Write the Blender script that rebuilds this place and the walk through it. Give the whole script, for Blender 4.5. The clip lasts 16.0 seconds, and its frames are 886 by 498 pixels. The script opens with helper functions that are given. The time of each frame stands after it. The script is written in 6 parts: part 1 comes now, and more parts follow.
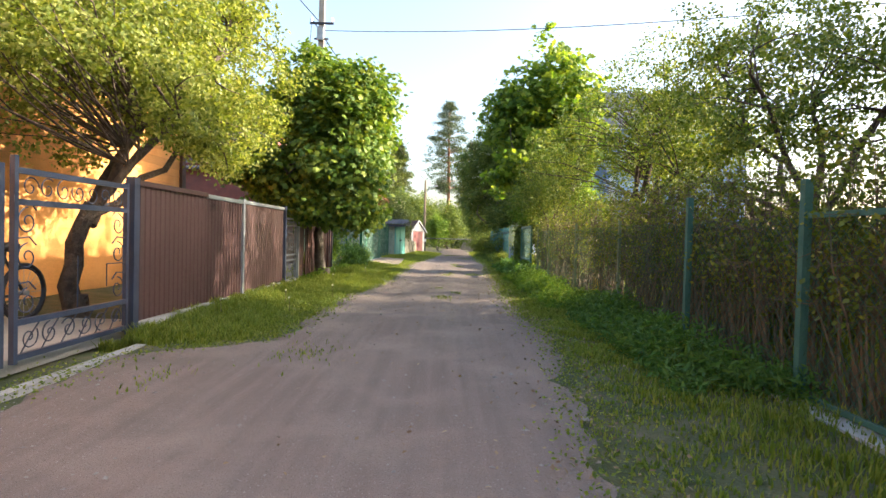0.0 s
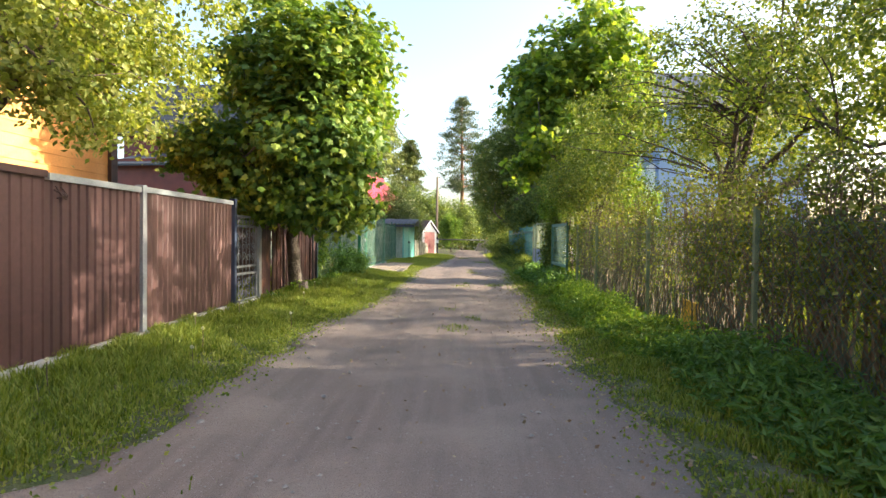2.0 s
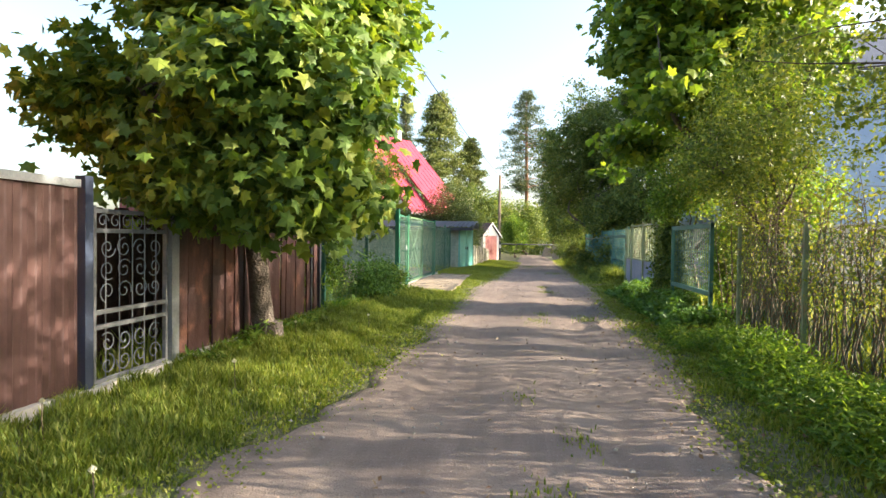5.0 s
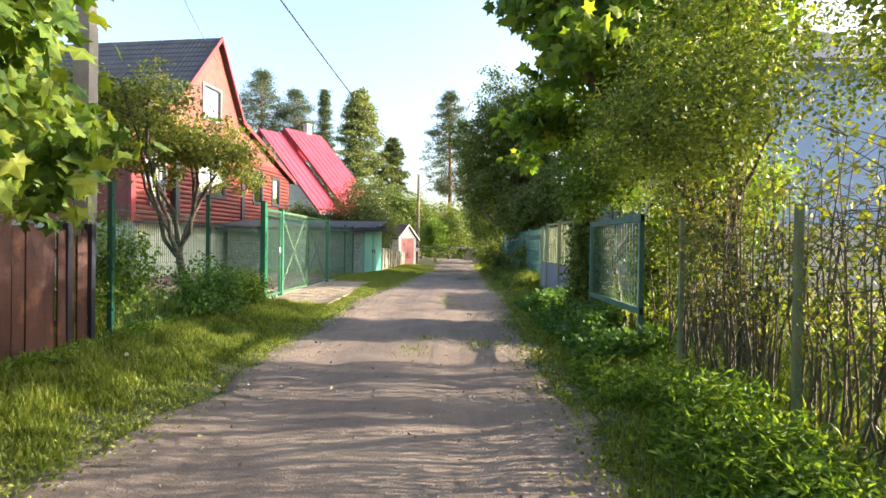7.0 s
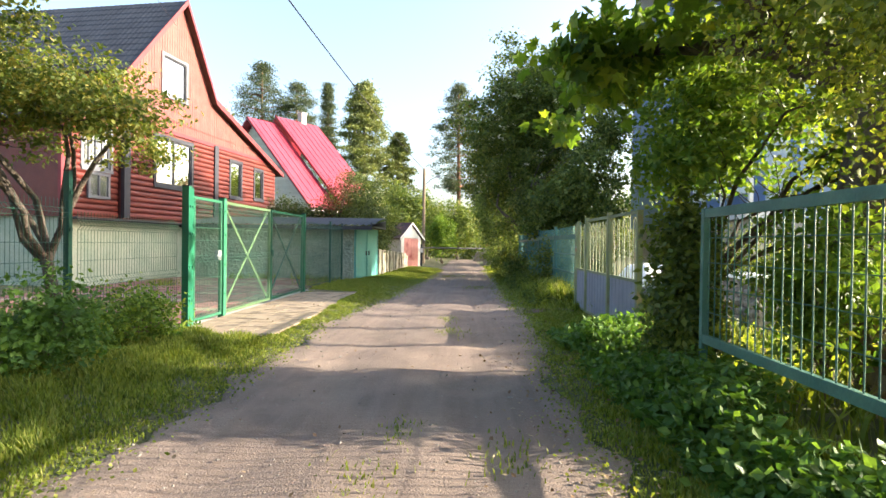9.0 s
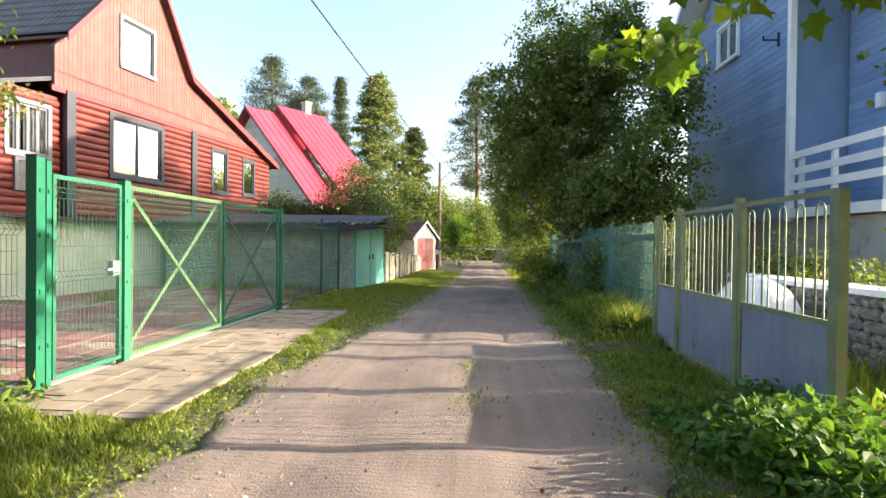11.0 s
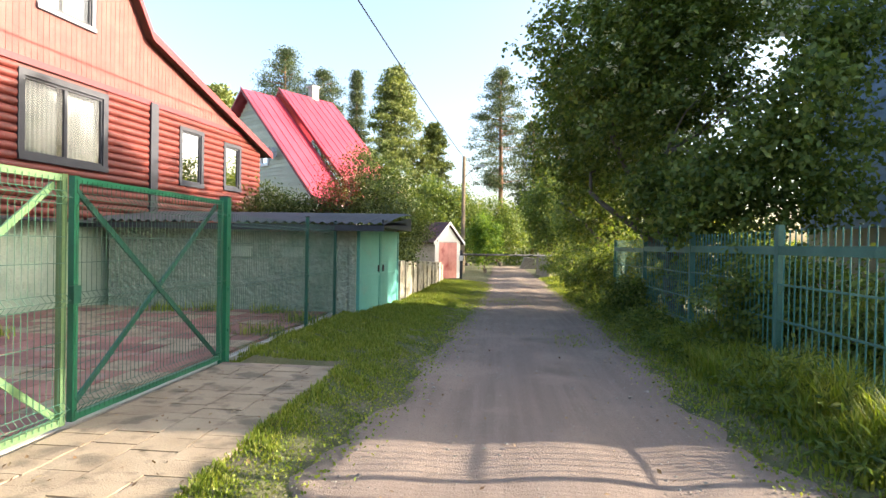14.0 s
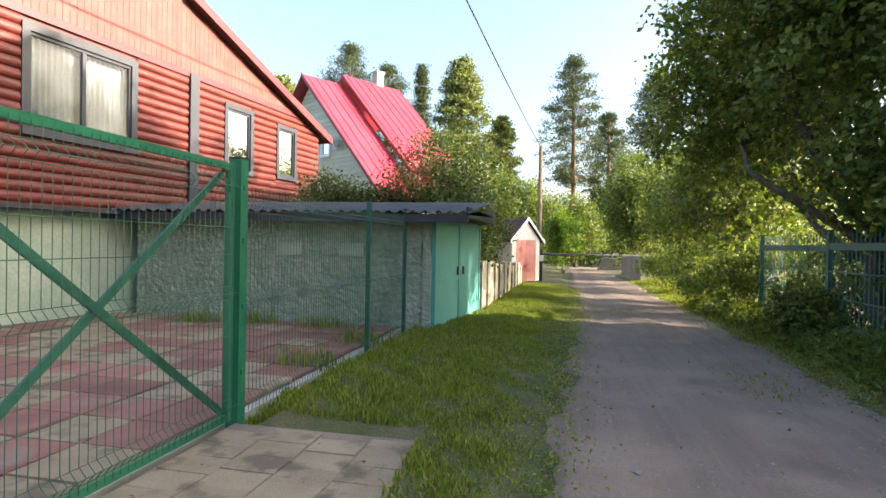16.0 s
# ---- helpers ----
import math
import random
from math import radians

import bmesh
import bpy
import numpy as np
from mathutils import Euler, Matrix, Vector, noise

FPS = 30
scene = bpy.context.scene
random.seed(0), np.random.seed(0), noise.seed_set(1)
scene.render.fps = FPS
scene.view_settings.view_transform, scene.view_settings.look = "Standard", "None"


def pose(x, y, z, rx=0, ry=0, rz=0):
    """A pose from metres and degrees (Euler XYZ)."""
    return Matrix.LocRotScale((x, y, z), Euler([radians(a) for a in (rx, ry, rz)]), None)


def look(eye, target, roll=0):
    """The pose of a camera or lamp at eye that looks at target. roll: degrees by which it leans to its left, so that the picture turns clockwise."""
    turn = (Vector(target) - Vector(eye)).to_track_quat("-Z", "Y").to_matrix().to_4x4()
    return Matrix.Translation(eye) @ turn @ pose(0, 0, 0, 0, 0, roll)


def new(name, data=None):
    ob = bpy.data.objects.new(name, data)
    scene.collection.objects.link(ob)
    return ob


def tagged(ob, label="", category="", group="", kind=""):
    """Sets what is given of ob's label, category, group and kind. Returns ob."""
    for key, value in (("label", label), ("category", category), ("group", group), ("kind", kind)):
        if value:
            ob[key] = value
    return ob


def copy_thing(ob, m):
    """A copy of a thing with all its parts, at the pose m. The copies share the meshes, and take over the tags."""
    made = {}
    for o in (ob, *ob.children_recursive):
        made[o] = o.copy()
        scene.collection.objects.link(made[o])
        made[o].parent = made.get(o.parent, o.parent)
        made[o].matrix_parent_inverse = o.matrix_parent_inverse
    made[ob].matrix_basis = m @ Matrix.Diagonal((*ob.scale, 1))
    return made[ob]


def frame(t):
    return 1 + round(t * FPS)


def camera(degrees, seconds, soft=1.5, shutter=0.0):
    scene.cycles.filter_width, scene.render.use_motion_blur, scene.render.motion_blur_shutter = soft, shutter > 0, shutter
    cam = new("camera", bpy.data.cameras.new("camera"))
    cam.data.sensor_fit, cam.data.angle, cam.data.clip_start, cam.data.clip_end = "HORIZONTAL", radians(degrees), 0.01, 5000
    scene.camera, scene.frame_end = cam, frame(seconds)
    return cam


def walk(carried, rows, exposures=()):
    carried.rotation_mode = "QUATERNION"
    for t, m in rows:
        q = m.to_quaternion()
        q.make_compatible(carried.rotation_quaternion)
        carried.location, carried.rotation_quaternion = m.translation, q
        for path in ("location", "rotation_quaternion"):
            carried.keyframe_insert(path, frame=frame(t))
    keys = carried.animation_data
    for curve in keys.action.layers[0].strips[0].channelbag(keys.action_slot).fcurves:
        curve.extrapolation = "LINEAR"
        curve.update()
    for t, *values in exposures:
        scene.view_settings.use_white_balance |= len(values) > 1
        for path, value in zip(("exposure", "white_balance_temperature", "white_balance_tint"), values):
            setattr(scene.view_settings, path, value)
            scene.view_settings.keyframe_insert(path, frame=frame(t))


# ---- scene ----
cam = camera(77.8, 16.0)
PATH = [
    (0, (0.123, 0.151, 1.224), (0.116, 2.151, 1.179), 1.5),
    (0.5, (0.086, 1.007, 1.248), (0.051, 3.006, 1.2), 1.2),
    (1, (0.062, 1.856, 1.278), (0.02, 3.855, 1.233), 1.4),
    (1.5, (0.12, 2.695, 1.273), (0.071, 4.694, 1.228), 1.0),
    (2, (0.15, 3.613, 1.251), (0.091, 5.612, 1.207), 0.8),
    (2.5, (0.124, 4.431, 1.271), (0.079, 6.43, 1.229), 0.8),
    (3, (0.085, 5.28, 1.306), (0.024, 7.279, 1.263), 0.6),
    (3.5, (0.031, 6.067, 1.333), (-0.049, 8.065, 1.293), 0.7),
    (4, (-0.06, 6.891, 1.38), (-0.241, 8.882, 1.336), 0.8),
    (4.2, (-0.081, 7.201, 1.37), (-0.289, 9.19, 1.327), 0.8),
    (6.3, (0.371, 9.919, 1.304), (0.031, 11.89, 1.281), 0.6),
    (6.5, (0.472, 10.184, 1.272), (0.25, 12.172, 1.249), 0.8),
    (7, (0.672, 10.912, 1.283), (0.644, 12.912, 1.265), 0.8),
    (7.5, (0.807, 11.81, 1.301), (0.783, 13.809, 1.282), 0.8),
    (8, (0.836, 12.662, 1.327), (0.821, 14.662, 1.308), 0.9),
    (8.5, (0.818, 13.565, 1.314), (0.775, 15.564, 1.295), 0.9),
    (9, (0.751, 14.478, 1.325), (0.689, 16.477, 1.305), 0.8),
    (9.5, (0.678, 15.375, 1.333), (0.583, 17.372, 1.312), 0.8),
    (9.7, (0.654, 15.748, 1.327), (0.56, 17.745, 1.301), 0.5),
    (11.8, (0.608, 18.991, 1.43), (0.466, 20.986, 1.412), 0.9),
    (12, (0.569, 19.283, 1.432), (0.424, 21.278, 1.415), 0.9),
    (12.5, (0.433, 20.047, 1.473), (0.279, 22.041, 1.456), 1.0),
    (13, (0.271, 20.729, 1.486), (0.104, 22.722, 1.472), 1.0),
    (13.5, (0.126, 21.44, 1.508), (-0.062, 23.431, 1.491), 1.0),
    (14, (0.003, 22.107, 1.511), (-0.188, 24.098, 1.495), 1.0),
    (14.5, (-0.077, 22.857, 1.487), (-0.277, 24.847, 1.469), 0.8),
    (15, (-0.182, 23.502, 1.49), (-0.381, 25.492, 1.473), 0.9),
    (15.5, (-0.456, 24.111, 1.477), (-0.744, 26.09, 1.455), 1.1),
    (16, (-0.889, 24.761, 1.432), (-1.304, 26.717, 1.411), 1.1),
]
EXPOSURES = [(0, 2.1), (4, 2.12), (6.5, 2.03), (9.5, 2.05), (12.5, 1.88), (14.5, 2.08), (16, 1.98)]
walk(cam, [(t, look(eye, target, roll)) for t, eye, target, roll in PATH], EXPOSURES)

# ---- light ----
SUN_AZ, SUN_EL = radians(5), radians(19)
sky_world = bpy.data.worlds.new("sky")
scene.world = sky_world
sky_world.use_nodes = True
wn = sky_world.node_tree.nodes
sky = wn.new("ShaderNodeTexSky")
sky.sky_type, sky.sun_disc = "NISHITA", False
sky.sun_elevation, sky.sun_rotation = SUN_EL, radians(90) - SUN_AZ
sky.air_density, sky.dust_density, sky.ozone_density = 1.0, 4.0, 1.0
sky_world.node_tree.links.new(sky.outputs[0], wn["Background"].inputs[0])
wn["Background"].inputs[1].default_value = 0.15
sun = new("sun", bpy.data.lights.new("sun", "SUN"))
sun.data.energy, sun.data.angle, sun.data.color = 4.6, radians(0.5), (1.0, 0.86, 0.69)
sun_way = Vector((math.cos(SUN_AZ) * math.cos(SUN_EL), math.sin(SUN_AZ) * math.cos(SUN_EL), math.sin(SUN_EL)))
sun.matrix_world = look(sun_way * 60, (0, 0, 0))

# ---- materials ----


def nodes_of(name):
    m = bpy.data.materials.new(name)
    m.use_nodes = True
    return m, m.node_tree.nodes, m.node_tree.links


def pbr(name, c1, c2, size=0.5, rough=0.8, bump=0.3, metal=0.0, fine=0.02, jitter=0.12, stain=None, stain_size=1.5, stain_cut=0.58):
    """Two colours mixed by noise of a large size and a fine grain, with bump; a third colour for stains; a little change from piece to piece."""
    m, n, l = nodes_of(name)
    b = n["Principled BSDF"]
    geo, info = n.new("ShaderNodeNewGeometry"), n.new("ShaderNodeObjectInfo")
    big, small = n.new("ShaderNodeTexNoise"), n.new("ShaderNodeTexNoise")
    big.inputs["Scale"].default_value, big.inputs["Detail"].default_value = 1 / size, 5
    small.inputs["Scale"].default_value, small.inputs["Detail"].default_value = 1 / fine, 3
    for t in (big, small):
        l.new(geo.outputs["Position"], t.inputs["Vector"])
    add = n.new("ShaderNodeMath")
    add.operation, add.inputs[1].default_value = "MULTIPLY_ADD", 0.6
    l.new(big.outputs["Fac"], add.inputs[0])
    l.new(big.outputs["Fac"], add.inputs[2])
    sub = n.new("ShaderNodeMapRange")
    sub.inputs[1].default_value, sub.inputs[2].default_value = 0.55, 1.05
    l.new(add.outputs[0], sub.inputs[0])
    mix = n.new("ShaderNodeMixRGB")
    mix.inputs[1].default_value, mix.inputs[2].default_value = (*c1, 1), (*c2, 1)
    l.new(sub.outputs[0], mix.inputs[0])
    last = mix
    if stain:
        st = n.new("ShaderNodeTexNoise")
        st.inputs["Scale"].default_value, st.inputs["Detail"].default_value = 1 / stain_size, 7
        l.new(geo.outputs["Position"], st.inputs["Vector"])
        ramp = n.new("ShaderNodeMapRange")
        ramp.inputs[1].default_value, ramp.inputs[2].default_value = stain_cut, stain_cut + 0.12
        l.new(st.outputs["Fac"], ramp.inputs[0])
        mix2 = n.new("ShaderNodeMixRGB")
        mix2.inputs[2].default_value = (*stain, 1)
        l.new(ramp.outputs[0], mix2.inputs[0])
        l.new(mix.outputs[0], mix2.inputs[1])
        last = mix2
    hsv = n.new("ShaderNodeHueSaturation")
    val = n.new("ShaderNodeMath")
    val.operation, val.inputs[1].default_value, val.inputs[2].default_value = "MULTIPLY_ADD", 2 * jitter, 1 - jitter
    l.new(info.outputs["Random"], val.inputs[0])
    gr = n.new("ShaderNodeMath")
    gr.operation, gr.inputs[1].default_value, gr.inputs[2].default_value = "MULTIPLY_ADD", 0.5, 0.75
    l.new(small.outputs["Fac"], gr.inputs[0])
    vv = n.new("ShaderNodeMath")
    vv.operation = "MULTIPLY"
    l.new(val.outputs[0], vv.inputs[0])
    l.new(gr.outputs[0], vv.inputs[1])
    l.new(vv.outputs[0], hsv.inputs["Value"])
    l.new(last.outputs[0], hsv.inputs["Color"])
    l.new(hsv.outputs[0], b.inputs["Base Color"])
    b.inputs["Roughness"].default_value, b.inputs["Metallic"].default_value = rough, metal
    bp = n.new("ShaderNodeBump")
    bp.inputs["Strength"].default_value, bp.inputs["Distance"].default_value = bump, fine
    l.new(small.outputs["Fac"], bp.inputs["Height"])
    l.new(bp.outputs[0], b.inputs["Normal"])
    return m


def leaf_mat(name, colours, through_part=0.45, rough=0.5):
    """Leaves: each one its own shade, part of the light shining through."""
    m, n, l = nodes_of(name)
    b, out = n["Principled BSDF"], n["Material Output"]
    geo = n.new("ShaderNodeNewGeometry")
    ramp = n.new("ShaderNodeValToRGB")
    e = ramp.color_ramp.elements
    while len(e) < len(colours):
        e.new(0.5)
    for i, c in enumerate(colours):
        e[i].position, e[i].color = i / (len(colours) - 1), (*c, 1)
    l.new(geo.outputs["Random Per Island"], ramp.inputs[0])
    l.new(ramp.outputs[0], b.inputs["Base Color"])
    b.inputs["Roughness"].default_value = rough
    b.inputs["Specular IOR Level"].default_value = 0.3
    tr = n.new("ShaderNodeBsdfTranslucent")
    warm = n.new("ShaderNodeMixRGB")
    warm.blend_type, warm.inputs[0].default_value, warm.inputs[2].default_value = "MULTIPLY", 1.0, (1.7, 1.6, 0.6, 1)
    l.new(ramp.outputs[0], warm.inputs[1])
    l.new(warm.outputs[0], tr.inputs[0])
    mix = n.new("ShaderNodeMixShader")
    mix.inputs[0].default_value = through_part
    l.new(b.outputs[0], mix.inputs[1])
    l.new(tr.outputs[0], mix.inputs[2])
    l.new(mix.outputs[0], out.inputs[0])
    return m


def glass_mat(name, rough=0.02):
    """Thin window glass: clear, with a reflection that grows at a slant."""
    m, n, l = nodes_of(name)
    clear, gloss, mix, fres = n.new("ShaderNodeBsdfTransparent"), n.new("ShaderNodeBsdfGlossy"), n.new("ShaderNodeMixShader"), n.new("ShaderNodeFresnel")
    clear.inputs[0].default_value = (0.9, 0.93, 0.94, 1)
    gloss.inputs["Roughness"].default_value = rough
    fres.inputs[0].default_value = 1.3
    l.new(fres.outputs[0], mix.inputs[0])
    l.new(clear.outputs[0], mix.inputs[1])
    l.new(gloss.outputs[0], mix.inputs[2])
    l.new(mix.outputs[0], n["Material Output"].inputs[0])
    return m


def dirt_mat():
    """The lane: brown-grey packed dirt, streaked along the way people drive, with gravel grain and pale dry patches."""
    m, n, l = nodes_of("packed_dirt")
    b = n["Principled BSDF"]
    geo = n.new("ShaderNodeNewGeometry")

    def noise_at(scale, detail, stretch=None):
        t = n.new("ShaderNodeTexNoise")
        t.inputs["Scale"].default_value, t.inputs["Detail"].default_value = scale, detail
        if stretch:
            mp = n.new("ShaderNodeMapping")
            mp.inputs["Scale"].default_value = stretch
            l.new(geo.outputs["Position"], mp.inputs[0])
            l.new(mp.outputs[0], t.inputs["Vector"])
        else:
            l.new(geo.outputs["Position"], t.inputs["Vector"])
        return t

    def ramp(src, lo, hi, c1, c2, below=None):
        r = n.new("ShaderNodeMapRange")
        r.inputs[1].default_value, r.inputs[2].default_value = lo, hi
        l.new(src.outputs["Fac"], r.inputs[0])
        x = n.new("ShaderNodeMixRGB")
        x.inputs[1].default_value, x.inputs[2].default_value = (*c1, 1), (*c2, 1)
        l.new(r.outputs[0], x.inputs[0])
        if below:
            l.new(below.outputs[0], x.inputs[1])
        return x

    streak = noise_at(1.0, 6, (9.0, 0.30, 1))
    patch = noise_at(1.1, 8)
    dark = noise_at(0.7, 9)
    grit = noise_at(190, 3)
    stone = noise_at(75, 3)
    c = ramp(streak, 0.36, 0.64, (0.208, 0.162, 0.135), (0.252, 0.20, 0.167))
    c = ramp(patch, 0.48, 0.68, (0, 0, 0), (0.298, 0.236, 0.192), c)
    c = ramp(dark, 0.60, 0.76, (0, 0, 0), (0.15, 0.122, 0.10), c)
    c = ramp(stone, 0.64, 0.69, (0, 0, 0), (0.36, 0.31, 0.27), c)
    c = ramp(grit, 0.55, 0.67, (0, 0, 0), (0.115, 0.092, 0.075), c)
    l.new(c.outputs[0], b.inputs["Base Color"])
    b.inputs["Roughness"].default_value = 0.97
    b.inputs["Specular IOR Level"].default_value = 0.2
    add = n.new("ShaderNodeMath")
    add.operation = "ADD"
    l.new(stone.outputs["Fac"], add.inputs[0])
    l.new(patch.outputs["Fac"], add.inputs[1])
    tread = n.new("ShaderNodeTexWave")
    tread.bands_direction = "Y"
    tread.inputs["Scale"].default_value, tread.inputs["Distortion"].default_value = 5.5, 4.5
    tread.inputs["Detail"].default_value, tread.inputs["Detail Scale"].default_value = 3, 1.6
    l.new(geo.outputs["Position"], tread.inputs["Vector"])
    worn = n.new("ShaderNodeMath")
    worn.operation = "MULTIPLY"
    l.new(tread.outputs["Fac"], worn.inputs[0])
    l.new(streak.outputs["Fac"], worn.inputs[1])
    both = n.new("ShaderNodeMath")
    both.operation = "MULTIPLY_ADD"
    both.inputs[1].default_value = 0.4
    l.new(worn.outputs[0], both.inputs[0])
    l.new(add.outputs[0], both.inputs[2])
    add = both
    bp = n.new("ShaderNodeBump")
    bp.inputs["Strength"].default_value, bp.inputs["Distance"].default_value = 0.5, 0.018
    l.new(add.outputs[0], bp.inputs["Height"])
    l.new(bp.outputs[0], b.inputs["Normal"])
    return m


M_ROAD = dirt_mat()
M_SOIL = pbr("grassy_soil", (0.055, 0.075, 0.022), (0.125, 0.115, 0.055), 0.35, 0.95, 0.9, fine=0.02, stain=(0.15, 0.12, 0.085), stain_size=0.5, stain_cut=0.60)
M_CONC = pbr("concrete", (0.36, 0.35, 0.32), (0.46, 0.44, 0.40), 0.6, 0.9, 0.5, fine=0.015, stain=(0.25, 0.25, 0.22), stain_size=0.5)
M_PAVE = pbr("concrete_paver", (0.25, 0.197, 0.135), (0.33, 0.268, 0.19), 0.4, 0.9, 0.5, fine=0.012, jitter=0.07, stain=(0.15, 0.12, 0.085), stain_size=0.25, stain_cut=0.52)
M_PAVE_RED = pbr("red_paver", (0.21, 0.09, 0.08), (0.28, 0.135, 0.115), 0.4, 0.9, 0.4, fine=0.012, jitter=0.2, stain=(0.25, 0.2, 0.17), stain_size=0.5)
M_FENCE_RED = pbr("brown_painted_steel", (0.056, 0.025, 0.022), (0.076, 0.035, 0.031), 0.8, 0.55, 0.05, fine=0.05, stain=(0.09, 0.043, 0.037), stain_size=0.6, stain_cut=0.62)
M_RUST = pbr("rusty_brown_sheet", (0.032, 0.013, 0.012), (0.065, 0.025, 0.021), 0.4, 0.6, 0.2, fine=0.03, stain=(0.16, 0.07, 0.045), stain_size=0.3)
M_GALV = pbr("galvanised_steel", (0.26, 0.29, 0.31), (0.36, 0.39, 0.41), 0.3, 0.45, 0.1, metal=0.5, fine=0.02)
M_BLUE = pbr("blue_grey_paint", (0.022, 0.034, 0.062), (0.036, 0.052, 0.088), 0.3, 0.5, 0.1)
M_FORGE = pbr("silver_forged_steel", (0.13, 0.14, 0.15), (0.24, 0.25, 0.26), 0.2, 0.5, 0.2, metal=0.3)
M_GREEN = pbr("green_powder_coat", (0.009, 0.105, 0.058), (0.015, 0.14, 0.078), 0.5, 0.4, 0.05)
M_GREEN_M = pbr("mid_green_paint", (0.022, 0.145, 0.08), (0.035, 0.18, 0.10), 0.4, 0.42, 0.06)
M_GREEN_L = pbr("light_green_paint", (0.085, 0.165, 0.075), (0.12, 0.205, 0.095), 0.4, 0.45, 0.08)
M_GREEN_D = pbr("dark_green_paint", (0.01, 0.07, 0.05), (0.015, 0.09, 0.065), 0.4, 0.45, 0.06)
M_WIRE = pbr("green_wire", (0.014, 0.075, 0.045), (0.022, 0.10, 0.06), 0.4, 0.5, 0.02)
M_TEAL = pbr("teal_paint", (0.10, 0.36, 0.33), (0.13, 0.42, 0.38), 0.7, 0.5, 0.08, stain=(0.16, 0.34, 0.30), stain_size=0.6)
M_BAR = pbr("dull_teal_paint", (0.035, 0.15, 0.135), (0.055, 0.19, 0.165), 0.3, 0.55, 0.1)
M_OLD_GREEN = pbr("worn_green_paint", (0.13, 0.18, 0.10), (0.20, 0.25, 0.14), 0.2, 0.6, 0.2, stain=(0.20, 0.17, 0.10), stain_size=0.3)
M_RAIL_GREEN = pbr("bluish_green_rail", (0.035, 0.12, 0.095), (0.06, 0.16, 0.125), 0.3, 0.55, 0.15)
M_GREY_SHEET = pbr("blue_grey_sheet", (0.17, 0.20, 0.27), (0.22, 0.25, 0.32), 0.5, 0.55, 0.1, stain=(0.25, 0.26, 0.29), stain_size=0.4)
M_LOG = pbr("red_log_stain", (0.10, 0.015, 0.011), (0.14, 0.024, 0.016), 0.35, 0.5, 0.3, fine=0.03, jitter=0.12)
M_BOARD = pbr("orange_red_boards", (0.15, 0.037, 0.031), (0.20, 0.055, 0.044), 0.3, 0.6, 0.3, fine=0.03, jitter=0.12)
M_TRIM_RED = pbr("dark_red_trim", (0.16, 0.012, 0.018), (0.21, 0.018, 0.025), 0.4, 0.5, 0.1)
M_TRIM_DARK = pbr("charcoal_trim", (0.016, 0.019, 0.03), (0.026, 0.03, 0.042), 0.3, 0.5, 0.15)
M_TRIM_GREY = pbr("grey_trim", (0.10, 0.11, 0.13), (0.15, 0.16, 0.18), 0.3, 0.5, 0.1)
M_TILE = pbr("dark_metal_tile", (0.028, 0.031, 0.04), (0.045, 0.05, 0.062), 0.6, 0.72, 0.08)
M_ROOF_PINK = pbr("crimson_metal_roof", (0.31, 0.034, 0.058), (0.37, 0.048, 0.075), 1.0, 0.4, 0.04, metal=0.05)
M_CREAM = pbr("cream_siding", (0.55, 0.54, 0.42), (0.62, 0.60, 0.48), 0.6, 0.7, 0.1)
M_PLASTER = pbr("pale_green_plaster", (0.28, 0.35, 0.275), (0.37, 0.42, 0.335), 0.5, 0.9, 0.5, fine=0.05)
M_PLASTER_R = pbr("rough_green_plaster", (0.25, 0.32, 0.245), (0.35, 0.40, 0.32), 0.25, 0.95, 1.0, fine=0.10)
M_WHITE_WALL = pbr("weathered_whitewash", (0.34, 0.32, 0.25), (0.52, 0.49, 0.41), 0.4, 0.9, 0.7, fine=0.04, stain=(0.18, 0.17, 0.12), stain_size=0.4, stain_cut=0.5)
M_WHITE = pbr("white_paint", (0.72, 0.73, 0.75), (0.80, 0.81, 0.82), 0.5, 0.5, 0.05)
M_BLUE_SIDING = pbr("blue_siding", (0.17, 0.26, 0.44), (0.21, 0.31, 0.50), 0.7, 0.6, 0.15)
M_ORANGE = pbr("orange_siding", (0.62, 0.27, 0.07), (0.70, 0.33, 0.10), 0.6, 0.7, 0.15)
M_BROWN = pbr("dark_brown_wood", (0.05, 0.022, 0.015), (0.09, 0.04, 0.025), 0.2, 0.6, 0.3)
M_BARK = pbr("apple_bark", (0.05, 0.035, 0.025), (0.10, 0.075, 0.055), 0.12, 0.9, 1.0, fine=0.03)
M_BARK_G = pbr("grey_bark", (0.065, 0.053, 0.042), (0.12, 0.10, 0.08), 0.12, 0.9, 1.0, fine=0.03)
M_BARK_PINE = pbr("pine_bark", (0.16, 0.08, 0.045), (0.26, 0.14, 0.08), 0.3, 0.9, 1.0, fine=0.06)
M_POLE = pbr("grey_pole", (0.20, 0.19, 0.17), (0.28, 0.26, 0.24), 0.3, 0.85, 0.4)
M_BLACK = pbr("black_rubber", (0.012, 0.012, 0.013), (0.02, 0.02, 0.021), 0.2, 0.5, 0.1)
M_BRICK = pbr("white_silicate_brick", (0.36, 0.34, 0.32), (0.46, 0.44, 0.41), 0.3, 0.85, 0.4, jitter=0.15)
M_PINK = pbr("faded_pink_paint", (0.52, 0.20, 0.20), (0.60, 0.28, 0.26), 0.4, 0.6, 0.15, stain=(0.30, 0.05, 0.06), stain_size=0.8)
M_GLASS = glass_mat("window_glass")
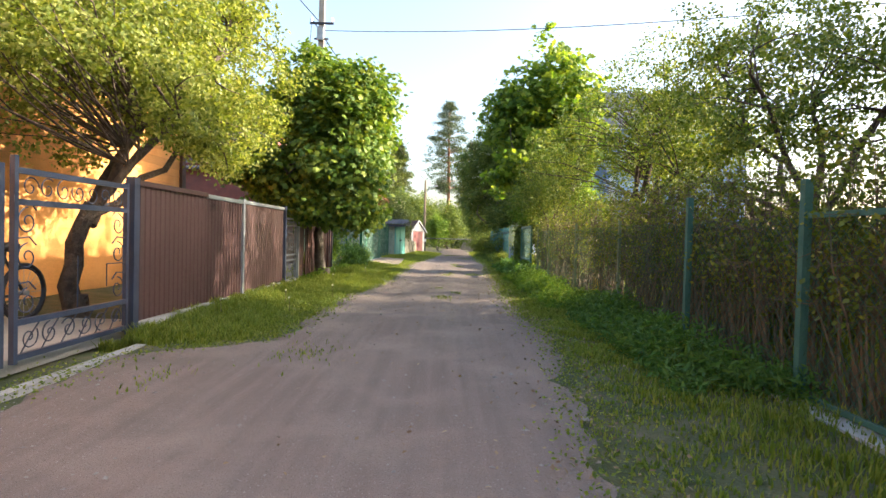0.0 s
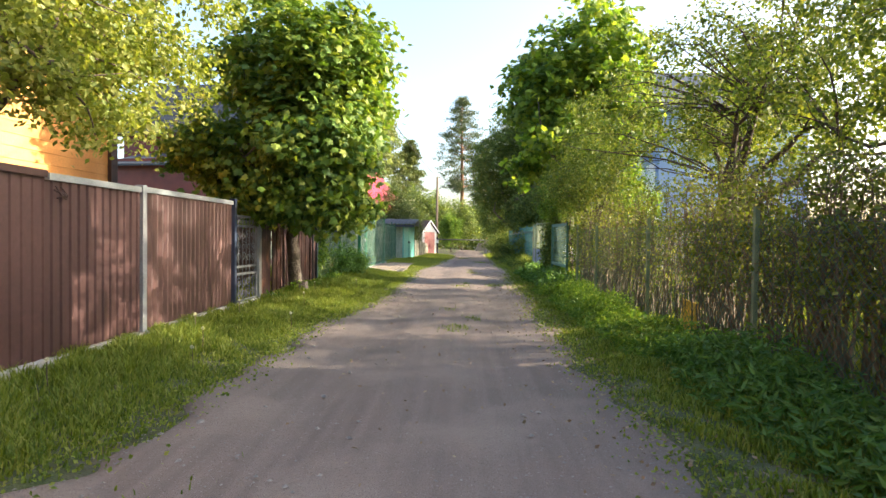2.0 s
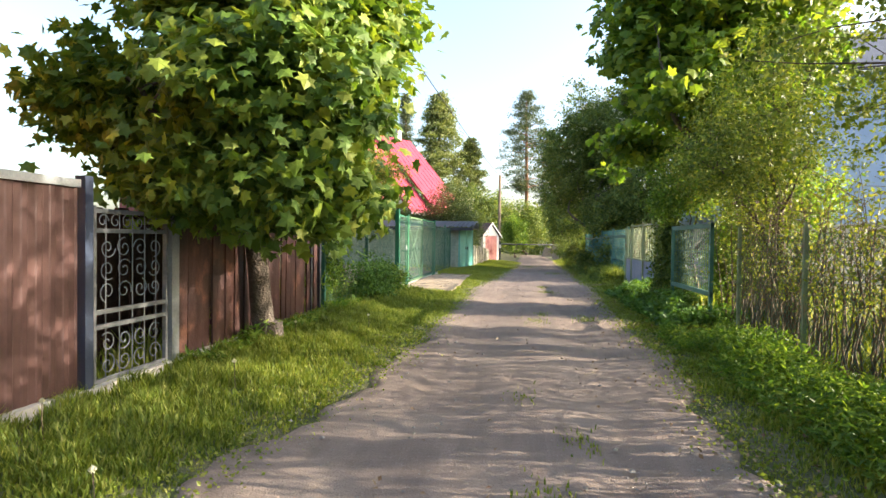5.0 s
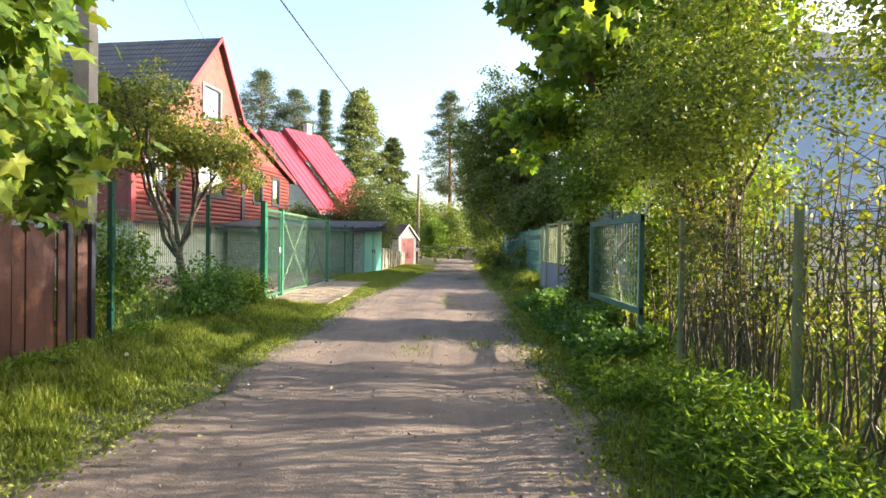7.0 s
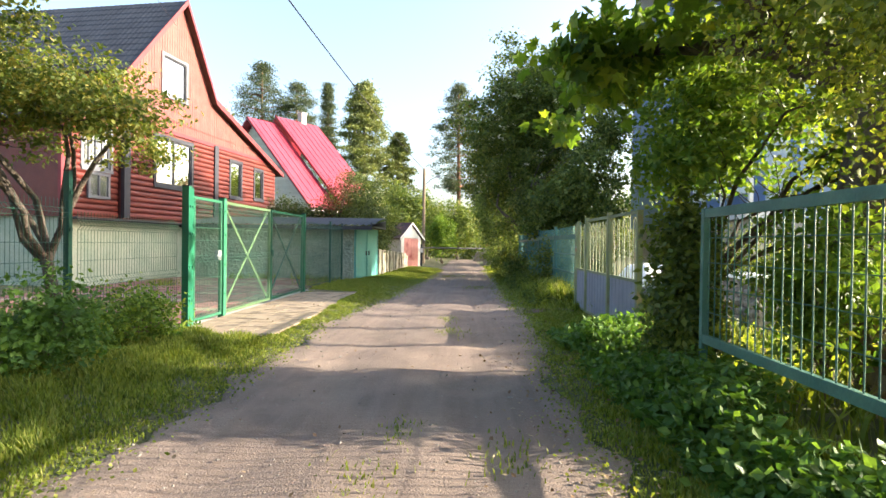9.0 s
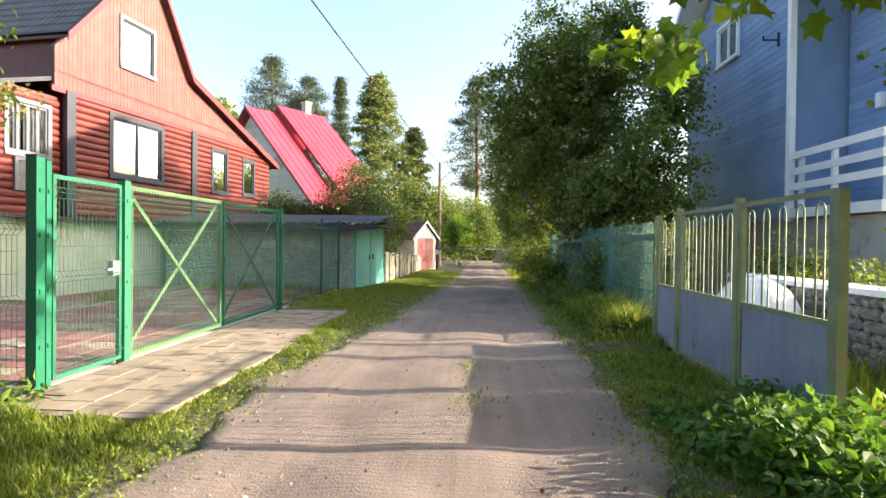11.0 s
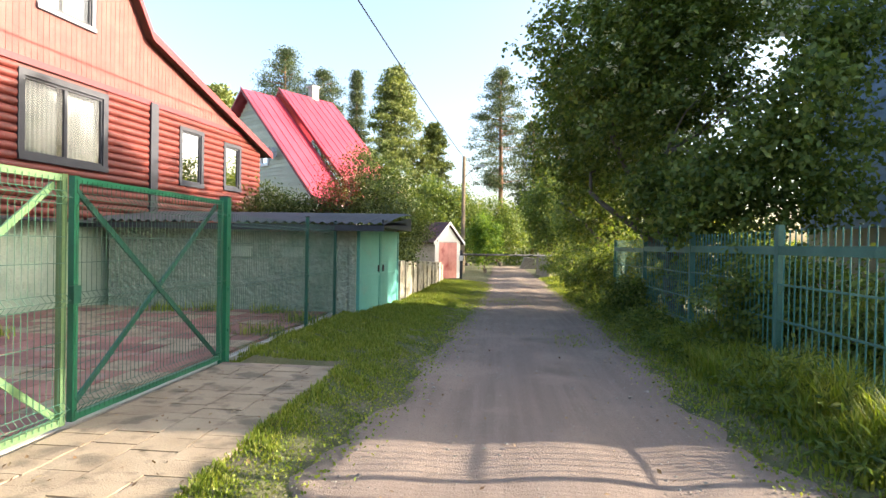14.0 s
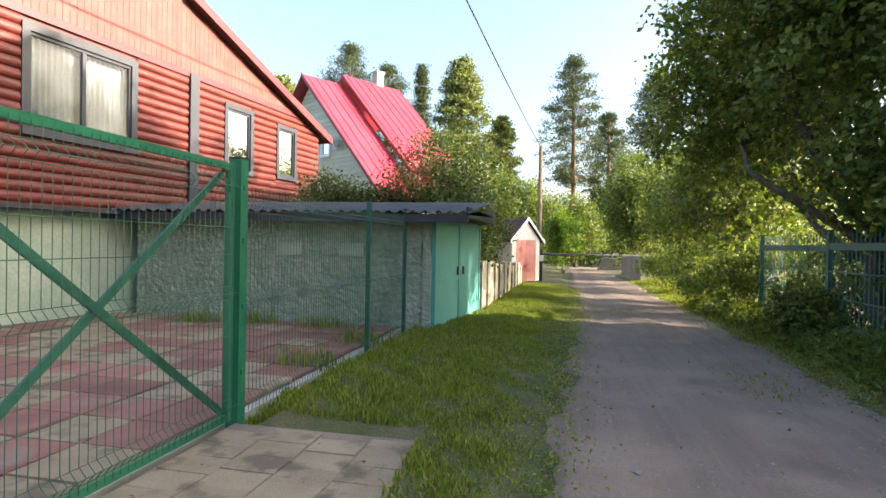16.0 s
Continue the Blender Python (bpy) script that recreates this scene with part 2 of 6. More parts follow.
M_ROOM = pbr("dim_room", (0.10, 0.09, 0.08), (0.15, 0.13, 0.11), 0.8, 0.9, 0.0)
M_CURTAIN = pbr("net_curtain", (0.22, 0.22, 0.215), (0.31, 0.305, 0.295), 0.3, 0.9, 0.2, fine=0.05)
M_STONE = pbr("gabion_stone", (0.16, 0.15, 0.14), (0.34, 0.32, 0.30), 0.08, 0.9, 0.8)
M_WOODCUT = pbr("cut_firewood", (0.22, 0.15, 0.09), (0.36, 0.26, 0.16), 0.1, 0.8, 0.4, jitter=0.25)
M_YELLOW = pbr("yellow_sheet", (0.55, 0.33, 0.02), (0.62, 0.40, 0.04), 0.3, 0.6, 0.1)
M_STEM = pbr("hedge_stem", (0.09, 0.07, 0.045), (0.17, 0.13, 0.08), 0.1, 0.9, 0.6)
L_APPLE = leaf_mat("apple_leaves", [(0.085, 0.12, 0.022), (0.14, 0.185, 0.035), (0.22, 0.26, 0.06), (0.33, 0.345, 0.12)], 0.45)
L_APPLE_D = leaf_mat("pear_leaves", [(0.055, 0.09, 0.016), (0.095, 0.145, 0.024), (0.15, 0.2, 0.034), (0.24, 0.265, 0.05)], 0.36)
L_MAPLE = leaf_mat("maple_leaves", [(0.045, 0.095, 0.018), (0.08, 0.15, 0.022), (0.12, 0.2, 0.03), (0.16, 0.23, 0.034), (0.23, 0.275, 0.042)], 0.32)
L_ROWAN = leaf_mat("rowan_leaves", [(0.045, 0.08, 0.022), (0.08, 0.125, 0.03), (0.125, 0.175, 0.042), (0.19, 0.23, 0.065)], 0.4)
L_HEDGE = leaf_mat("hedge_leaves", [(0.07, 0.105, 0.018), (0.13, 0.165, 0.028), (0.23, 0.245, 0.05)], 0.42)
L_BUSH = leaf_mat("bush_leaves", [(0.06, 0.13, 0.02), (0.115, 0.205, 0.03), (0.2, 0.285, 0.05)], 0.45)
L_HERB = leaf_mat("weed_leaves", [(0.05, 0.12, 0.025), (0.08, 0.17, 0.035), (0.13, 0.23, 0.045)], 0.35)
L_GRASS = leaf_mat("grass_blades", [(0.08, 0.125, 0.018), (0.14, 0.195, 0.027), (0.2, 0.255, 0.038), (0.29, 0.3, 0.085)], 0.42)
L_PINE = leaf_mat("pine_needles", [(0.035, 0.06, 0.03), (0.06, 0.09, 0.04), (0.10, 0.12, 0.05)], 0.2)
L_BIRCH = leaf_mat("birch_leaves", [(0.1, 0.14, 0.045), (0.15, 0.185, 0.065), (0.21, 0.24, 0.1)], 0.3)
L_FLOWER = leaf_mat("white_blossom", [(0.55, 0.56, 0.46), (0.7, 0.7, 0.62)], 0.3)

# ---- builders ----


def fast_mesh(name, verts, faces, material, smooth=False):
    """A mesh from arrays: verts (n, 3), faces (m, k)."""
    verts, faces = np.asarray(verts, dtype=np.float32), np.asarray(faces, dtype=np.int32)
    me = bpy.data.meshes.new(name)
    m, k = faces.shape
    me.vertices.add(len(verts))
    me.vertices.foreach_set("co", verts.ravel())
    me.loops.add(m * k)
    me.loops.foreach_set("vertex_index", faces.ravel())
    me.polygons.add(m)
    me.polygons.foreach_set("loop_start", np.arange(0, m * k, k, dtype=np.int32))
    me.update(calc_edges=True)
    me.polygons.foreach_set("use_smooth", np.full(m, bool(smooth)))
    me.materials.append(material)
    return me


def thing(name, loc, label, category, group="", kind=""):
    ob = new(name)
    ob.location = loc
    return tagged(ob, label, category, group, kind)


def part(name, me, parent, label=""):
    """Links a mesh, given in world metres, under a thing or a part."""
    ob = new(name, me)
    ob.parent = parent
    if parent.parent is None:
        ob.matrix_parent_inverse = Matrix.Translation(-parent.location)
    if name == "pane":
        ob.visible_shadow = False
    return tagged(ob, label)


def solo(name, me, label, category, kind="", group=""):
    return tagged(new(name, me), label, category, group, kind)


BOX_F = np.array([[0, 3, 2, 1], [4, 5, 6, 7], [0, 1, 5, 4], [1, 2, 6, 5], [2, 3, 7, 6], [3, 0, 4, 7]])


class Shape:
    """Collects quads of one mesh."""

    def __init__(self):
        self.v, self.f, self.n = [], [], 0

    def add(self, v, f):
        self.v.append(np.asarray(v, float))
        self.f.append(np.asarray(f) + self.n)
        self.n += len(self.v[-1])
        return self

    def box(self, x0, x1, y0, y1, z0, z1):
        return self.add([(x0, y0, z0), (x1, y0, z0), (x1, y1, z0), (x0, y1, z0), (x0, y0, z1), (x1, y0, z1), (x1, y1, z1), (x0, y1, z1)], BOX_F)

    def beam(self, a, b, w, h=None):
        """A square bar from a to b."""
        a, b = Vector(a), Vector(b)
        d = (b - a).normalized()
        side = d.cross(Vector((0, 0, 1)))
        side = side.normalized() if side.length > 1e-3 else Vector((1, 0, 0))
        up = side.cross(d)
        h = h or w
        c = [a + side * sx * w / 2 + up * sz * h / 2 for sx, sz in ((-1, -1), (1, -1), (1, 1), (-1, 1))]
        return self.add([tuple(p) for p in c] + [tuple(p + (b - a)) for p in c], BOX_F)

    def tube(self, pts, radii, sides=8):
        pts = [Vector(p) for p in pts]
        if not hasattr(radii, "__len__"):
            radii = [radii] * len(pts)
        ring, side = [], None
        for i, p in enumerate(pts):
            d = (pts[min(i + 1, len(pts) - 1)] - pts[max(i - 1, 0)]).normalized()
            if side is None:
                side = d.cross(Vector((0.3, 0.2, 1)) if abs(d.z) < 0.9 else Vector((1, 0, 0))).normalized()
            side = (side - d * side.dot(d)).normalized()
            up = d.cross(side)
            for k in range(sides):
                a = 2 * math.pi * k / sides
                ring.append(p + (side * math.cos(a) + up * math.sin(a)) * radii[i])
        f = []
        for i in range(len(pts) - 1):
            for k in range(sides):
                f.append((i * sides + k, i * sides + (k + 1) % sides, (i + 1) * sides + (k + 1) % sides, (i + 1) * sides + k))
        n = len(pts)
        if sides == 8:
            for o in (0, (n - 1) * sides):
                q = [(o + a, o + b, o + c, o + d) for a, b, c, d in ((0, 1, 2, 7), (2, 3, 6, 7), (3, 4, 5, 6))]
                f += q
        elif sides == 4:
            f += [(0, 1, 2, 3), tuple((n - 1) * 4 + k for k in range(4))]
        elif sides == 6:
            for o in (0, (n - 1) * 6):
                f += [(o, o + 1, o + 2, o + 3), (o, o + 3, o + 4, o + 5)]
        return self.add([tuple(p) for p in ring], f)

    def quad(self, a, b, c, d):
        return self.add([a, b, c, d], [(0, 1, 2, 3)])

    def prism(self, outline, way):
        """A four-cornered slab: outline of 4 points pushed along way."""
        o = [Vector(p) for p in outline]
        w = Vector(way)
        return self.add([tuple(p) for p in o] + [tuple(p + w) for p in o], BOX_F)

    def mesh(self, name, material, smooth=False):
        return fast_mesh(name, np.concatenate(self.v), np.concatenate(self.f), material, smooth)


def rng(seed):
    return np.random.default_rng(seed)


LEAF_RHOMB = (np.array([(0, 0, 0), (0.33, 0.42, 0.06), (0, 1, 0), (-0.33, 0.42, 0.06)]), np.array([(0, 1, 2), (0, 2, 3)]))
_m = [(0, -0.05), (0.22, 0.10), (0.50, 0.05), (0.40, 0.30), (0.62, 0.58), (0.28, 0.56), (0, 1.0), (-0.28, 0.56), (-0.62, 0.58), (-0.40, 0.30), (-0.50, 0.05), (-0.22, 0.10)]
LEAF_MAPLE = (np.array([(0, 0.35, 0.05)] + [(x, y, -0.12 * abs(x)) for x, y in _m]), np.array([(0, i + 1, (i + 1) % 12 + 1) for i in range(12)]))
LEAF_LONG = (np.array([(0, 0, 0), (0.16, 0.4, 0.04), (0, 1, -0.1), (-0.16, 0.4, 0.04)]), np.array([(0, 1, 2), (0, 2, 3)]))


def leaf_mesh(name, pos, size, material, shape=LEAF_RHOMB, seed=1, lift=0.7, droop=0.0, outward=None, spread=0.35):
    """Many leaves, one at each place, turned at random with their faces mostly up or outward."""
    g = rng(seed)
    n = len(pos)
    nrm = g.normal(size=(n, 3)) + np.array([0, 0, lift])
    if outward is not None:
        nrm += outward
    nrm /= np.linalg.norm(nrm, axis=1, keepdims=True)
    way = g.normal(size=(n, 3)) - np.array([0, 0, droop])
    way -= nrm * (way * nrm).sum(1, keepdims=True)
    way /= np.linalg.norm(way, axis=1, keepdims=True) + 1e-9
    side = np.cross(way, nrm)
    s = size * (1 + spread * g.uniform(-1, 1, size=(n, 1, 1)))
    lv, lf = shape
    v = pos[:, None, :] + s * (lv[None, :, 0:1] * side[:, None, :] + lv[None, :, 1:2] * way[:, None, :] + lv[None, :, 2:3] * nrm[:, None, :])
    f = lf[None] + (np.arange(n) * len(lv))[:, None, None]
    return fast_mesh(name, v.reshape(-1, 3), f.reshape(-1, 3), material)


def clumps(blobs, count, seed, shell=0.45):
    """Places of leaf clumps in ellipsoids (x, y, z, rx, ry, rz), thicker towards the outside, with an uneven outline."""
    g = rng(seed)
    vol = np.array([b[3] * b[4] * b[5] for b in blobs]) ** 0.8
    pick = g.choice(len(blobs), size=count, p=vol / vol.sum())
    b = np.array(blobs, float)[pick]
    d = g.normal(size=(count, 3))
    d /= np.linalg.norm(d, axis=1, keepdims=True)
    r = g.uniform(size=(count, 1)) ** shell
    bump = 0.82 + 0.22 * np.sin(d[:, :1] * 5 + pick[:, None]) * np.cos(d[:, 2:] * 4 + pick[:, None] * 2) + g.normal(size=(count, 1)) * 0.07
    return b[:, :3] + d * r * bump * b[:, 3:]


def foliage(cl, per, spread, seed, flat=0.7):
    g = rng(seed + 7)
    n = len(cl)
    off = g.normal(size=(n, per, 3)) * np.array([1, 1, flat]) * spread
    return (cl[:, None, :] + off).reshape(-1, 3)


def limb(shape, a, b, r0, r1, g, sag=0.12, steps=5, sides=6):
    a, b = Vector(a), Vector(b)
    length = (b - a).length
    pts, rad = [], []
    wob = Vector(g.normal(size=3)) * length * 0.10
    for i in range(steps + 1):
        t = i / steps
        p = a.lerp(b, t) + wob * math.sin(math.pi * t) + Vector((0, 0, length * sag * math.sin(math.pi * t)))
        pts.append(p + Vector(g.normal(size=3)) * length * 0.015)
        rad.append(r0 + (r1 - r0) * t)
    pts[0] = a
    shape.tube(pts, rad, sides)
    return pts


def tree(name, base, fork, trunk_r, blobs, n_clumps, per, spread, size, leaf, bark, label, category, seed, shape=LEAF_RHOMB, limbs=9, twigs=40, lift=0.7, droop=0.2, flat=0.7, shell=0.45, outw=0.7):
    """A tree: a tapered trunk, limbs and twigs up to the clumps, and a crown of single leaves."""
    g = rng(seed)
    t = thing(name, base, label, category)
    base, fork = Vector(base), Vector(fork)
    s = Shape()
    limb(s, base - Vector((0, 0, 0.15)), fork, trunk_r, trunk_r * 0.72, g, 0.0, 6, 8)
    s.tube([base - Vector((0, 0, 0.15)), base + Vector((0, 0, 0.1)), base + Vector((0, 0, 0.3))], [trunk_r * 1.5, trunk_r * 1.15, trunk_r], 8)
    part("trunk", s.mesh("trunk", bark, True), t)
    cl = clumps(blobs, n_clumps, seed, shell)
    b = Shape()
    order = g.permutation(n_clumps)
    ends = []
    for i in order[:limbs]:
        pts = limb(b, fork - Vector((0, 0, g.uniform(0, 0.25))) * (fork.z - base.z), Vector(cl[i]), trunk_r * 0.5, trunk_r * 0.12, g, 0.10, 7, 6)
        ends += pts[2:]
    for i in order[limbs:limbs + twigs]:
        p = Vector(cl[i])
        near = min(ends, key=lambda q: (q - p).length)
        limb(b, near, p, trunk_r * 0.14, trunk_r * 0.03, g, 0.05, 4, 4)
    part("branchwork", b.mesh("branchwork", bark, True), t)
    pos = foliage(cl, per, spread, seed, flat)
    c = np.array([np.mean([q[k] for q in blobs]) for k in range(3)])
    out = pos - c
    out /= np.linalg.norm(out, axis=1, keepdims=True) + 1e-6
    part("crown", leaf_mesh("crown", pos, size, leaf, shape, seed, lift, droop, out * outw), t)
    return t


def interp(table, y):
    return np.interp(y, [a for a, _ in table], [b for _, b in table])


# ---- ground and road ----
LEFT_EDGE = [(-10, -2.95), (5.3, -2.95), (5.9, -2.3), (6.4, -1.85), (9.3, -1.8), (10.5, -1.85), (12, -1.65), (14.2, -1.42), (18, -1.4), (21, -1.38), (23.2, -1.5), (25, -1.3), (27, -1.0), (28, -0.94), (37, -0.5), (50, -0.3), (75, -0.2)]
RIGHT_EDGE = [(-10, 0.9), (3.3, 1.02), (6, 1.45), (12, 1.42), (15, 1.66), (18, 1.68), (21, 1.82), (24, 2.05), (28, 1.93), (36, 2.2), (50, 2.3), (75, 2.3)]


def fall(y):
    return np.where(y > 30, -0.010 * (np.minimum(y, 75) - 30), 0.0)


def ground_z(x, y):
    """The lie of the land: verges a little above the road."""
    x, y = np.asarray(x, float), np.asarray(y, float)
    le, ri = interp(LEFT_EDGE, y), interp(RIGHT_EDGE, y)
    up = np.clip((le - x) / 1.2, 0, 1) * 0.06 + np.clip((x - ri) / 1.2, 0, 1) * 0.06
    inside = ((x > le + 0.05) & (x < ri - 0.05)) * -0.05
    paved = ((x > -3.6) & (x < -1.85) & (y > 21.7) & (y < 28.7)) | ((x > -9.4) & (x < -3.2) & (y > 22.5) & (y < 33.8)) | ((x < -3.2) & (x > -6.8) & (y > 1.8) & (y < 7.2))
    up = np.where(paved, -0.08, up)
    rough = 0.02 * np.sin(x * 3.1 + y * 1.7) * np.cos(y * 2.3 - x)
    return fall(y) + up + inside + rough * (np.abs(x) < 12)


xs = np.concatenate([[-3000, -600, -150, -60, -30, -18], np.arange(-12, 12.01, 0.25), [18, 30, 60, 150, 600, 3000]])
ys = np.concatenate([[-3000, -600, -100, -30], np.arange(-10, 62.01, 0.3), [66, 72, 80, 110, 200, 600, 3000]])
gx, gy = np.meshgrid(xs, ys)
gv = np.stack([gx, gy, ground_z(gx, gy)], -1).reshape(-1, 3)
nx = len(xs)
gi = (np.arange(len(ys) - 1)[:, None] * nx + np.arange(nx - 1)[None]).reshape(-1)
solo("ground", fast_mesh("ground", gv, np.stack([gi, gi + 1, gi + nx + 1, gi + nx], 1), M_SOIL, True), "grassy soil of the lane's verges and gardens", "ground", "structure")

ry = np.arange(-9.5, 74, 0.12)
cols = 44
u = np.linspace(0, 1, cols)
le, ri = interp(LEFT_EDGE, ry), interp(RIGHT_EDGE, ry)
le = le + 0.10 * np.sin(ry * 2.1) + 0.07 * np.sin(ry * 5.3 + 1) + 0.04 * np.sin(ry * 13)
ri = ri + 0.10 * np.sin(ry * 1.7 + 2) + 0.08 * np.sin(ry * 4.7) + 0.04 * np.sin(ry * 11)
rx = le[:, None] + (ri - le)[:, None] * u[None]
yy = np.repeat(ry[:, None], cols, 1)
mid = (u[None] - 0.5) * (ri - le)[:, None]
rut = -0.022 * np.exp(-((np.abs(mid) - 0.72) / 0.26) ** 2) + 0.008 * np.exp(-(mid / 0.3) ** 2)
bumps = 0.008 * np.sin(yy * 2.7 + rx * 2) * np.sin(rx * 4.1 - yy) + 0.005 * np.sin(yy * 7.3 + 3 * np.sin(rx * 3))
rz = fall(yy) + 0.012 + rut + bumps - 0.05 * (np.minimum(u, 1 - u)[None] < 0.001)
ii = (np.arange(len(ry) - 1)[:, None] * cols + np.arange(cols - 1)[None]).reshape(-1)
solo("road", fast_mesh("road", np.stack([rx, yy, rz], -1).reshape(-1, 3), np.stack([ii, ii + 1, ii + cols + 1, ii + cols], 1), M_ROAD, True), "packed dirt and gravel lane with shallow wheel ruts", "road", "structure")


def grass_mesh(name, x, y, height, seed, material, width=0.012, on=None):
    """Grass blades, bent, at the given places."""
    g = rng(seed)
    n = len(x)
    z = ground_z(x, y) if on is None else on
    a = g.uniform(0, 2 * np.pi, n)
    h = height * g.uniform(0.45, 1.25, n)
    bend = h * g.uniform(0.1, 0.8, n)
    w = width * g.uniform(0.7, 1.4, n)
    dx, dy = np.cos(a), np.sin(a)
    px, py = -dy * w / 2, dx * w / 2
    base = np.stack([x, y, z - 0.01], 1)
    p = np.stack([px, py, np.zeros(n)], 1)
    m1 = base + np.stack([dx * bend * 0.3, dy * bend * 0.3, h * 0.6], 1)
    tip = base + np.stack([dx * bend, dy * bend, h], 1)
    v = np.stack([base - p, base + p, m1 + p * 0.8, m1 - p * 0.8, tip], 1)
    f = np.array([(0, 1, 2), (0, 2, 3), (3, 2, 4)])[None] + (np.arange(n) * 5)[:, None, None]
    return fast_mesh(name, v.reshape(-1, 3), f.reshape(-1, 3), material)


def verge(name, x_of, y0, y1, density, height, seed, label, width=0.012):
    """Grass between two edges given as functions of y, thinner near the bare track, in tufts."""
    g = rng(seed)
    n = int((y1 - y0) * 2.2 * density)
    y = g.uniform(y0, y1, n)
    lo, hi = x_of(y)
    x = lo + (hi - lo) * g.uniform(0, 1, n)
    tuft = np.sin(x * 5.3 + np.sin(y * 2.7) * 2) * np.sin(y * 4.1 + x * 1.3) + 0.5 * np.sin(x * 11 + y * 9)
    edge = np.minimum(np.abs(x - interp(LEFT_EDGE, y)), np.abs(x - interp(RIGHT_EDGE, y)))
    keep = g.uniform(0, 1, n) < np.clip(0.2 + edge * 2.2, 0, 1) * np.clip(0.85 + 0.4 * tuft, 0.25, 1)
    x, y, edge, tuft = x[keep], y[keep], edge[keep], tuft[keep]
    h = height * np.clip(0.35 + edge * 0.8, 0.35, 1.25) * (1 + 0.3 * tuft)
    return solo(name, grass_mesh(name, x, y, h, seed, L_GRASS, width), label, "grass", "stuff")


verge("grass", lambda y: (np.full_like(y, -3.45), interp(LEFT_EDGE, y) + 0.12), 5.8, 21.85, 4600, 0.10, 11, "tall green grass of the verge under the fence")
verge("grass", lambda y: (np.full_like(y, -3.35), interp(LEFT_EDGE, y) + 0.1), 28.4, 47, 4200, 0.055, 12, "short green grass of the verge by the garage", 0.011)
verge("grass", lambda y: (interp(RIGHT_EDGE, y) - 0.1, np.full_like(y, 3.0)), 5.5, 25, 3600, 0.10, 13, "green grass of the shaded verge along the hedge")
verge("grass", lambda y: (interp(RIGHT_EDGE, y) - 0.1, np.full_like(y, 2.9)), 0.2, 5.5, 1500, 0.07, 18, "thin grass of the trodden verge by the hedge")
verge("grass", lambda y: (interp(RIGHT_EDGE, y) - 0.1, np.full_like(y, 4.2)), 25, 52, 900, 0.16, 14, "green grass of the verge along the bar fence", 0.018)
verge("grass", lambda y: (np.full_like(y, -1.82), interp(LEFT_EDGE, y) + 0.15), 21.8, 28.6, 1700, 0.06, 15, "thin grass strip beside the paved apron")
verge("grass", lambda y: (np.full_like(y, 2.45), np.full_like(y, 3.1)), 25.9, 30.5, 900, 0.33, 19, "tall lush grass at the foot of the bar fence", 0.016)
verge("grass", lambda y: (np.full_like(y, -6.4), np.full_like(y, -3.5)), 12.5, 22.4, 500, 0.2, 16, "grass of the garden behind the fence", 0.02)
verge("grass", lambda y: (np.full_like(y, 3.1), np.full_like(y, 8.0)), 2, 30, 260, 0.2, 17, "grass of the gardens behind the hedge", 0.03)

# ---- houses ----


def frame_axes(p0, direction, outward):
    """A wall's own frame: along, outward, up."""
    a = Vector((*direction, 0)).normalized()
    o = Vector((*outward, 0)).normalized()
    p0 = Vector(p0)
    return lambda s, d, z: p0 + a * s + o * d + Vector((0, 0, z))


def wbox(shape, W, s0, s1, d0, d1, z0, z1):
    c = [W(s0, d0, z0), W(s1, d0, z0), W(s1, d1, z0), W(s0, d1, z0), W(s0, d0, z1), W(s1, d0, z1), W(s1, d1, z1), W(s0, d1, z1)]
    return shape.add([tuple(p) for p in c], BOX_F)


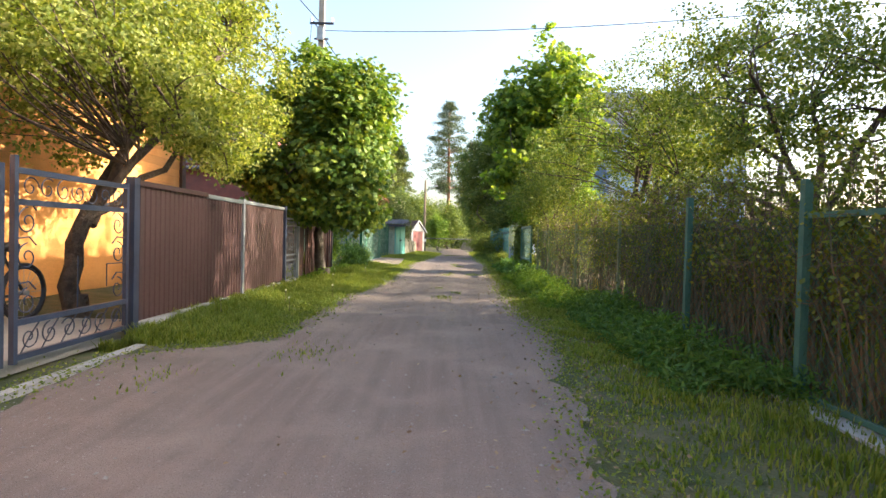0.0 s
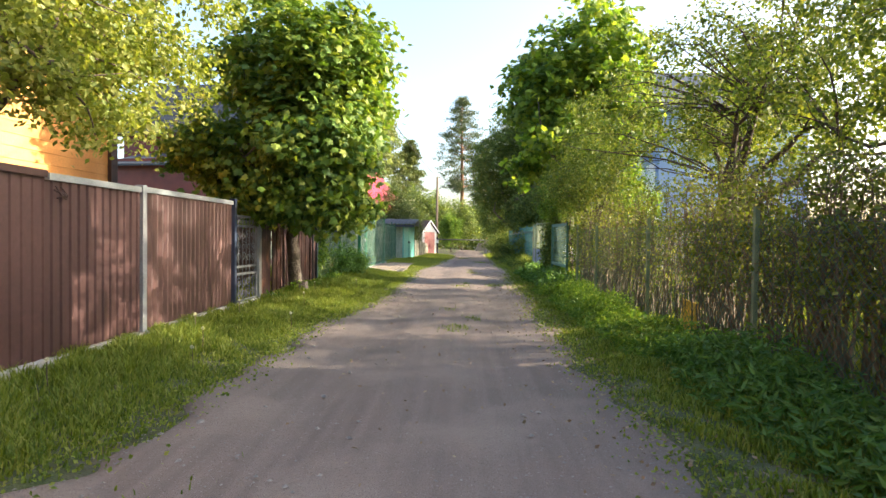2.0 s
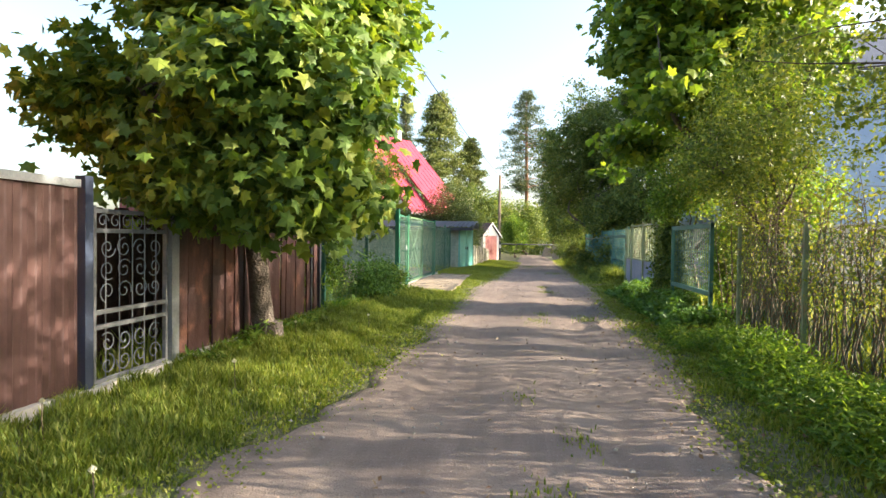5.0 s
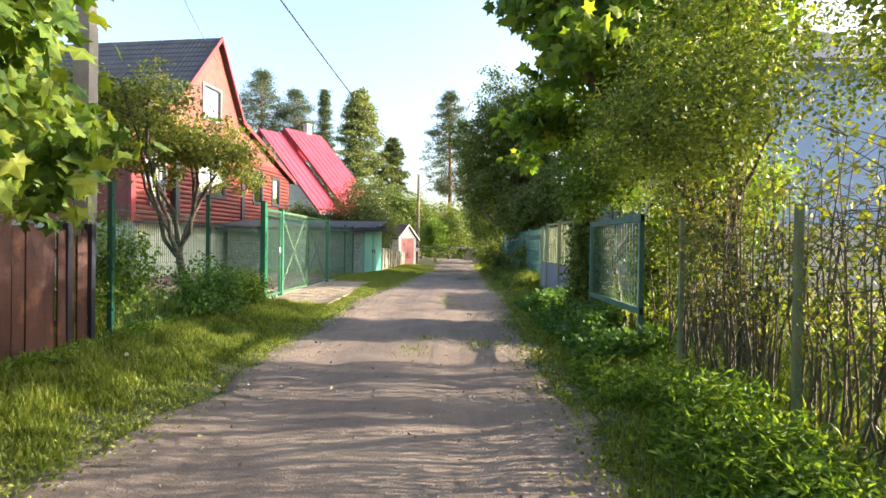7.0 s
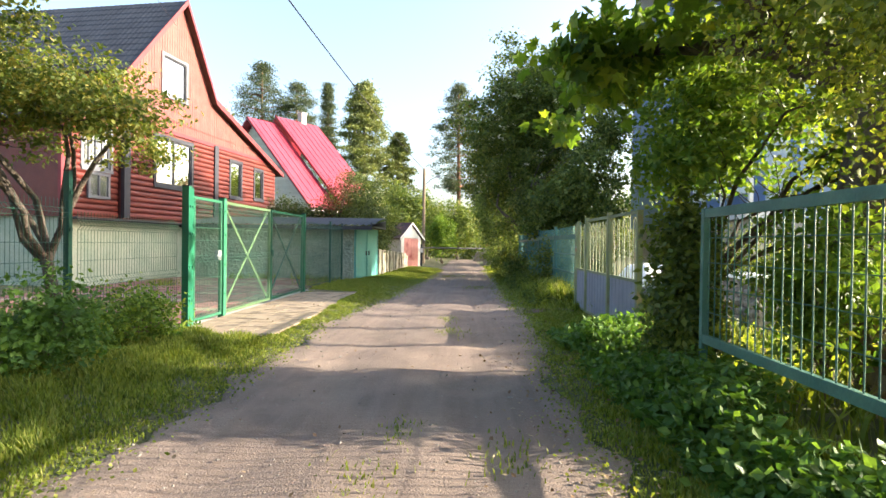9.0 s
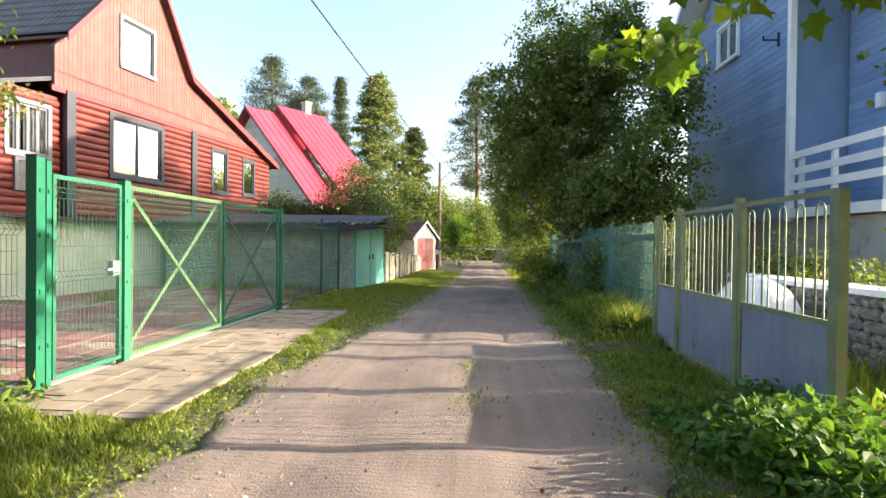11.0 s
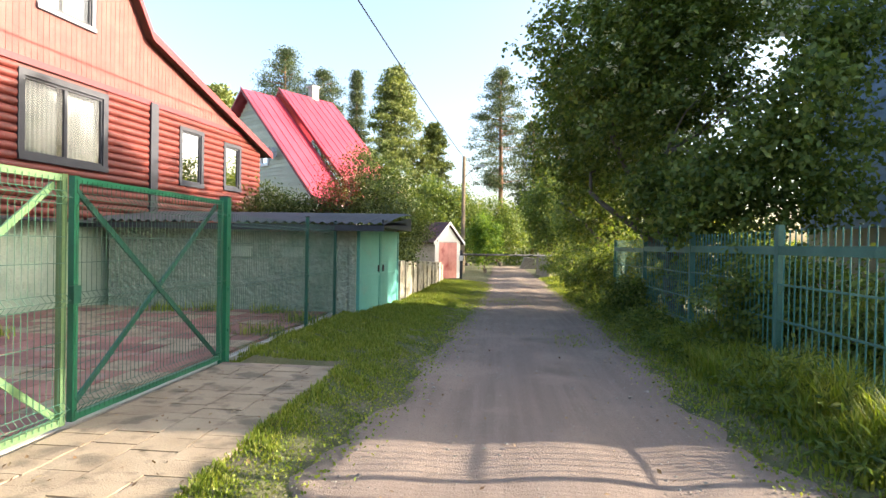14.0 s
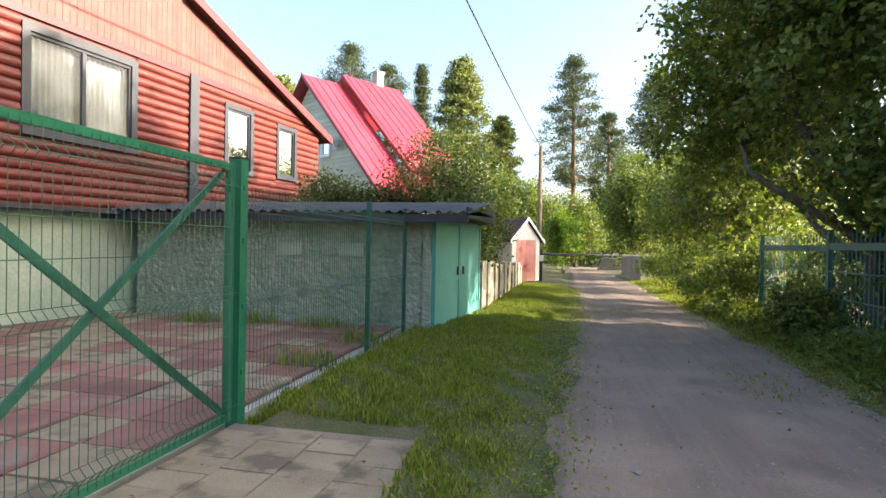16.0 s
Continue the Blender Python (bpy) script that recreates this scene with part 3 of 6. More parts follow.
def window_in(house, W, s0, s1, z0, z1, trim, sash, mullions=1, curtain=True, trim_w=0.10):
    """A window on a wall: casing, sash, panes, and a curtained dim niche behind."""
    t = Shape()
    wbox(t, W, s0, s1, 0.0, 0.07, z1 - trim_w, z1)
    wbox(t, W, s0, s1, 0.0, 0.09, z0, z0 + trim_w)
    wbox(t, W, s0, s0 + trim_w, 0.0, 0.068, z0 + trim_w, z1 - trim_w)
    wbox(t, W, s1 - trim_w, s1, 0.0, 0.068, z0 + trim_w, z1 - trim_w)
    win = part("window", t.mesh("casing", trim), house, "window with a painted casing and net curtains")
    a0, a1, b0, b1 = s0 + trim_w, s1 - trim_w, z0 + trim_w, z1 - trim_w
    f = Shape()
    wbox(f, W, a0, a1, -0.03, 0.03, b1 - 0.05, b1)
    wbox(f, W, a0, a1, -0.03, 0.03, b0, b0 + 0.05)
    n = mullions + 1
    for i in range(n + 1):
        c = a0 + (a1 - a0) * i / n
        wbox(f, W, max(a0, c - 0.035), min(a1, c + 0.035), -0.03, 0.028, b0 + 0.05, b1 - 0.05)
    part("sash", f.mesh("sash", sash), win)
    for i in range(n):
        g = Shape()
        wbox(g, W, a0 + (a1 - a0) * i / n + 0.035, a0 + (a1 - a0) * (i + 1) / n - 0.035, -0.005, 0.002, b0 + 0.05, b1 - 0.05)
        part("pane", g.mesh("pane", M_GLASS), win)
    # Closed box in place of the room, whose dimness is put into its colour
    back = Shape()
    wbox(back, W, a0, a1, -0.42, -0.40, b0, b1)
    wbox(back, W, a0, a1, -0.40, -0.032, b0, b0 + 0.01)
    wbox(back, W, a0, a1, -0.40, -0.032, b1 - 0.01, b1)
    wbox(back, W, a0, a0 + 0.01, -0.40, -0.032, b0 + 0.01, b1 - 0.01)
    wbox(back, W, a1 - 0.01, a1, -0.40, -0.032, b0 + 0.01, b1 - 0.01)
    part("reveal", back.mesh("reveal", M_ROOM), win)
    if curtain:
        k = 40
        v, fc = [], []
        for side in (0, 1):
            lo = a0 + 0.02 if side == 0 else a0 + (a1 - a0) * 0.54
            hi = a0 + (a1 - a0) * 0.46 if side == 0 else a1 - 0.02
            o = len(v)
            for i in range(k):
                s = lo + (hi - lo) * i / (k - 1)
                d = -0.14 + 0.025 * math.sin(i * 1.3)
                v += [tuple(W(s, d, b0 + 0.02)), tuple(W(s, d, b1 - 0.02))]
            fc += [(o + 2 * i, o + 2 * i + 2, o + 2 * i + 3, o + 2 * i + 1) for i in range(k - 1)]
        part("curtain", fast_mesh("curtain", v, fc, M_CURTAIN, True), win)
    return win


def wall_with_holes(W, s0, s1, z0, z1, holes, d0, d1, shape):
    """A rectangular wall cut round its openings (s0, s1, z0, z1), which do not overlap in s."""
    x = s0
    for a, b, c, d in sorted(holes):
        wbox(shape, W, x, a, d0, d1, z0, z1)
        wbox(shape, W, a, b, d0, d1, z0, c)
        wbox(shape, W, a, b, d0, d1, d, z1)
        x = b
    wbox(shape, W, x, s1, d0, d1, z0, z1)


def log_row(W, s0, s1, z, r, d=0.0):
    """One half-round log."""
    n = 7
    v = []
    for s in (s0, s1):
        for i in range(n):
            a = -math.pi / 2 + math.pi * i / (n - 1)
            v.append(tuple(W(s, d + r * 0.62 * math.cos(a), z + r * math.sin(a))))
    f = [(i, i + 1, n + i + 1, n + i) for i in range(n - 1)]
    return v, f


def house_red():
    """The red log house with the orange-red boarded gable and dark tile roof."""
    t = thing("log_house", (-10, 34, 0), "red log-sided house with orange board gable and dark tile roof", "house")
    W = frame_axes((-9.30, 30.0, 0), (0.13, 1.0), (1.0, -0.13))
    # along the front: 0 is the near corner, 10.3 the far eave
    Z0, ZB = 1.95, 4.92
    body = Shape()
    holes = [(1.70, 3.78, 3.0, 4.75), (6.12, 7.12, 2.98, 4.58), (8.05, 8.95, 3.05, 4.50)]
    wall_with_holes(W, 0.45, 10.1, Z0 - 0.05, ZB, holes, -0.25, 0.0, body)
    wbox(body, W, 0.45, 0.7, -8.0, -0.25, 1.9, 6.3)
    wbox(body, W, 9.85, 10.1, -8.0, -0.25, 1.9, 4.5)
    part("wall", body.mesh("wall", M_LOG), t)
    pl = Shape()
    wbox(pl, W, -1.5, 10.1, -8.0, -0.05, -0.3, 1.9)
    part("plinth", pl.mesh("plinth", M_PLASTER), t, "pale green plastered plinth")
    led = Shape()
    wbox(led, W, -1.6, 4.6, -0.05, 0.35, 1.84, 1.90)
    part("ledge", led.mesh("ledge", M_TRIM_DARK), t, "dark sheet-metal ledge over the plinth")
    r = 0.085
    z = Z0 + r
    while z < ZB - 0.04:
        spans, x = [], 0.45
        for a, b, c, d in sorted(holes):
            if c - 0.02 < z < d + 0.02:
                spans.append((x, a))
                x = b
        spans.append((x, 10.05))
        for a, b in spans:
            for lo, hi in ((a, min(b, 5.05)), (max(a, 5.30), b)):
                if hi - lo > 0.05:
                    v, f = log_row(W, lo, hi, z, r)
                    part("log", fast_mesh("log", v, f, M_LOG, True), t)
        z += 2 * r
    # corner boards
    for s in (0.38, 5.05):
        c = Shape()
        wbox(c, W, s, s + 0.25, -0.02, 0.10, Z0, ZB)
        part("corner_board", c.mesh("corner_board", M_TRIM_DARK), t)
    # left wing set back beside the near corner
    wing = Shape()
    wing_holes = [(-0.95, 0.10, 3.25, 4.45)]
    wall_with_holes(W, -1.6, 0.38, Z0 - 0.05, 4.75, wing_holes, -0.40, -0.15, wing)
    wbox(wing, W, -1.6, -1.4, -7.5, -0.40, Z0 - 0.05, 4.75)
    part("wing_wall", wing.mesh("wing_wall", M_LOG), t)
    z = Z0 + r
    while z < 4.7:
        sp = [(-1.6, -0.95), (0.10, 0.38)] if 3.23 < z < 4.47 else [(-1.6, 0.38)]
        for a, b in sp:
            v, f = log_row(W, a, b, z, r, -0.15)
            part("log", fast_mesh("log", v, f, M_LOG, True), t)
        z += 2 * r
    cb = Shape()
    wbox(cb, W, -1.66, -1.46, -0.16, -0.06, Z0, 4.75)
    part("corner_board", cb.mesh("corner_board", M_TRIM_RED), t)
    wr = Shape().prism([W(-2.1, -0.05, 4.45), W(0.45, -0.05, 5.3), W(0.45, -0.05, 5.2), W(-2.1, -0.05, 4.35)], W(0, -7, 0) - W(0, 0, 0))
    part("wing_roof", wr.mesh("wing_roof", M_TILE), t)
    W2 = lambda s, d, zz: W(s, d - 0.15, zz)
    window_in(t, W2, -1.0, 0.15, 3.2, 4.5, M_TRIM_GREY, M_TRIM_GREY, 3)
    W3 = lambda s, d, zz: W(s, d - 0.09, zz)
    lw = Shape()
    wbox(lw, W3, -0.8, 0.0, 0.0, 0.06, 3.10, 3.18)
    low = part("window", lw.mesh("casing", M_TRIM_GREY), t, "small grey-framed window")
    for a, b, c_, d_ in ((-0.8, 0.0, 2.45, 2.53), (-0.8, -0.72, 2.53, 3.10), (-0.08, 0.0, 2.53, 3.10), (-0.42, -0.38, 2.53, 3.10)):
        fr = Shape()
        wbox(fr, W3, a, b, 0.0, 0.058, c_, d_)
        part("casing", fr.mesh("casing", M_TRIM_GREY), low)
    lb = Shape()
    wbox(lb, W3, -0.72, -0.08, 0.0, 0.012, 2.53, 3.10)
    part("blind", lb.mesh("blind", M_CURTAIN), low)
    lp = Shape()
    wbox(lp, W3, -0.72, -0.08, 0.02, 0.026, 2.53, 3.10)
    part("pane", lp.mesh("pane", M_GLASS), low)
    # gable boards: apex at s 3.1, kink at 4.9, eave at 10.3
    def rake(s):
        if s < 3.1:
            return 9.35 - (3.1 - s) * 1.15
        if s < 4.9:
            return 9.35 - (s - 3.1) * 1.62
        return 6.43 - (s - 4.9) * 0.36
    gh = (2.05, 3.42, 6.0, 7.45)
    step, s = 0.125, 0.1
    while s < 9.6:
        for lo, hi in (((ZB, gh[2]), (gh[3], 99)) if gh[0] - 0.06 < s < gh[1] - 0.06 else ((ZB, 99),)):
            a, b = s, s + step - 0.008
            ta, tb = min(hi, rake(a)), min(hi, rake(b))
            if max(ta, tb) - lo > 0.03:
                sh = Shape()
                p = [W(a, -0.02, lo), W(b, -0.02, lo), W(b, -0.02, max(tb, lo + .01)), W(a, -0.02, max(ta, lo + .01))]
                sh.prism(p, W(0, 0.05, 0) - W(0, 0, 0))
                part("board", sh.mesh("board", M_BOARD), t)
        s += step
    back = Shape()
    n = 30
    for i in range(n):
        a, b = 0.1 + 9.9 * i / n, 0.1 + 9.9 * (i + 1) / n
        if a < 3.42 and b > 2.05:
            continue
        back.prism([W(a, -0.12, ZB), W(b, -0.12, ZB), W(b, -0.12, max(rake(b) - 0.02, ZB)), W(a, -0.12, max(rake(a) - 0.02, ZB))], W(0, 0.09, 0) - W(0, 0, 0))
    part("gable_backing", back.mesh("gable_backing", M_BROWN), t)
    bt = Shape()
    wbox(bt, W, 0.0, 9.7, 0.03, 0.06, ZB - 0.08, ZB + 0.05)
    part("trim", bt.mesh("trim", M_TRIM_RED), t)
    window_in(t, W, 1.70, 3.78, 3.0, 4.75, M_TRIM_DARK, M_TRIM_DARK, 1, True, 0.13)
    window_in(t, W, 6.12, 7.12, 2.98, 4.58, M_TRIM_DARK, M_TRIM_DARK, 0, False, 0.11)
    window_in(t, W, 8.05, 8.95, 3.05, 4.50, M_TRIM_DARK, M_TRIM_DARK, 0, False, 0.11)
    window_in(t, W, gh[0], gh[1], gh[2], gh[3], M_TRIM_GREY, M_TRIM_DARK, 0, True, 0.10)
    # roof slabs with a tiled relief, reaching 9 m back
    def slope(sa, za, sb, zb, name):
        L = math.hypot(sb - sa, zb - za)
        cu, cv = int(9.0 / 0.06), max(2, int(L / 0.06))
        U, V = np.meshgrid(np.linspace(0, 1, cu), np.linspace(0, 1, cv))
        depth = 0.24 - 9.0 * U
        sl, zl = sa + (sb - sa) * V, za + (zb - za) * V
        wave = 0.022 * np.abs(np.sin(U * 9.0 / 0.19 * math.pi)) + 0.025 * ((V * L / 0.35) % 1.0)
        pts = np.array([tuple(W(s_, d_, z_)) for s_, d_, z_ in zip(sl.ravel(), depth.ravel(), (zl + wave).ravel())])
        ix = (np.arange(cv - 1)[:, None] * cu + np.arange(cu - 1)[None]).reshape(-1)
        part(name, fast_mesh(name, pts, np.stack([ix, ix + 1, ix + cu + 1, ix + cu], 1), M_TILE), t)
    slope(3.1, 9.48, 0.3, 6.27, "roof_slope")
    slope(3.1, 9.48, 4.9, 6.55, "roof_slope")
    slope(4.9, 6.55, 10.5, 4.50, "roof_slope")
    under = Shape()
    for (sa, za), (sb, zb) in (((3.1, 9.42), (0.3, 6.2)), ((3.1, 9.42), (4.9, 6.48)), ((4.9, 6.48), (10.5, 4.44))):
        under.prism([W(sa, 0.22, za), W(sb, 0.22, zb), W(sb, 0.22, zb - 0.05), W(sa, 0.22, za - 0.05)], W(0, -8.9, 0) - W(0, 0, 0))
    part("roof_lining", under.mesh("roof_lining", M_BROWN), t)
    rk = Shape()
    for (sa, za), (sb, zb) in (((3.1, 9.55), (0.25, 6.25)), ((3.1, 9.55), (4.9, 6.6)), ((4.9, 6.6), (10.5, 4.55))):
        rk.prism([W(sa, 0.23, za), W(sb, 0.23, zb), W(sb, 0.23, zb - 0.2), W(sa, 0.23, za - 0.2)], W(0, 0.035, 0) - W(0, 0, 0))
    part("bargeboard", rk.mesh("bargeboard", M_TRIM_RED), t, "dark red bargeboard")
    return t


house_red()


def house_crimson():
    """Built square with its ridge along y, then turned by its near eave corner."""
    ex, ey = -7.65, 45.8
    t = thing("crimson_roof_house", (ex, ey, 0), "cream house with a steep crimson metal roof", "house")
    w = Shape()
    w.box(-17.2, -7.2, 46.3, 51.1, -0.6, 3.4)
    part("wall", w.mesh("wall", M_CREAM), t)
    g = Shape()
    g.prism([(-17.2, 46.3, 3.4), (-7.2, 46.3, 3.4), (-12.2, 46.3, 8.4), (-12.25, 46.3, 8.4)], (0, 0.2, 0))
    part("gable", g.mesh("gable", M_CREAM), t)
    z = 3.45
    while z < 8.2:
        half = (8.35 - z) * 0.98
        part("siding_board", Shape().prism([(-12.2 - half, 46.3, z), (-12.2 - half, 46.265, z), (-12.2 - half, 46.285, z + 0.17), (-12.2 - half, 46.3, z + 0.17)], (2 * half, 0, 0)).mesh("siding_board", M_CREAM), t)
        z += 0.18
    half, drop = 5.7, 5.7 * 4.45 / 4.55
    for y0, y1, up in ((45.8, 47.9, 0.0), (47.9, 51.4, 0.45)):
        for sx in (1, -1):
            r = Shape()
            e, ez = -12.2 + sx * half, 8.75 - drop + up
            r.prism([(-12.2, y0, 8.75 + up), (e, y0, ez), (e, y0, ez - 0.08), (-12.2, y0, 8.65 + up)], (0, y1 - y0, 0))
            roof = part("roof", r.mesh("roof", M_ROOF_PINK), t, "crimson standing-seam metal roof")
            y = y0 + 0.25
            while y < y1:
                q = Shape()
                q.prism([(-12.2, y, 8.78 + up), (e, y, ez + 0.03), (e, y, ez + 0.005), (-12.2, y, 8.755 + up)], (0, 0.025, 0))
                part("seam", q.mesh("seam", M_ROOF_PINK), roof)
                y += 0.45
        q = Shape()
        q.prism([(-12.2, y0 - 0.04, 8.82 + up), (-12.15 + half, y0 - 0.04, 8.77 - drop + up), (-12.15 + half, y0 - 0.04, 8.59 - drop + up), (-12.2, y0 - 0.04, 8.64 + up)], (0, 0.035, 0))
        part("bargeboard", q.mesh("bargeboard", M_TRIM_RED), t)
    part("gutter", Shape().box(-12.26 + half, -12.15 + half, 45.8, 51.4, 8.55 - drop, 8.66 - drop).mesh("gutter", M_WHITE), t)
    part("chimney", Shape().box(-12.5, -12.1, 49.9, 50.3, 8.5, 9.75).box(-12.55, -12.05, 49.85, 50.35, 9.75, 9.84).mesh("chimney", M_CONC), t)
    W = frame_axes((-12.2, 46.26, 0), (1, 0), (0, -1))
    window_in(t, W, 1.0, 1.7, 5.0, 5.9, M_WHITE, M_WHITE, 0)
    d = Shape()
    for i in range(6):
        a = i / 5 * 0.28
        d.tube([(-9.95, 45.9 + i * 0.03, 5.5), (-9.95, 45.93 + i * 0.03, 5.5)], [0.02 + a, 0.02 + a * 0.9], 8)
    dish = part("satellite_dish", d.mesh("satellite_dish", M_WHITE, True), t, "white satellite dish")
    part("bracket", Shape().beam((-9.95, 45.9, 5.4), (-9.95, 46.3, 5.4), 0.04).mesh("bracket", M_GALV), dish)
    t.location, t.rotation_euler = (-8.3, 44.6, 0), (0, 0, radians(-33))


house_crimson()


def house_blue():
    t = thing("blue_house", (11, 33, 0), "blue-sided house with white trim and a balcony", "house")
    W = frame_axes((7.5, 30.5, 0), (0, 1), (-1, 0))
    b = Shape()
    b.box(7.52, 15, 30.5, 36.5, 2.0, 7.2)
    part("wall", b.mesh("wall", M_BLUE_SIDING), t)
    g = Shape()
    g.prism([(7.53, 30.5, 7.2), (7.53, 36.5, 7.2), (7.53, 33.55, 9.8), (7.53, 33.45, 9.8)], (7.4, 0, 0))
    part("gable", g.mesh("gable", M_BLUE_SIDING), t)
    p = Shape()
    p.box(7.62, 15, 27.6, 36.4, -0.3, 2.0)
    part("plinth", p.mesh("plinth", M_CONC), t, "grey concrete plinth")
    z = 2.02
    while z < 9.5:
        lo, hi = 30.52, 36.5
        if z > 7.2:
            k = (z - 7.2) / 2.6
            lo, hi = 30.5 + 3 * k, 36.5 - 3 * k
        s = Shape()
        s.prism([(7.52, lo, z), (7.506, lo, z), (7.514, lo, z + 0.165), (7.52, lo, z + 0.165)], (0, hi - lo, 0))
        part("siding_board", s.mesh("siding_board", M_BLUE_SIDING), t)
        z += 0.17
    c = Shape()
    c.box(7.42, 7.55, 30.36, 30.5, 1.95, 7.4)
    part("corner_post", c.mesh("corner_post", M_WHITE), t, "white corner post")
    r = Shape()
    r.prism([(6.8, 33.5, 10.2), (6.8, 37.1, 7.2), (6.8, 37.1, 7.08), (6.8, 33.5, 10.08)], (8.5, 0, 0))
    r.prism([(6.8, 33.5, 10.2), (6.8, 27.2, 6.9), (6.8, 27.2, 6.78), (6.8, 33.5, 10.08)], (8.5, 0, 0))
    part("roof", r.mesh("roof", M_TRIM_DARK), t)
    so = Shape()
    so.prism([(6.8, 33.5, 10.075), (6.8, 37.1, 7.075), (6.8, 37.1, 7.03), (6.8, 33.5, 10.03)], (8.5, 0, 0))
    so.prism([(6.8, 33.5, 10.075), (6.8, 27.2, 6.775), (6.8, 27.2, 6.73), (6.8, 33.5, 10.03)], (8.5, 0, 0))
    part("soffit", so.mesh("soffit", M_WHITE), t, "white boarded soffit")
    e = Shape()
    e.prism([(6.76, 33.5, 10.22), (6.76, 37.15, 7.22), (6.76, 37.15, 7.0), (6.76, 33.5, 10.0)], (0.04, 0, 0))
    part("bargeboard", e.mesh("bargeboard", M_WHITE), t)
    window_in(t, W, 2.4, 3.7, 6.45, 7.6, M_WHITE, M_WHITE, 1, True, 0.09)
    # balcony beside the near corner, set back
    k = Shape()
    k.box(8.7, 15, 27.6, 30.4, 2.0, 7.0)
    part("balcony_wall", k.mesh("balcony_wall", M_BLUE_SIDING), t)
    z = 2.3
    while z < 6.9:
        s = Shape()
        s.prism([(8.7, 27.6, z), (8.685, 27.6, z), (8.692, 27.6, z + 0.165), (8.7, 27.6, z + 0.165)], (0, 2.8, 0))
        part("siding_board", s.mesh("siding_board", M_BLUE_SIDING), t)
        z += 0.17
    k = Shape()
    k.box(7.45, 8.7, 27.6, 30.36, 2.02, 2.22)
    part("balcony_floor", k.mesh("balcony_floor", M_WHITE), t)
    for z in (2.62, 2.95, 3.30):
        k = Shape()
        k.box(7.46, 7.52, 27.6, 30.36, z, z + 0.15)
        part("balcony_rail", k.mesh("balcony_rail", M_WHITE), t)
    for y in (27.6, 29.0, 30.1):
        k = Shape()
        k.box(7.53, 7.62, y, y + 0.09, 2.22, 3.45)
        part("balcony_post", k.mesh("balcony_post", M_WHITE), t)
    k = Shape()
    k.box(8.60, 8.68, 28.0, 28.9, 2.3, 4.6)
    part("door", k.mesh("door", M_WHITE), t)
    k = Shape()
    k.box(8.58, 8.68, 29.3, 29.45, 4.2, 4.5)
    part("wall_lamp", k.mesh("wall_lamp", M_WHITE), t)
    k = Shape()
    k.beam((7.49, 31.0, 6.15), (7.15, 31.0, 6.15), 0.03)
    k.beam((7.49, 31.0, 6.32), (7.49, 31.0, 6.0), 0.04)
    k.beam((7.15, 31.0, 6.15), (7.15, 31.0, 6.25), 0.03)
    part("bracket", k.mesh("bracket", M_TRIM_DARK), t)


house_blue()


def plain_house(name, x0, x1, y0, y1, eave, ridge, wall, label, windows=()):
    t = thing(name, ((x0 + x1) / 2, (y0 + y1) / 2, 0), label, "house")
    part("wall", Shape().box(x0, x1, y0, y1, -0.2, eave).mesh("wall", wall), t)
    xm = (x0 + x1) / 2
    for yy_ in (y0, y1 - 0.2):
        part("gable", Shape().prism([(x0, yy_, eave), (x1, yy_, eave), (xm + 0.02, yy_, ridge - 0.1), (xm - 0.02, yy_, ridge - 0.1)], (0, 0.2, 0)).mesh("gable", wall), t)
    k = (ridge - eave) / (xm - x0)
    for sx in (-1, 1):
        e = xm + sx * (xm - x0 + 0.5)
        part("roof", Shape().prism([(xm, y0 - 0.3, ridge), (e, y0 - 0.3, eave - 0.5 * k), (e, y0 - 0.3, eave - 0.5 * k - 0.1), (xm, y0 - 0.3, ridge - 0.1)], (0, y1 - y0 + 0.6, 0)).mesh("roof", M_TILE), t)
    z = 0.3
    while z < eave - 0.2:
        s = Shape().prism([(x0, y0, z), (x0 - 0.03, y0, z), (x0 - 0.012, y0, z + 0.175), (x0, y0, z + 0.175)], (0, y1 - y0, 0))
        part("siding_board", s.mesh("siding_board", wall), t)
        z += 0.18
    W = frame_axes((x0 - 0.03, y0, 0), (0, 1), (-1, 0))
    for s0, s1, z0, z1 in windows:
        back = Shape()
        wbox(back, W, s0, s1, 0, 0.005, z0, z1)
        part("window", back.mesh("window", M_TRIM_DARK), t)
        for a, b, c, d in ((s0, s1, z1 - 0.1, z1), (s0, s1, z0, z0 + 0.1), (s0, s0 + 0.1, z0 + 0.1, z1 - 0.1), (s1 - 0.1, s1, z0 + 0.1, z1 - 0.1), ((s0 + s1) / 2 - 0.04, (s0 + s1) / 2 + 0.04, z0 + 0.1, z1 - 0.1)):
            f = Shape()
            wbox(f, W, a, b, 0.005, 0.06, c, d)
            part("casing", f.mesh("casing", M_WHITE), t)


plain_house("neighbour_house", 9.0, 14.0, -14, 9.6, 5.6, 8.3, M_CREAM, "cream sided house behind the garden trees")


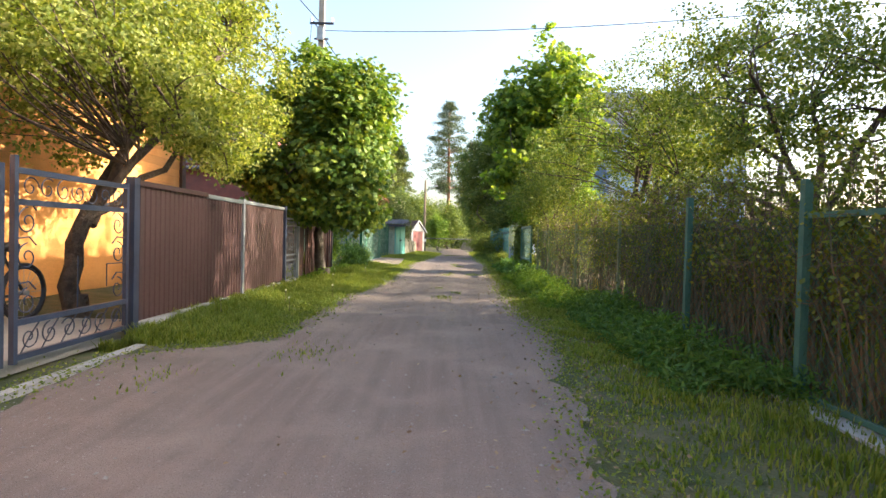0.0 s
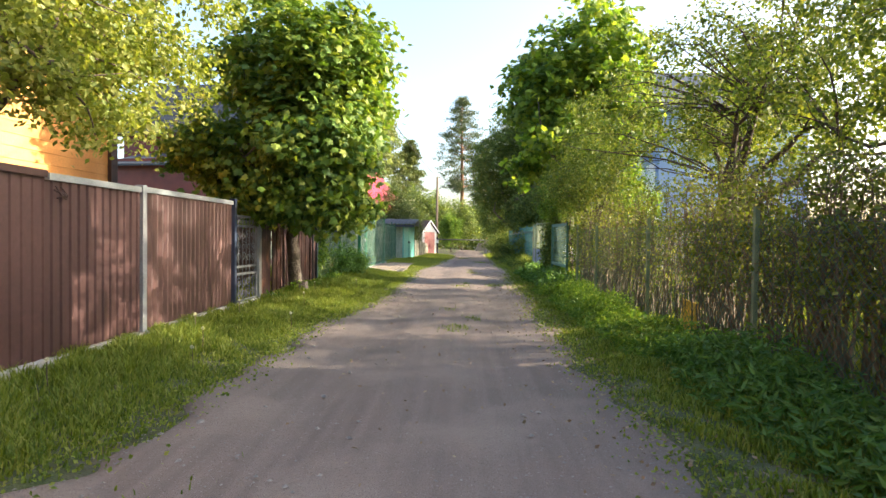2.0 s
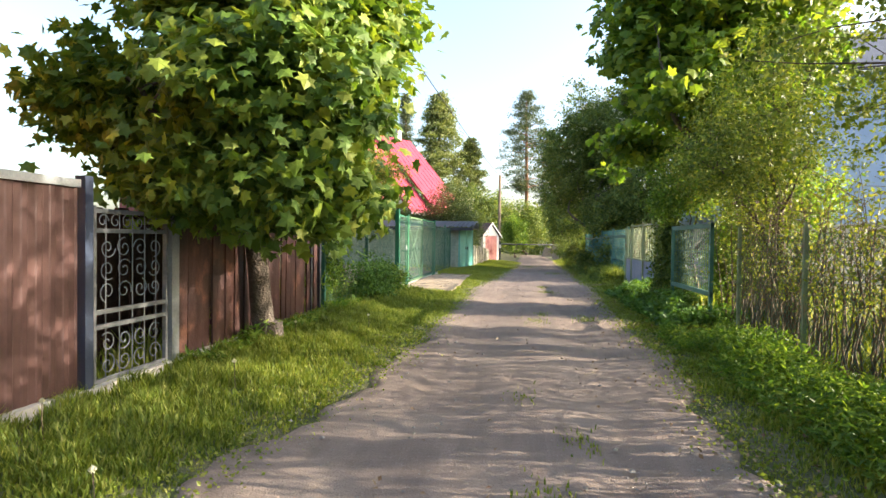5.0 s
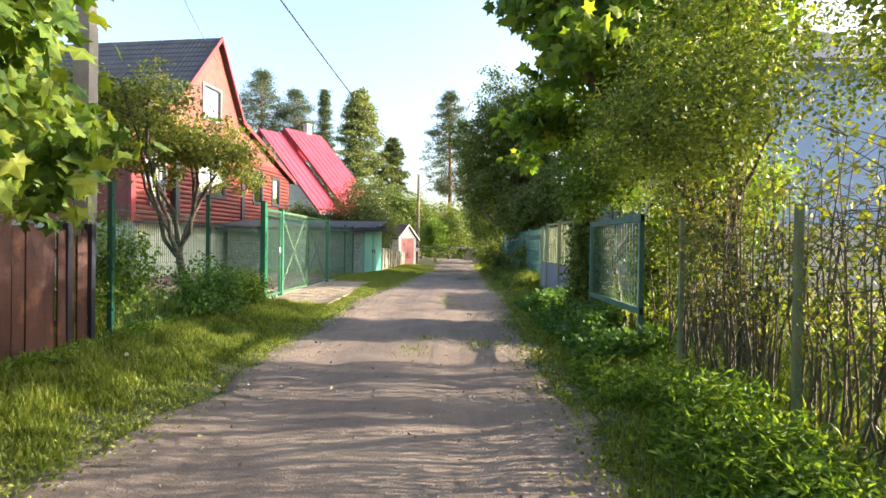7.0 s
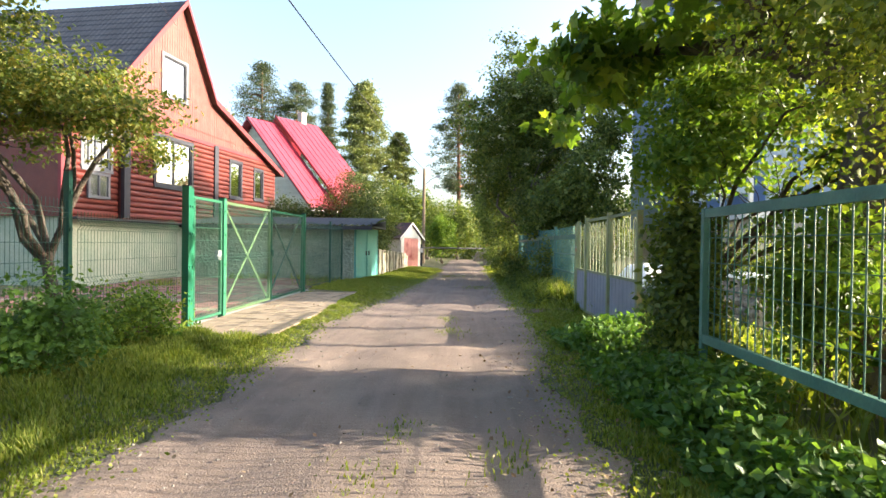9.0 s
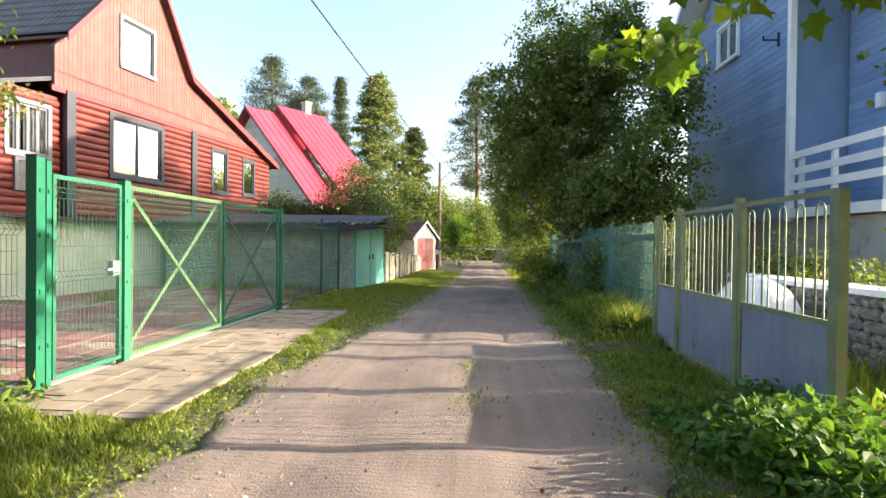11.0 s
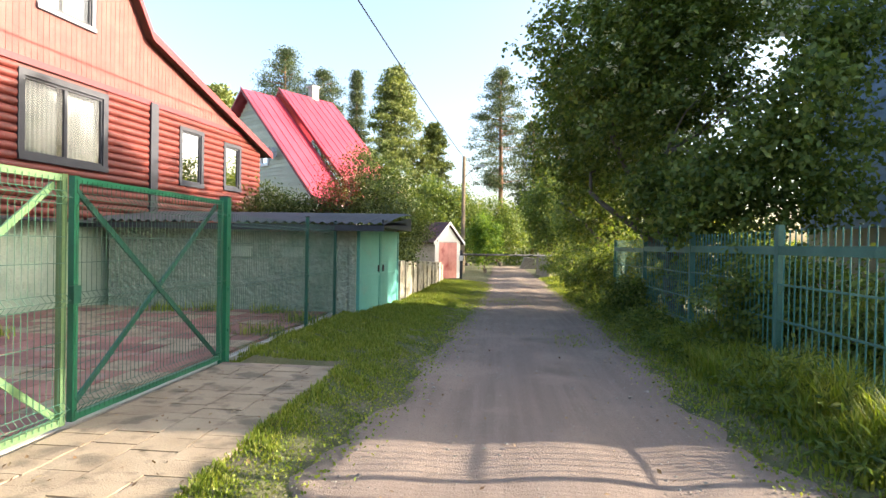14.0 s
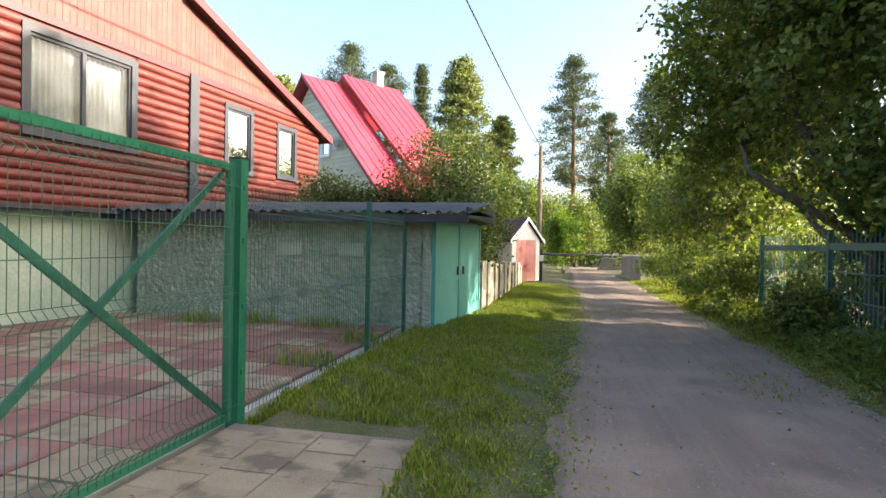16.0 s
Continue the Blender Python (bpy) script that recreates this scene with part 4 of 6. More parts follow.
def house_orange():
    t = thing("orange_house", (-9, 6, 0), "orange horizontally sided house with dark brown corner and eaves", "house")
    b = Shape()
    b.box(-14, -6.6, -6, 14.1, -0.2, 4.7)
    part("wall", b.mesh("wall", M_ORANGE), t)
    z = 0.25
    while z < 4.6:
        s = Shape()
        s.prism([(-6.6, -6, z), (-6.586, -6, z), (-6.594, -6, z + 0.185), (-6.6, -6, z + 0.185)], (0, 20.0, 0))
        part("siding_board", s.mesh("siding_board", M_ORANGE), t)
        z += 0.19
    c = Shape()
    c.box(-6.62, -6.52, 13.95, 14.14, 0, 4.7)
    part("corner_board", c.mesh("corner_board", M_BROWN), t)
    r = Shape()
    r.prism([(-5.85, -6.6, 4.55), (-10.3, -6.6, 7.9), (-10.3, -6.6, 7.78), (-5.85, -6.6, 4.40)], (0, 21.4, 0))
    r.prism([(-14.7, -6.6, 4.55), (-10.3, -6.6, 7.9), (-10.3, -6.6, 7.78), (-14.7, -6.6, 4.40)], (0, 21.4, 0))
    r.prism([(-5.85, -6.6, 4.42), (-6.6, -6.6, 4.60), (-6.6, -6.6, 4.56), (-5.85, -6.6, 4.38)], (0, 21.3, 0))
    part("roof", r.mesh("roof", M_BROWN), t, "dark brown roof and eaves")


house_orange()


def garage():
    t = thing("garage", (-5, 35, 0), "low green-plastered garage with teal doors and dark roof", "garage")
    zb = -0.15
    w = Shape()
    w.box(-8.6, -3.1, 33.65, 36.4, zb, 1.86)
    w.prism([(-3.1, 33.65, zb), (-2.98, 33.65, zb), (-2.6, 36.4, zb), (-3.1, 36.4, zb)], (0, 0, 1.86 - zb))
    part("wall", w.mesh("wall", M_PLASTER_R), t)
    g = rng(5)
    # knobbly trowelled plaster on the long wall
    k, m = 150, 50
    U, V = np.meshgrid(np.linspace(-8.6, -3.12, k), np.linspace(zb, 1.85, m))
    off = 0.035 * np.sin(U * 21 + 3 * np.sin(V * 9)) * np.sin(V * 26 + 2 * np.sin(U * 7)) + g.normal(size=U.shape) * 0.008
    pts = np.stack([U, 33.62 - np.abs(off), V], -1).reshape(-1, 3)
    ix = (np.arange(m - 1)[:, None] * k + np.arange(k - 1)[None]).reshape(-1)
    part("rendering", fast_mesh("rendering", pts, np.stack([ix, ix + 1, ix + k + 1, ix + k], 1), M_PLASTER_R, True), t, "thick knobbly green plaster")
    p = Shape()
    p.box(-3.1, -2.96, 33.57, 33.64, zb, 1.86)
    part("corner_pier", p.mesh("corner_pier", M_PLASTER_R), t)
    D = frame_axes((-2.98, 33.65, 0), (0.38, 2.75), (2.75, -0.38))
    for s0, s1 in ((0.05, 1.38), (1.40, 2.75)):
        d = Shape()
        wbox(d, D, s0, s1, 0.0, 0.05, zb + 0.06, 1.82)
        wbox(d, D, s0, s0 + 0.06, 0.05, 0.07, zb + 0.06, 1.82)
        wbox(d, D, s1 - 0.06, s1, 0.05, 0.07, zb + 0.06, 1.82)
        wbox(d, D, s0 + 0.06, s1 - 0.06, 0.05, 0.068, 1.75, 1.82)
        wbox(d, D, s0 + 0.06, s1 - 0.06, 0.05, 0.068, 0.75, 0.81)
        door = part("door", d.mesh("door", M_TEAL), t, "teal painted metal door")
        h = Shape()
        hs = s1 - 0.2 if s0 < 1 else s0 + 0.1
        wbox(h, D, hs, hs + 0.05, 0.07, 0.10, 0.85, 1.0)
        part("handle", h.mesh("handle", M_TRIM_DARK), door)
    for x in (-5.5, -4.35):
        v = Shape()
        v.box(x - 0.22, x + 0.22, 33.55, 33.60, 1.18, 1.36)
        v.box(x - 0.25, x + 0.25, 33.53, 33.60, 1.36, 1.40)
        part("vent", v.mesh("vent", M_PLASTER), t)
    # corrugated roof, falling to the courtyard
    cu, cv = 300, 14
    U, V = np.meshgrid(np.linspace(0, 1, cu), np.linspace(0, 1, cv))
    X = -9.0 + 6.75 * U
    Y = 33.1 + 3.7 * V
    Z = 1.92 + 0.36 * np.sin(np.clip(V, 0, 1) * math.pi * 0.5) + 0.022 * np.sin(X / 0.2 * 2 * math.pi)
    pts = np.concatenate([np.stack([X, Y, Z], -1).reshape(-1, 3)])
    ix = (np.arange(cv - 1)[:, None] * cu + np.arange(cu - 1)[None]).reshape(-1)
    part("roof", fast_mesh("roof", pts, np.stack([ix, ix + 1, ix + cu + 1, ix + cu], 1), M_TILE, True), t, "dark corrugated metal roof")
    f = Shape()
    f.box(-9, -2.27, 33.13, 33.17, 1.76, 1.88)
    f.box(-2.32, -2.28, 33.17, 36.8, 1.85, 2.0)
    f.prism([(-2.32, 33.17, 1.88), (-2.32, 36.8, 2.0), (-2.32, 36.8, 2.2), (-2.32, 33.17, 1.9)], (0.04, 0, 0))
    part("fascia", f.mesh("fascia", M_TRIM_DARK), t)
    s = Shape()
    s.box(-8.9, -2.4, 33.2, 36.7, 1.86, 1.89)
    part("soffit", s.mesh("soffit", M_BROWN), t)


garage()


def shed():
    t = thing("brick_shed", (-2.6, 48.5, -0.2), "small white-brick shed with pink doors and rusty gable roof", "shed")
    zb = -0.45
    t.rotation_euler, t.scale = (0, 0, radians(-30)), (0.45, 0.60, 0.95)
    w = Shape()
    w.box(-4.6, -2.0, 47.0, 50.5, zb, 1.75)
    part("wall", w.mesh("wall", M_BRICK), t)
    bm = Shape().box(-0.12, 0.12, -0.012, 0, 0, 0.075).mesh("brick", M_BRICK)
    for r in range(24):
        for c in range(10):
            x = -4.5 + c * 0.26 + (0.13 if r % 2 else 0)
            if x < -2.1:
                o = part("brick", bm, t)
                o.location = (x, 47.0, zb + 0.04 + r * 0.088)
    g = Shape()
    g.prism([(-2.02, 47.0, 1.75), (-2.02, 50.5, 1.75), (-2.02, 48.8, 2.6), (-2.02, 48.7, 2.6)], (-0.2, 0, 0))
    g.box(-2.02, -1.98, 47.0, 47.5, zb, 1.75)
    g.box(-2.02, -1.98, 50.0, 50.5, zb, 1.75)
    part("gable", g.mesh("gable", M_WHITE), t, "white painted front")
    for y0, y1 in ((47.5, 48.74), (48.76, 50.0)):
        d = Shape()
        d.box(-2.02, -1.97, y0, y1, zb + 0.1, 1.7)
        part("door", d.mesh("door", M_PINK), t, "faded pink door leaf")
    r = Shape()
    r.prism([(-1.75, 48.75, 2.75), (-1.75, 46.6, 1.70), (-1.75, 46.6, 1.62), (-1.75, 48.75, 2.66)], (-3.1, 0, 0))
    r.prism([(-1.75, 48.75, 2.75), (-1.75, 50.9, 1.70), (-1.75, 50.9, 1.62), (-1.75, 48.75, 2.66)], (-3.1, 0, 0))
    part("roof", r.mesh("roof", M_RUST), t, "rusty brown sheet roof")
    e = Shape()
    e.prism([(-1.74, 48.75, 2.78), (-1.74, 46.55, 1.72), (-1.74, 46.55, 1.56), (-1.74, 48.75, 2.62)], (0.03, 0, 0))
    e.prism([(-1.74, 48.75, 2.78), (-1.74, 50.95, 1.72), (-1.74, 50.95, 1.56), (-1.74, 48.75, 2.62)], (0.03, 0, 0))
    part("bargeboard", e.mesh("bargeboard", M_WHITE), t)


shed()
wl = Shape()
for i in range(14):
    y = 36.5 + i * 0.72
    wl.box(-2.75 + 0.012 * i + 0.03 * math.sin(i * 2.1), -2.5 + 0.012 * i + 0.03 * math.sin(i * 2.1), y, y + 0.72, -0.3, 1.05 - 0.03 * i + 0.06 * math.sin(i * 3.3))
solo("wall_garden", wl.mesh("wall_garden", M_WHITE_WALL), "weathered whitewashed garden wall beside the garage", "wall", "structure")

# ---- fences and gates, near to far ----


def scroll(shape, c, r, turns, start, plane_x, thick=0.012, flip=1):
    """A forged scroll in the plane of a gate at x = plane_x, centre c = (y, z)."""
    pts = []
    n = 26
    for i in range(n):
        k = i / (n - 1)
        a = start + flip * k * turns * 2 * math.pi
        rr = r * (1 - 0.8 * k)
        pts.append((plane_x, c[0] + rr * math.cos(a), c[1] + rr * math.sin(a)))
    shape.tube(pts, thick / 2, 4)


def forged_gate():
    X = -3.4
    post = thing("gate_post", (X, 6.3, 0), "square blue-grey steel gate post", "post")
    part("post", Shape().box(X - 0.05, X + 0.05, 6.27, 6.38, -0.1, 1.80).mesh("post", M_BLUE), post)
    for y0, y1, hinge in ((4.60, 6.22, 1), (2.86, 4.50, 0)):
        t = thing("forged_gate", (X, y0, 0), "blue-grey forged steel gate leaf with scrolls", "gate", "blue gate leaves")
        f = Shape()
        w = 0.045
        for z in (0.13, 0.42, 1.42, 1.68):
            f.box(X - 0.02, X + 0.02, y0 + w, y1 - w, z - 0.025, z + 0.025)
        f.box(X - 0.022, X + 0.022, y0, y0 + w, 0.08, 1.80)
        f.box(X - 0.022, X + 0.022, y1 - w, y1, 0.08, 1.72)
        part("gate_frame", f.mesh("gate_frame", M_BLUE), t)
        for i in range(6):
            s = Shape()
            y = y0 + 0.2 + i * (y1 - y0 - 0.4) / 5
            scroll(s, (y, 0.275), 0.105, 1.3, 0.6 + i, X, 0.014, 1 if i % 2 else -1)
            s.tube([(X, y - 0.1, 0.15), (X, y + 0.02, 0.3), (X, y + 0.12, 0.40)], 0.006, 4)
            part("scroll", s.mesh("scroll", M_BLUE), t)
        for i in range(7):
            s = Shape()
            scroll(s, (y0 + 0.2 + i * (y1 - y0 - 0.4) / 6, 1.55), 0.10, 1.2, i * 0.9, X, 0.012)
            part("scroll", s.mesh("scroll", M_BLUE), t)
        for yc, fl in ((y0 + 0.17, 1), (y1 - 0.17, -1)):
            for zc in (1.26, 0.96, 0.58):
                s = Shape()
                scroll(s, (yc, zc), 0.12, 1.4, 1.57, X, 0.014, fl)
                s.tube([(X, yc + 0.1 * fl, zc + 0.1), (X, yc + 0.02 * fl, zc + 0.17), (X, yc - 0.12 * fl, zc + 0.16)], 0.007, 4)
                part("scroll", s.mesh("scroll", M_BLUE), t)
        s = Shape()
        s.tube([(X, (y0 + y1) / 2, 0.45), (X, (y0 + y1) / 2, 0.95)], 0.007, 4)
        s.tube([(X, (y0 + y1) / 2 + 0.45, 0.62), (X, (y0 + y1) / 2 + 0.45, 0.85), (X, y1 - 0.05, 0.85)], 0.006, 4)
        part("rod", s.mesh("rod", M_BLUE), t)


forged_gate()
c = Shape()
c.box(-3.05, -2.95, 2.0, 5.9, -0.08, 0.03)
solo("kerb", c.mesh("kerb", M_CONC), "worn concrete kerb before the forged gate", "kerb", "structure")
c = Shape()
c.box(-6.55, -3.55, 2.0, 7.0, -0.05, 0.085)
solo("yard_slab", c.mesh("yard_slab", M_CONC), "concrete yard behind the forged gate", "paving", "structure")


def ribbed(x, y0, y1, z0, z1, pitch, depth, top=None):
    """A sheet with trapezoid ribs, standing along y."""
    s = Shape()
    y = y0
    prev = None
    while y < y1 - 1e-6:
        for dy, d in ((0, 0), (pitch * 0.45, 0), (pitch * 0.55, depth), (pitch * 0.9, depth), (pitch, 0)):
            yy_ = min(y + dy, y1)
            cur = (yy_, x + d)
            if prev and yy_ > prev[0]:
                zt0 = z1 if top is None else top(prev[0])
                zt1 = z1 if top is None else top(yy_)
                s.quad((prev[1], prev[0], z0), (cur[1], cur[0], z0), (cur[1], cur[0], zt1), (prev[1], prev[0], zt0))
                s.quad((prev[1] - 0.004, prev[0], z0), (prev[1] - 0.004, prev[0], zt0), (cur[1] - 0.004, cur[0], zt1), (cur[1] - 0.004, cur[0], z0))
            prev = cur
        y += pitch
    return s


def brown_fence():
    X = -3.4
    for y0, y1, z1, depth in ((6.40, 8.20, 1.76, 0.012), (8.22, 9.58, 1.74, 0.018), (9.68, 12.05, 1.75, 0.007)):
        t = thing("steel_fence", (X, y0, 0), "brown painted profiled steel fence panel", "fence", "brown steel fence panels")
        part("sheet", ribbed(X, y0, y1, 0.16, z1 - 0.02, 0.115, depth).mesh("sheet", M_FENCE_RED), t)
        part("cap", Shape().box(X - 0.03, X + 0.04, y0, y1, z1 - 0.045, z1 + 0.015).mesh("cap", M_GALV if y0 > 8 else M_FENCE_RED), t)
        for z in (0.45, 1.35):
            part("rail", Shape().box(X - 0.045, X - 0.008, y0, y1, z - 0.02, z + 0.02).mesh("rail", M_FENCE_RED), t)
    for y, m, z in ((9.63, M_GALV, 1.78), (12.12, M_BLUE, 1.80)):
        p = thing("fence_post", (X, y, 0), "square galvanised steel fence post", "post", "steel fence posts")
        part("post", Shape().box(X - 0.04, X + 0.05, y - 0.04, y + 0.04, -0.1, z).mesh("post", m), p)
    b = Shape()
    y = 6.4
    i = 0
    while y < 17:
        b.box(X - 0.08, X + 0.07 + 0.01 * math.sin(i * 2.3), y, min(y + 0.9, 17.0) - 0.01, -0.1, 0.15 + 0.008 * math.sin(i * 1.7))
        y += 0.9
        i += 1
    solo("fence_footing", b.mesh("fence_footing", M_CONC), "low concrete footing under the brown fence", "footing", "structure")
    k = Shape()
    for a in range(5):
        k.tube([(X + 0.04, 8.32 + 0.05 * math.cos(a), 1.62 + 0.03 * math.sin(a * 2)), (X + 0.06, 8.36 + 0.05 * math.sin(a), 1.58), (X + 0.05, 8.35 + 0.06 * math.cos(a * 3), 1.54)], 0.008, 4)
    t = thing("wire_coil", (X, 8.33, 1.6), "small dark coil of wire hung on the fence", "wire")
    part("coil", k.mesh("coil", M_RUST), t)


brown_fence()


def wicket():
    X = -3.4
    y0, y1 = 12.20, 13.12
    t = thing("forged_wicket", (X, y0, 0), "silver forged wicket gate with scrolls and leaves", "gate")
    f = Shape()
    for z in (0.16, 0.60, 0.72, 1.38, 1.54):
        f.box(X - 0.015, X + 0.015, y0 + 0.03, y1 - 0.03, z - 0.018, z + 0.018)
    f.box(X - 0.018, X + 0.018, y0, y0 + 0.03, 0.14, 1.58)
    f.box(X - 0.018, X + 0.018, y1 - 0.03, y1, 0.14, 1.58)
    part("gate_frame", f.mesh("gate_frame", M_FORGE), t)
    for zc in (0.28, 0.46, 0.88, 1.06, 1.24):
        for i, yc in enumerate((y0 + 0.17, y0 + 0.36, y0 + 0.56, y0 + 0.75)):
            s = Shape()
            scroll(s, (yc, zc), 0.088, 1.3, 1.57 * i + zc * 5, X, 0.012, 1 if i % 2 else -1)
            part("scroll", s.mesh("scroll", M_FORGE), t)
    for i in range(6):
        s = Shape()
        scroll(s, (y0 + 0.12 + i * 0.14, 1.46), 0.062, 1.1, i, X, 0.01)
        part("scroll", s.mesh("scroll", M_FORGE), t)
    for i in range(5):
        y = y0 + 0.15 + i * 0.155
        part("rod", Shape().tube([(X, y, 0.16), (X, y, 1.54)], 0.006, 4).mesh("rod", M_FORGE), t)
    p = thing("gate_post", (X, 13.2, 0), "light grey steel post of the wicket", "post")
    part("post", Shape().box(X - 0.04, X + 0.05, 13.14, 13.25, -0.1, 1.60).mesh("post", M_GALV), p)


wicket()
ps = thing("plank_screen", (-4.3, 12.7, 0), "dark brown plank screen behind the wicket", "screen")
for i in range(24):
    part("plank", Shape().box(-4.34, -4.31 + 0.006 * (i % 2), 11.7 + i * 0.19, 11.88 + i * 0.19, -0.05, 1.62 + 0.02 * math.sin(i * 2.7)).mesh("plank", M_BROWN), ps)


def sheet_fence():
    X = -3.4
    t = thing("sheet_fence", (X, 15, 0), "rusty brown fence of uneven overlapping sheets", "fence")
    g = rng(21)
    y = 13.27
    while y < 17.0:
        w = g.uniform(0.11, 0.17)
        z1 = 1.55 - (y - 13.2) * 0.05 + g.uniform(-0.05, 0.05)
        d = g.uniform(-0.02, 0.02)
        s = Shape()
        a, b = g.uniform(-0.012, 0.012), g.uniform(-0.012, 0.012)
        s.prism([(X + d, y, 0.10), (X + d + a, y + w, 0.10), (X + d + b, y + w, z1 + g.uniform(-0.03, 0.03)), (X + d, y, z1)], (0.02, 0, 0))
        part("slat", s.mesh("slat", M_RUST), t)
        y += w + g.uniform(0.0, 0.012)
    for y in (16.65, 17.03):
        part("post", Shape().box(X - 0.03, X + 0.06, y - 0.035, y + 0.035, -0.1, 1.45).mesh("post", M_TRIM_DARK), t)
    for z in (0.4, 1.15):
        part("rail", Shape().box(X - 0.07, X - 0.03, 13.3, 17.0, z - 0.03, z + 0.03).mesh("rail", M_BROWN), t)


sheet_fence()


def wire_panel(x, y0, y1, z0, z1, name="wire_mesh", material=M_WIRE, pitch=0.055, row=0.2, folds=True):
    """A welded mesh panel along y with V folds."""
    s = Shape()
    r = 0.003
    fold_z = [z0 + 0.1, z0 + (z1 - z0) * 0.5, z1 - 0.15] if folds else []
    prof = [(z0, 0.0)]
    for f in fold_z:
        prof += [(f - 0.05, 0.0), (f, 0.045), (f + 0.05, 0.0)]
    prof.append((z1, 0.0))
    n = int((y1 - y0) / pitch)
    for i in range(n + 1):
        y = y0 + (y1 - y0) * i / n
        s.tube([(x + d, y, z) for z, d in prof], r, 4)
    rows = [f + o for f in fold_z for o in (-0.05, 0.0, 0.05)]
    z = z0 + 0.02
    while z < z1:
        if all(abs(z - q) > 0.09 for q in rows[:]):
            rows.append(z)
        z += row
    zp, dp = [p[0] for p in prof], [p[1] for p in prof]
    for z in rows:
        d = float(np.interp(z, zp, dp)) + 0.006
        s.tube([(x + d, y0, z), (x + d, y1, z)], r, 4)
    return s.mesh(name, material)


def green_fence():
    X = -3.3
    def post(y, z, w, m, label, x=X):
        p = thing("fence_post", (x, y, 0), label, "post", "green mesh fence posts")
        ps = part("post", Shape().box(x - w / 2, x + w / 2, y - w / 2, y + w / 2, -0.1, z).mesh("post", m), p)
        part("cap", Shape().box(x - w / 2 - 0.004, x + w / 2 + 0.004, y - w / 2 - 0.004, y + w / 2 + 0.004, z, z + 0.015).mesh("cap", M_BLACK), p)
        for zz in (0.4, 0.9, 1.4, 1.8):
            part("clamp", Shape().box(x + w / 2, x + w / 2 + 0.012, y - 0.02, y + 0.02, zz, zz + 0.04).mesh("clamp", m), p)
    post(22.5, 2.12, 0.10, M_GREEN, "stout green square gate post")
    post(22.62, 2.10, 0.06, M_GREEN, "green square hinge post")
    post(23.72, 2.04, 0.10, M_GREEN_M, "bright green square gate post")
    post(28.55, 2.04, 0.10, M_GREEN, "green square gate post")
    post(31.5, 1.95, 0.055, M_GREEN_D, "dark green thin fence post")
    post(33.2, 1.95, 0.055, M_GREEN_D, "dark green thin fence post")
    post(20.3, 2.05, 0.06, M_GREEN_D, "dark green thin fence post", -3.5)
    post(17.6, 2.0, 0.06, M_GREEN_D, "dark green thin fence post", -3.5)
    for x, y0, y1, z1 in ((-3.5, 17.63, 20.26, 1.75), (-3.42, 20.34, 22.44, 1.62), (X, 28.62, 31.46, 1.85), (X, 31.54, 33.16, 1.85)):
        t = thing("mesh_fence", (x, y0, 0), "green welded wire mesh fence panel", "fence", "green mesh fence panels")
        part("wire_mesh", wire_panel(x, y0, y1, 0.06, z1), t)
    def leaf(y0, y1, m_frame, m_brace, both):
        t = thing("mesh_gate", (X, y0, 0), "green steel gate leaf with wire mesh and crossed braces", "gate", "green gate leaves")
        f = Shape()
        for z in (0.10, 1.97):
            f.box(X - 0.022, X + 0.022, y0 + 0.05, y1 - 0.05, z - 0.025, z + 0.025)
        f.box(X - 0.025, X + 0.025, y0, y0 + 0.05, 0.07, 2.0)
        f.box(X - 0.025, X + 0.025, y1 - 0.05, y1, 0.07, 2.0)
        part("gate_frame", f.mesh("gate_frame", m_frame), t)
        b = Shape().beam((X - 0.03, y0 + 0.05, 1.92), (X - 0.03, y1 - 0.05, 0.14), 0.018, 0.05)
        part("brace", b.mesh("brace", m_brace), t)
        if both:
            b = Shape().beam((X - 0.05, y0 + 0.05, 0.14), (X - 0.05, y1 - 0.05, 1.92), 0.018, 0.05)
            part("brace", b.mesh("brace", m_brace), t)
        part("wire_mesh", wire_panel(X + 0.03, y0 + 0.02, y1 - 0.02, 0.10, 1.97), t)
        return t
    leaf(23.80, 26.03, M_GREEN_L, M_GREEN_L, True)
    t = leaf(26.10, 28.46, M_GREEN, M_GREEN_D, True)
    part("lock", Shape().box(X + 0.02, X + 0.06, 26.06, 26.14, 1.0, 1.14).mesh("lock", M_GREEN_D), t)
    t = thing("mesh_wicket", (X, 22.7, 0), "green steel wicket with wire mesh and handle", "gate")
    f = Shape()
    for z in (0.10, 1.97):
        f.box(X - 0.02, X + 0.02, 22.72, 23.62, z - 0.02, z + 0.02)
    f.box(X - 0.02, X + 0.02, 22.68, 22.72, 0.08, 1.99)
    f.box(X - 0.02, X + 0.02, 23.62, 23.66, 0.08, 1.99)
    part("gate_frame", f.mesh("gate_frame", M_GREEN_M), t)
    part("wire_mesh", wire_panel(X + 0.02, 22.7, 23.64, 0.10, 1.97), t)
    part("lock", Shape().box(X - 0.03, X + 0.03, 23.50, 23.62, 1.0, 1.16).box(X + 0.03, X + 0.06, 23.38, 23.54, 1.06, 1.085).mesh("lock", M_GALV), t)


green_fence()

# ---- right side: hedge fence, frames, gate, bar fence ----


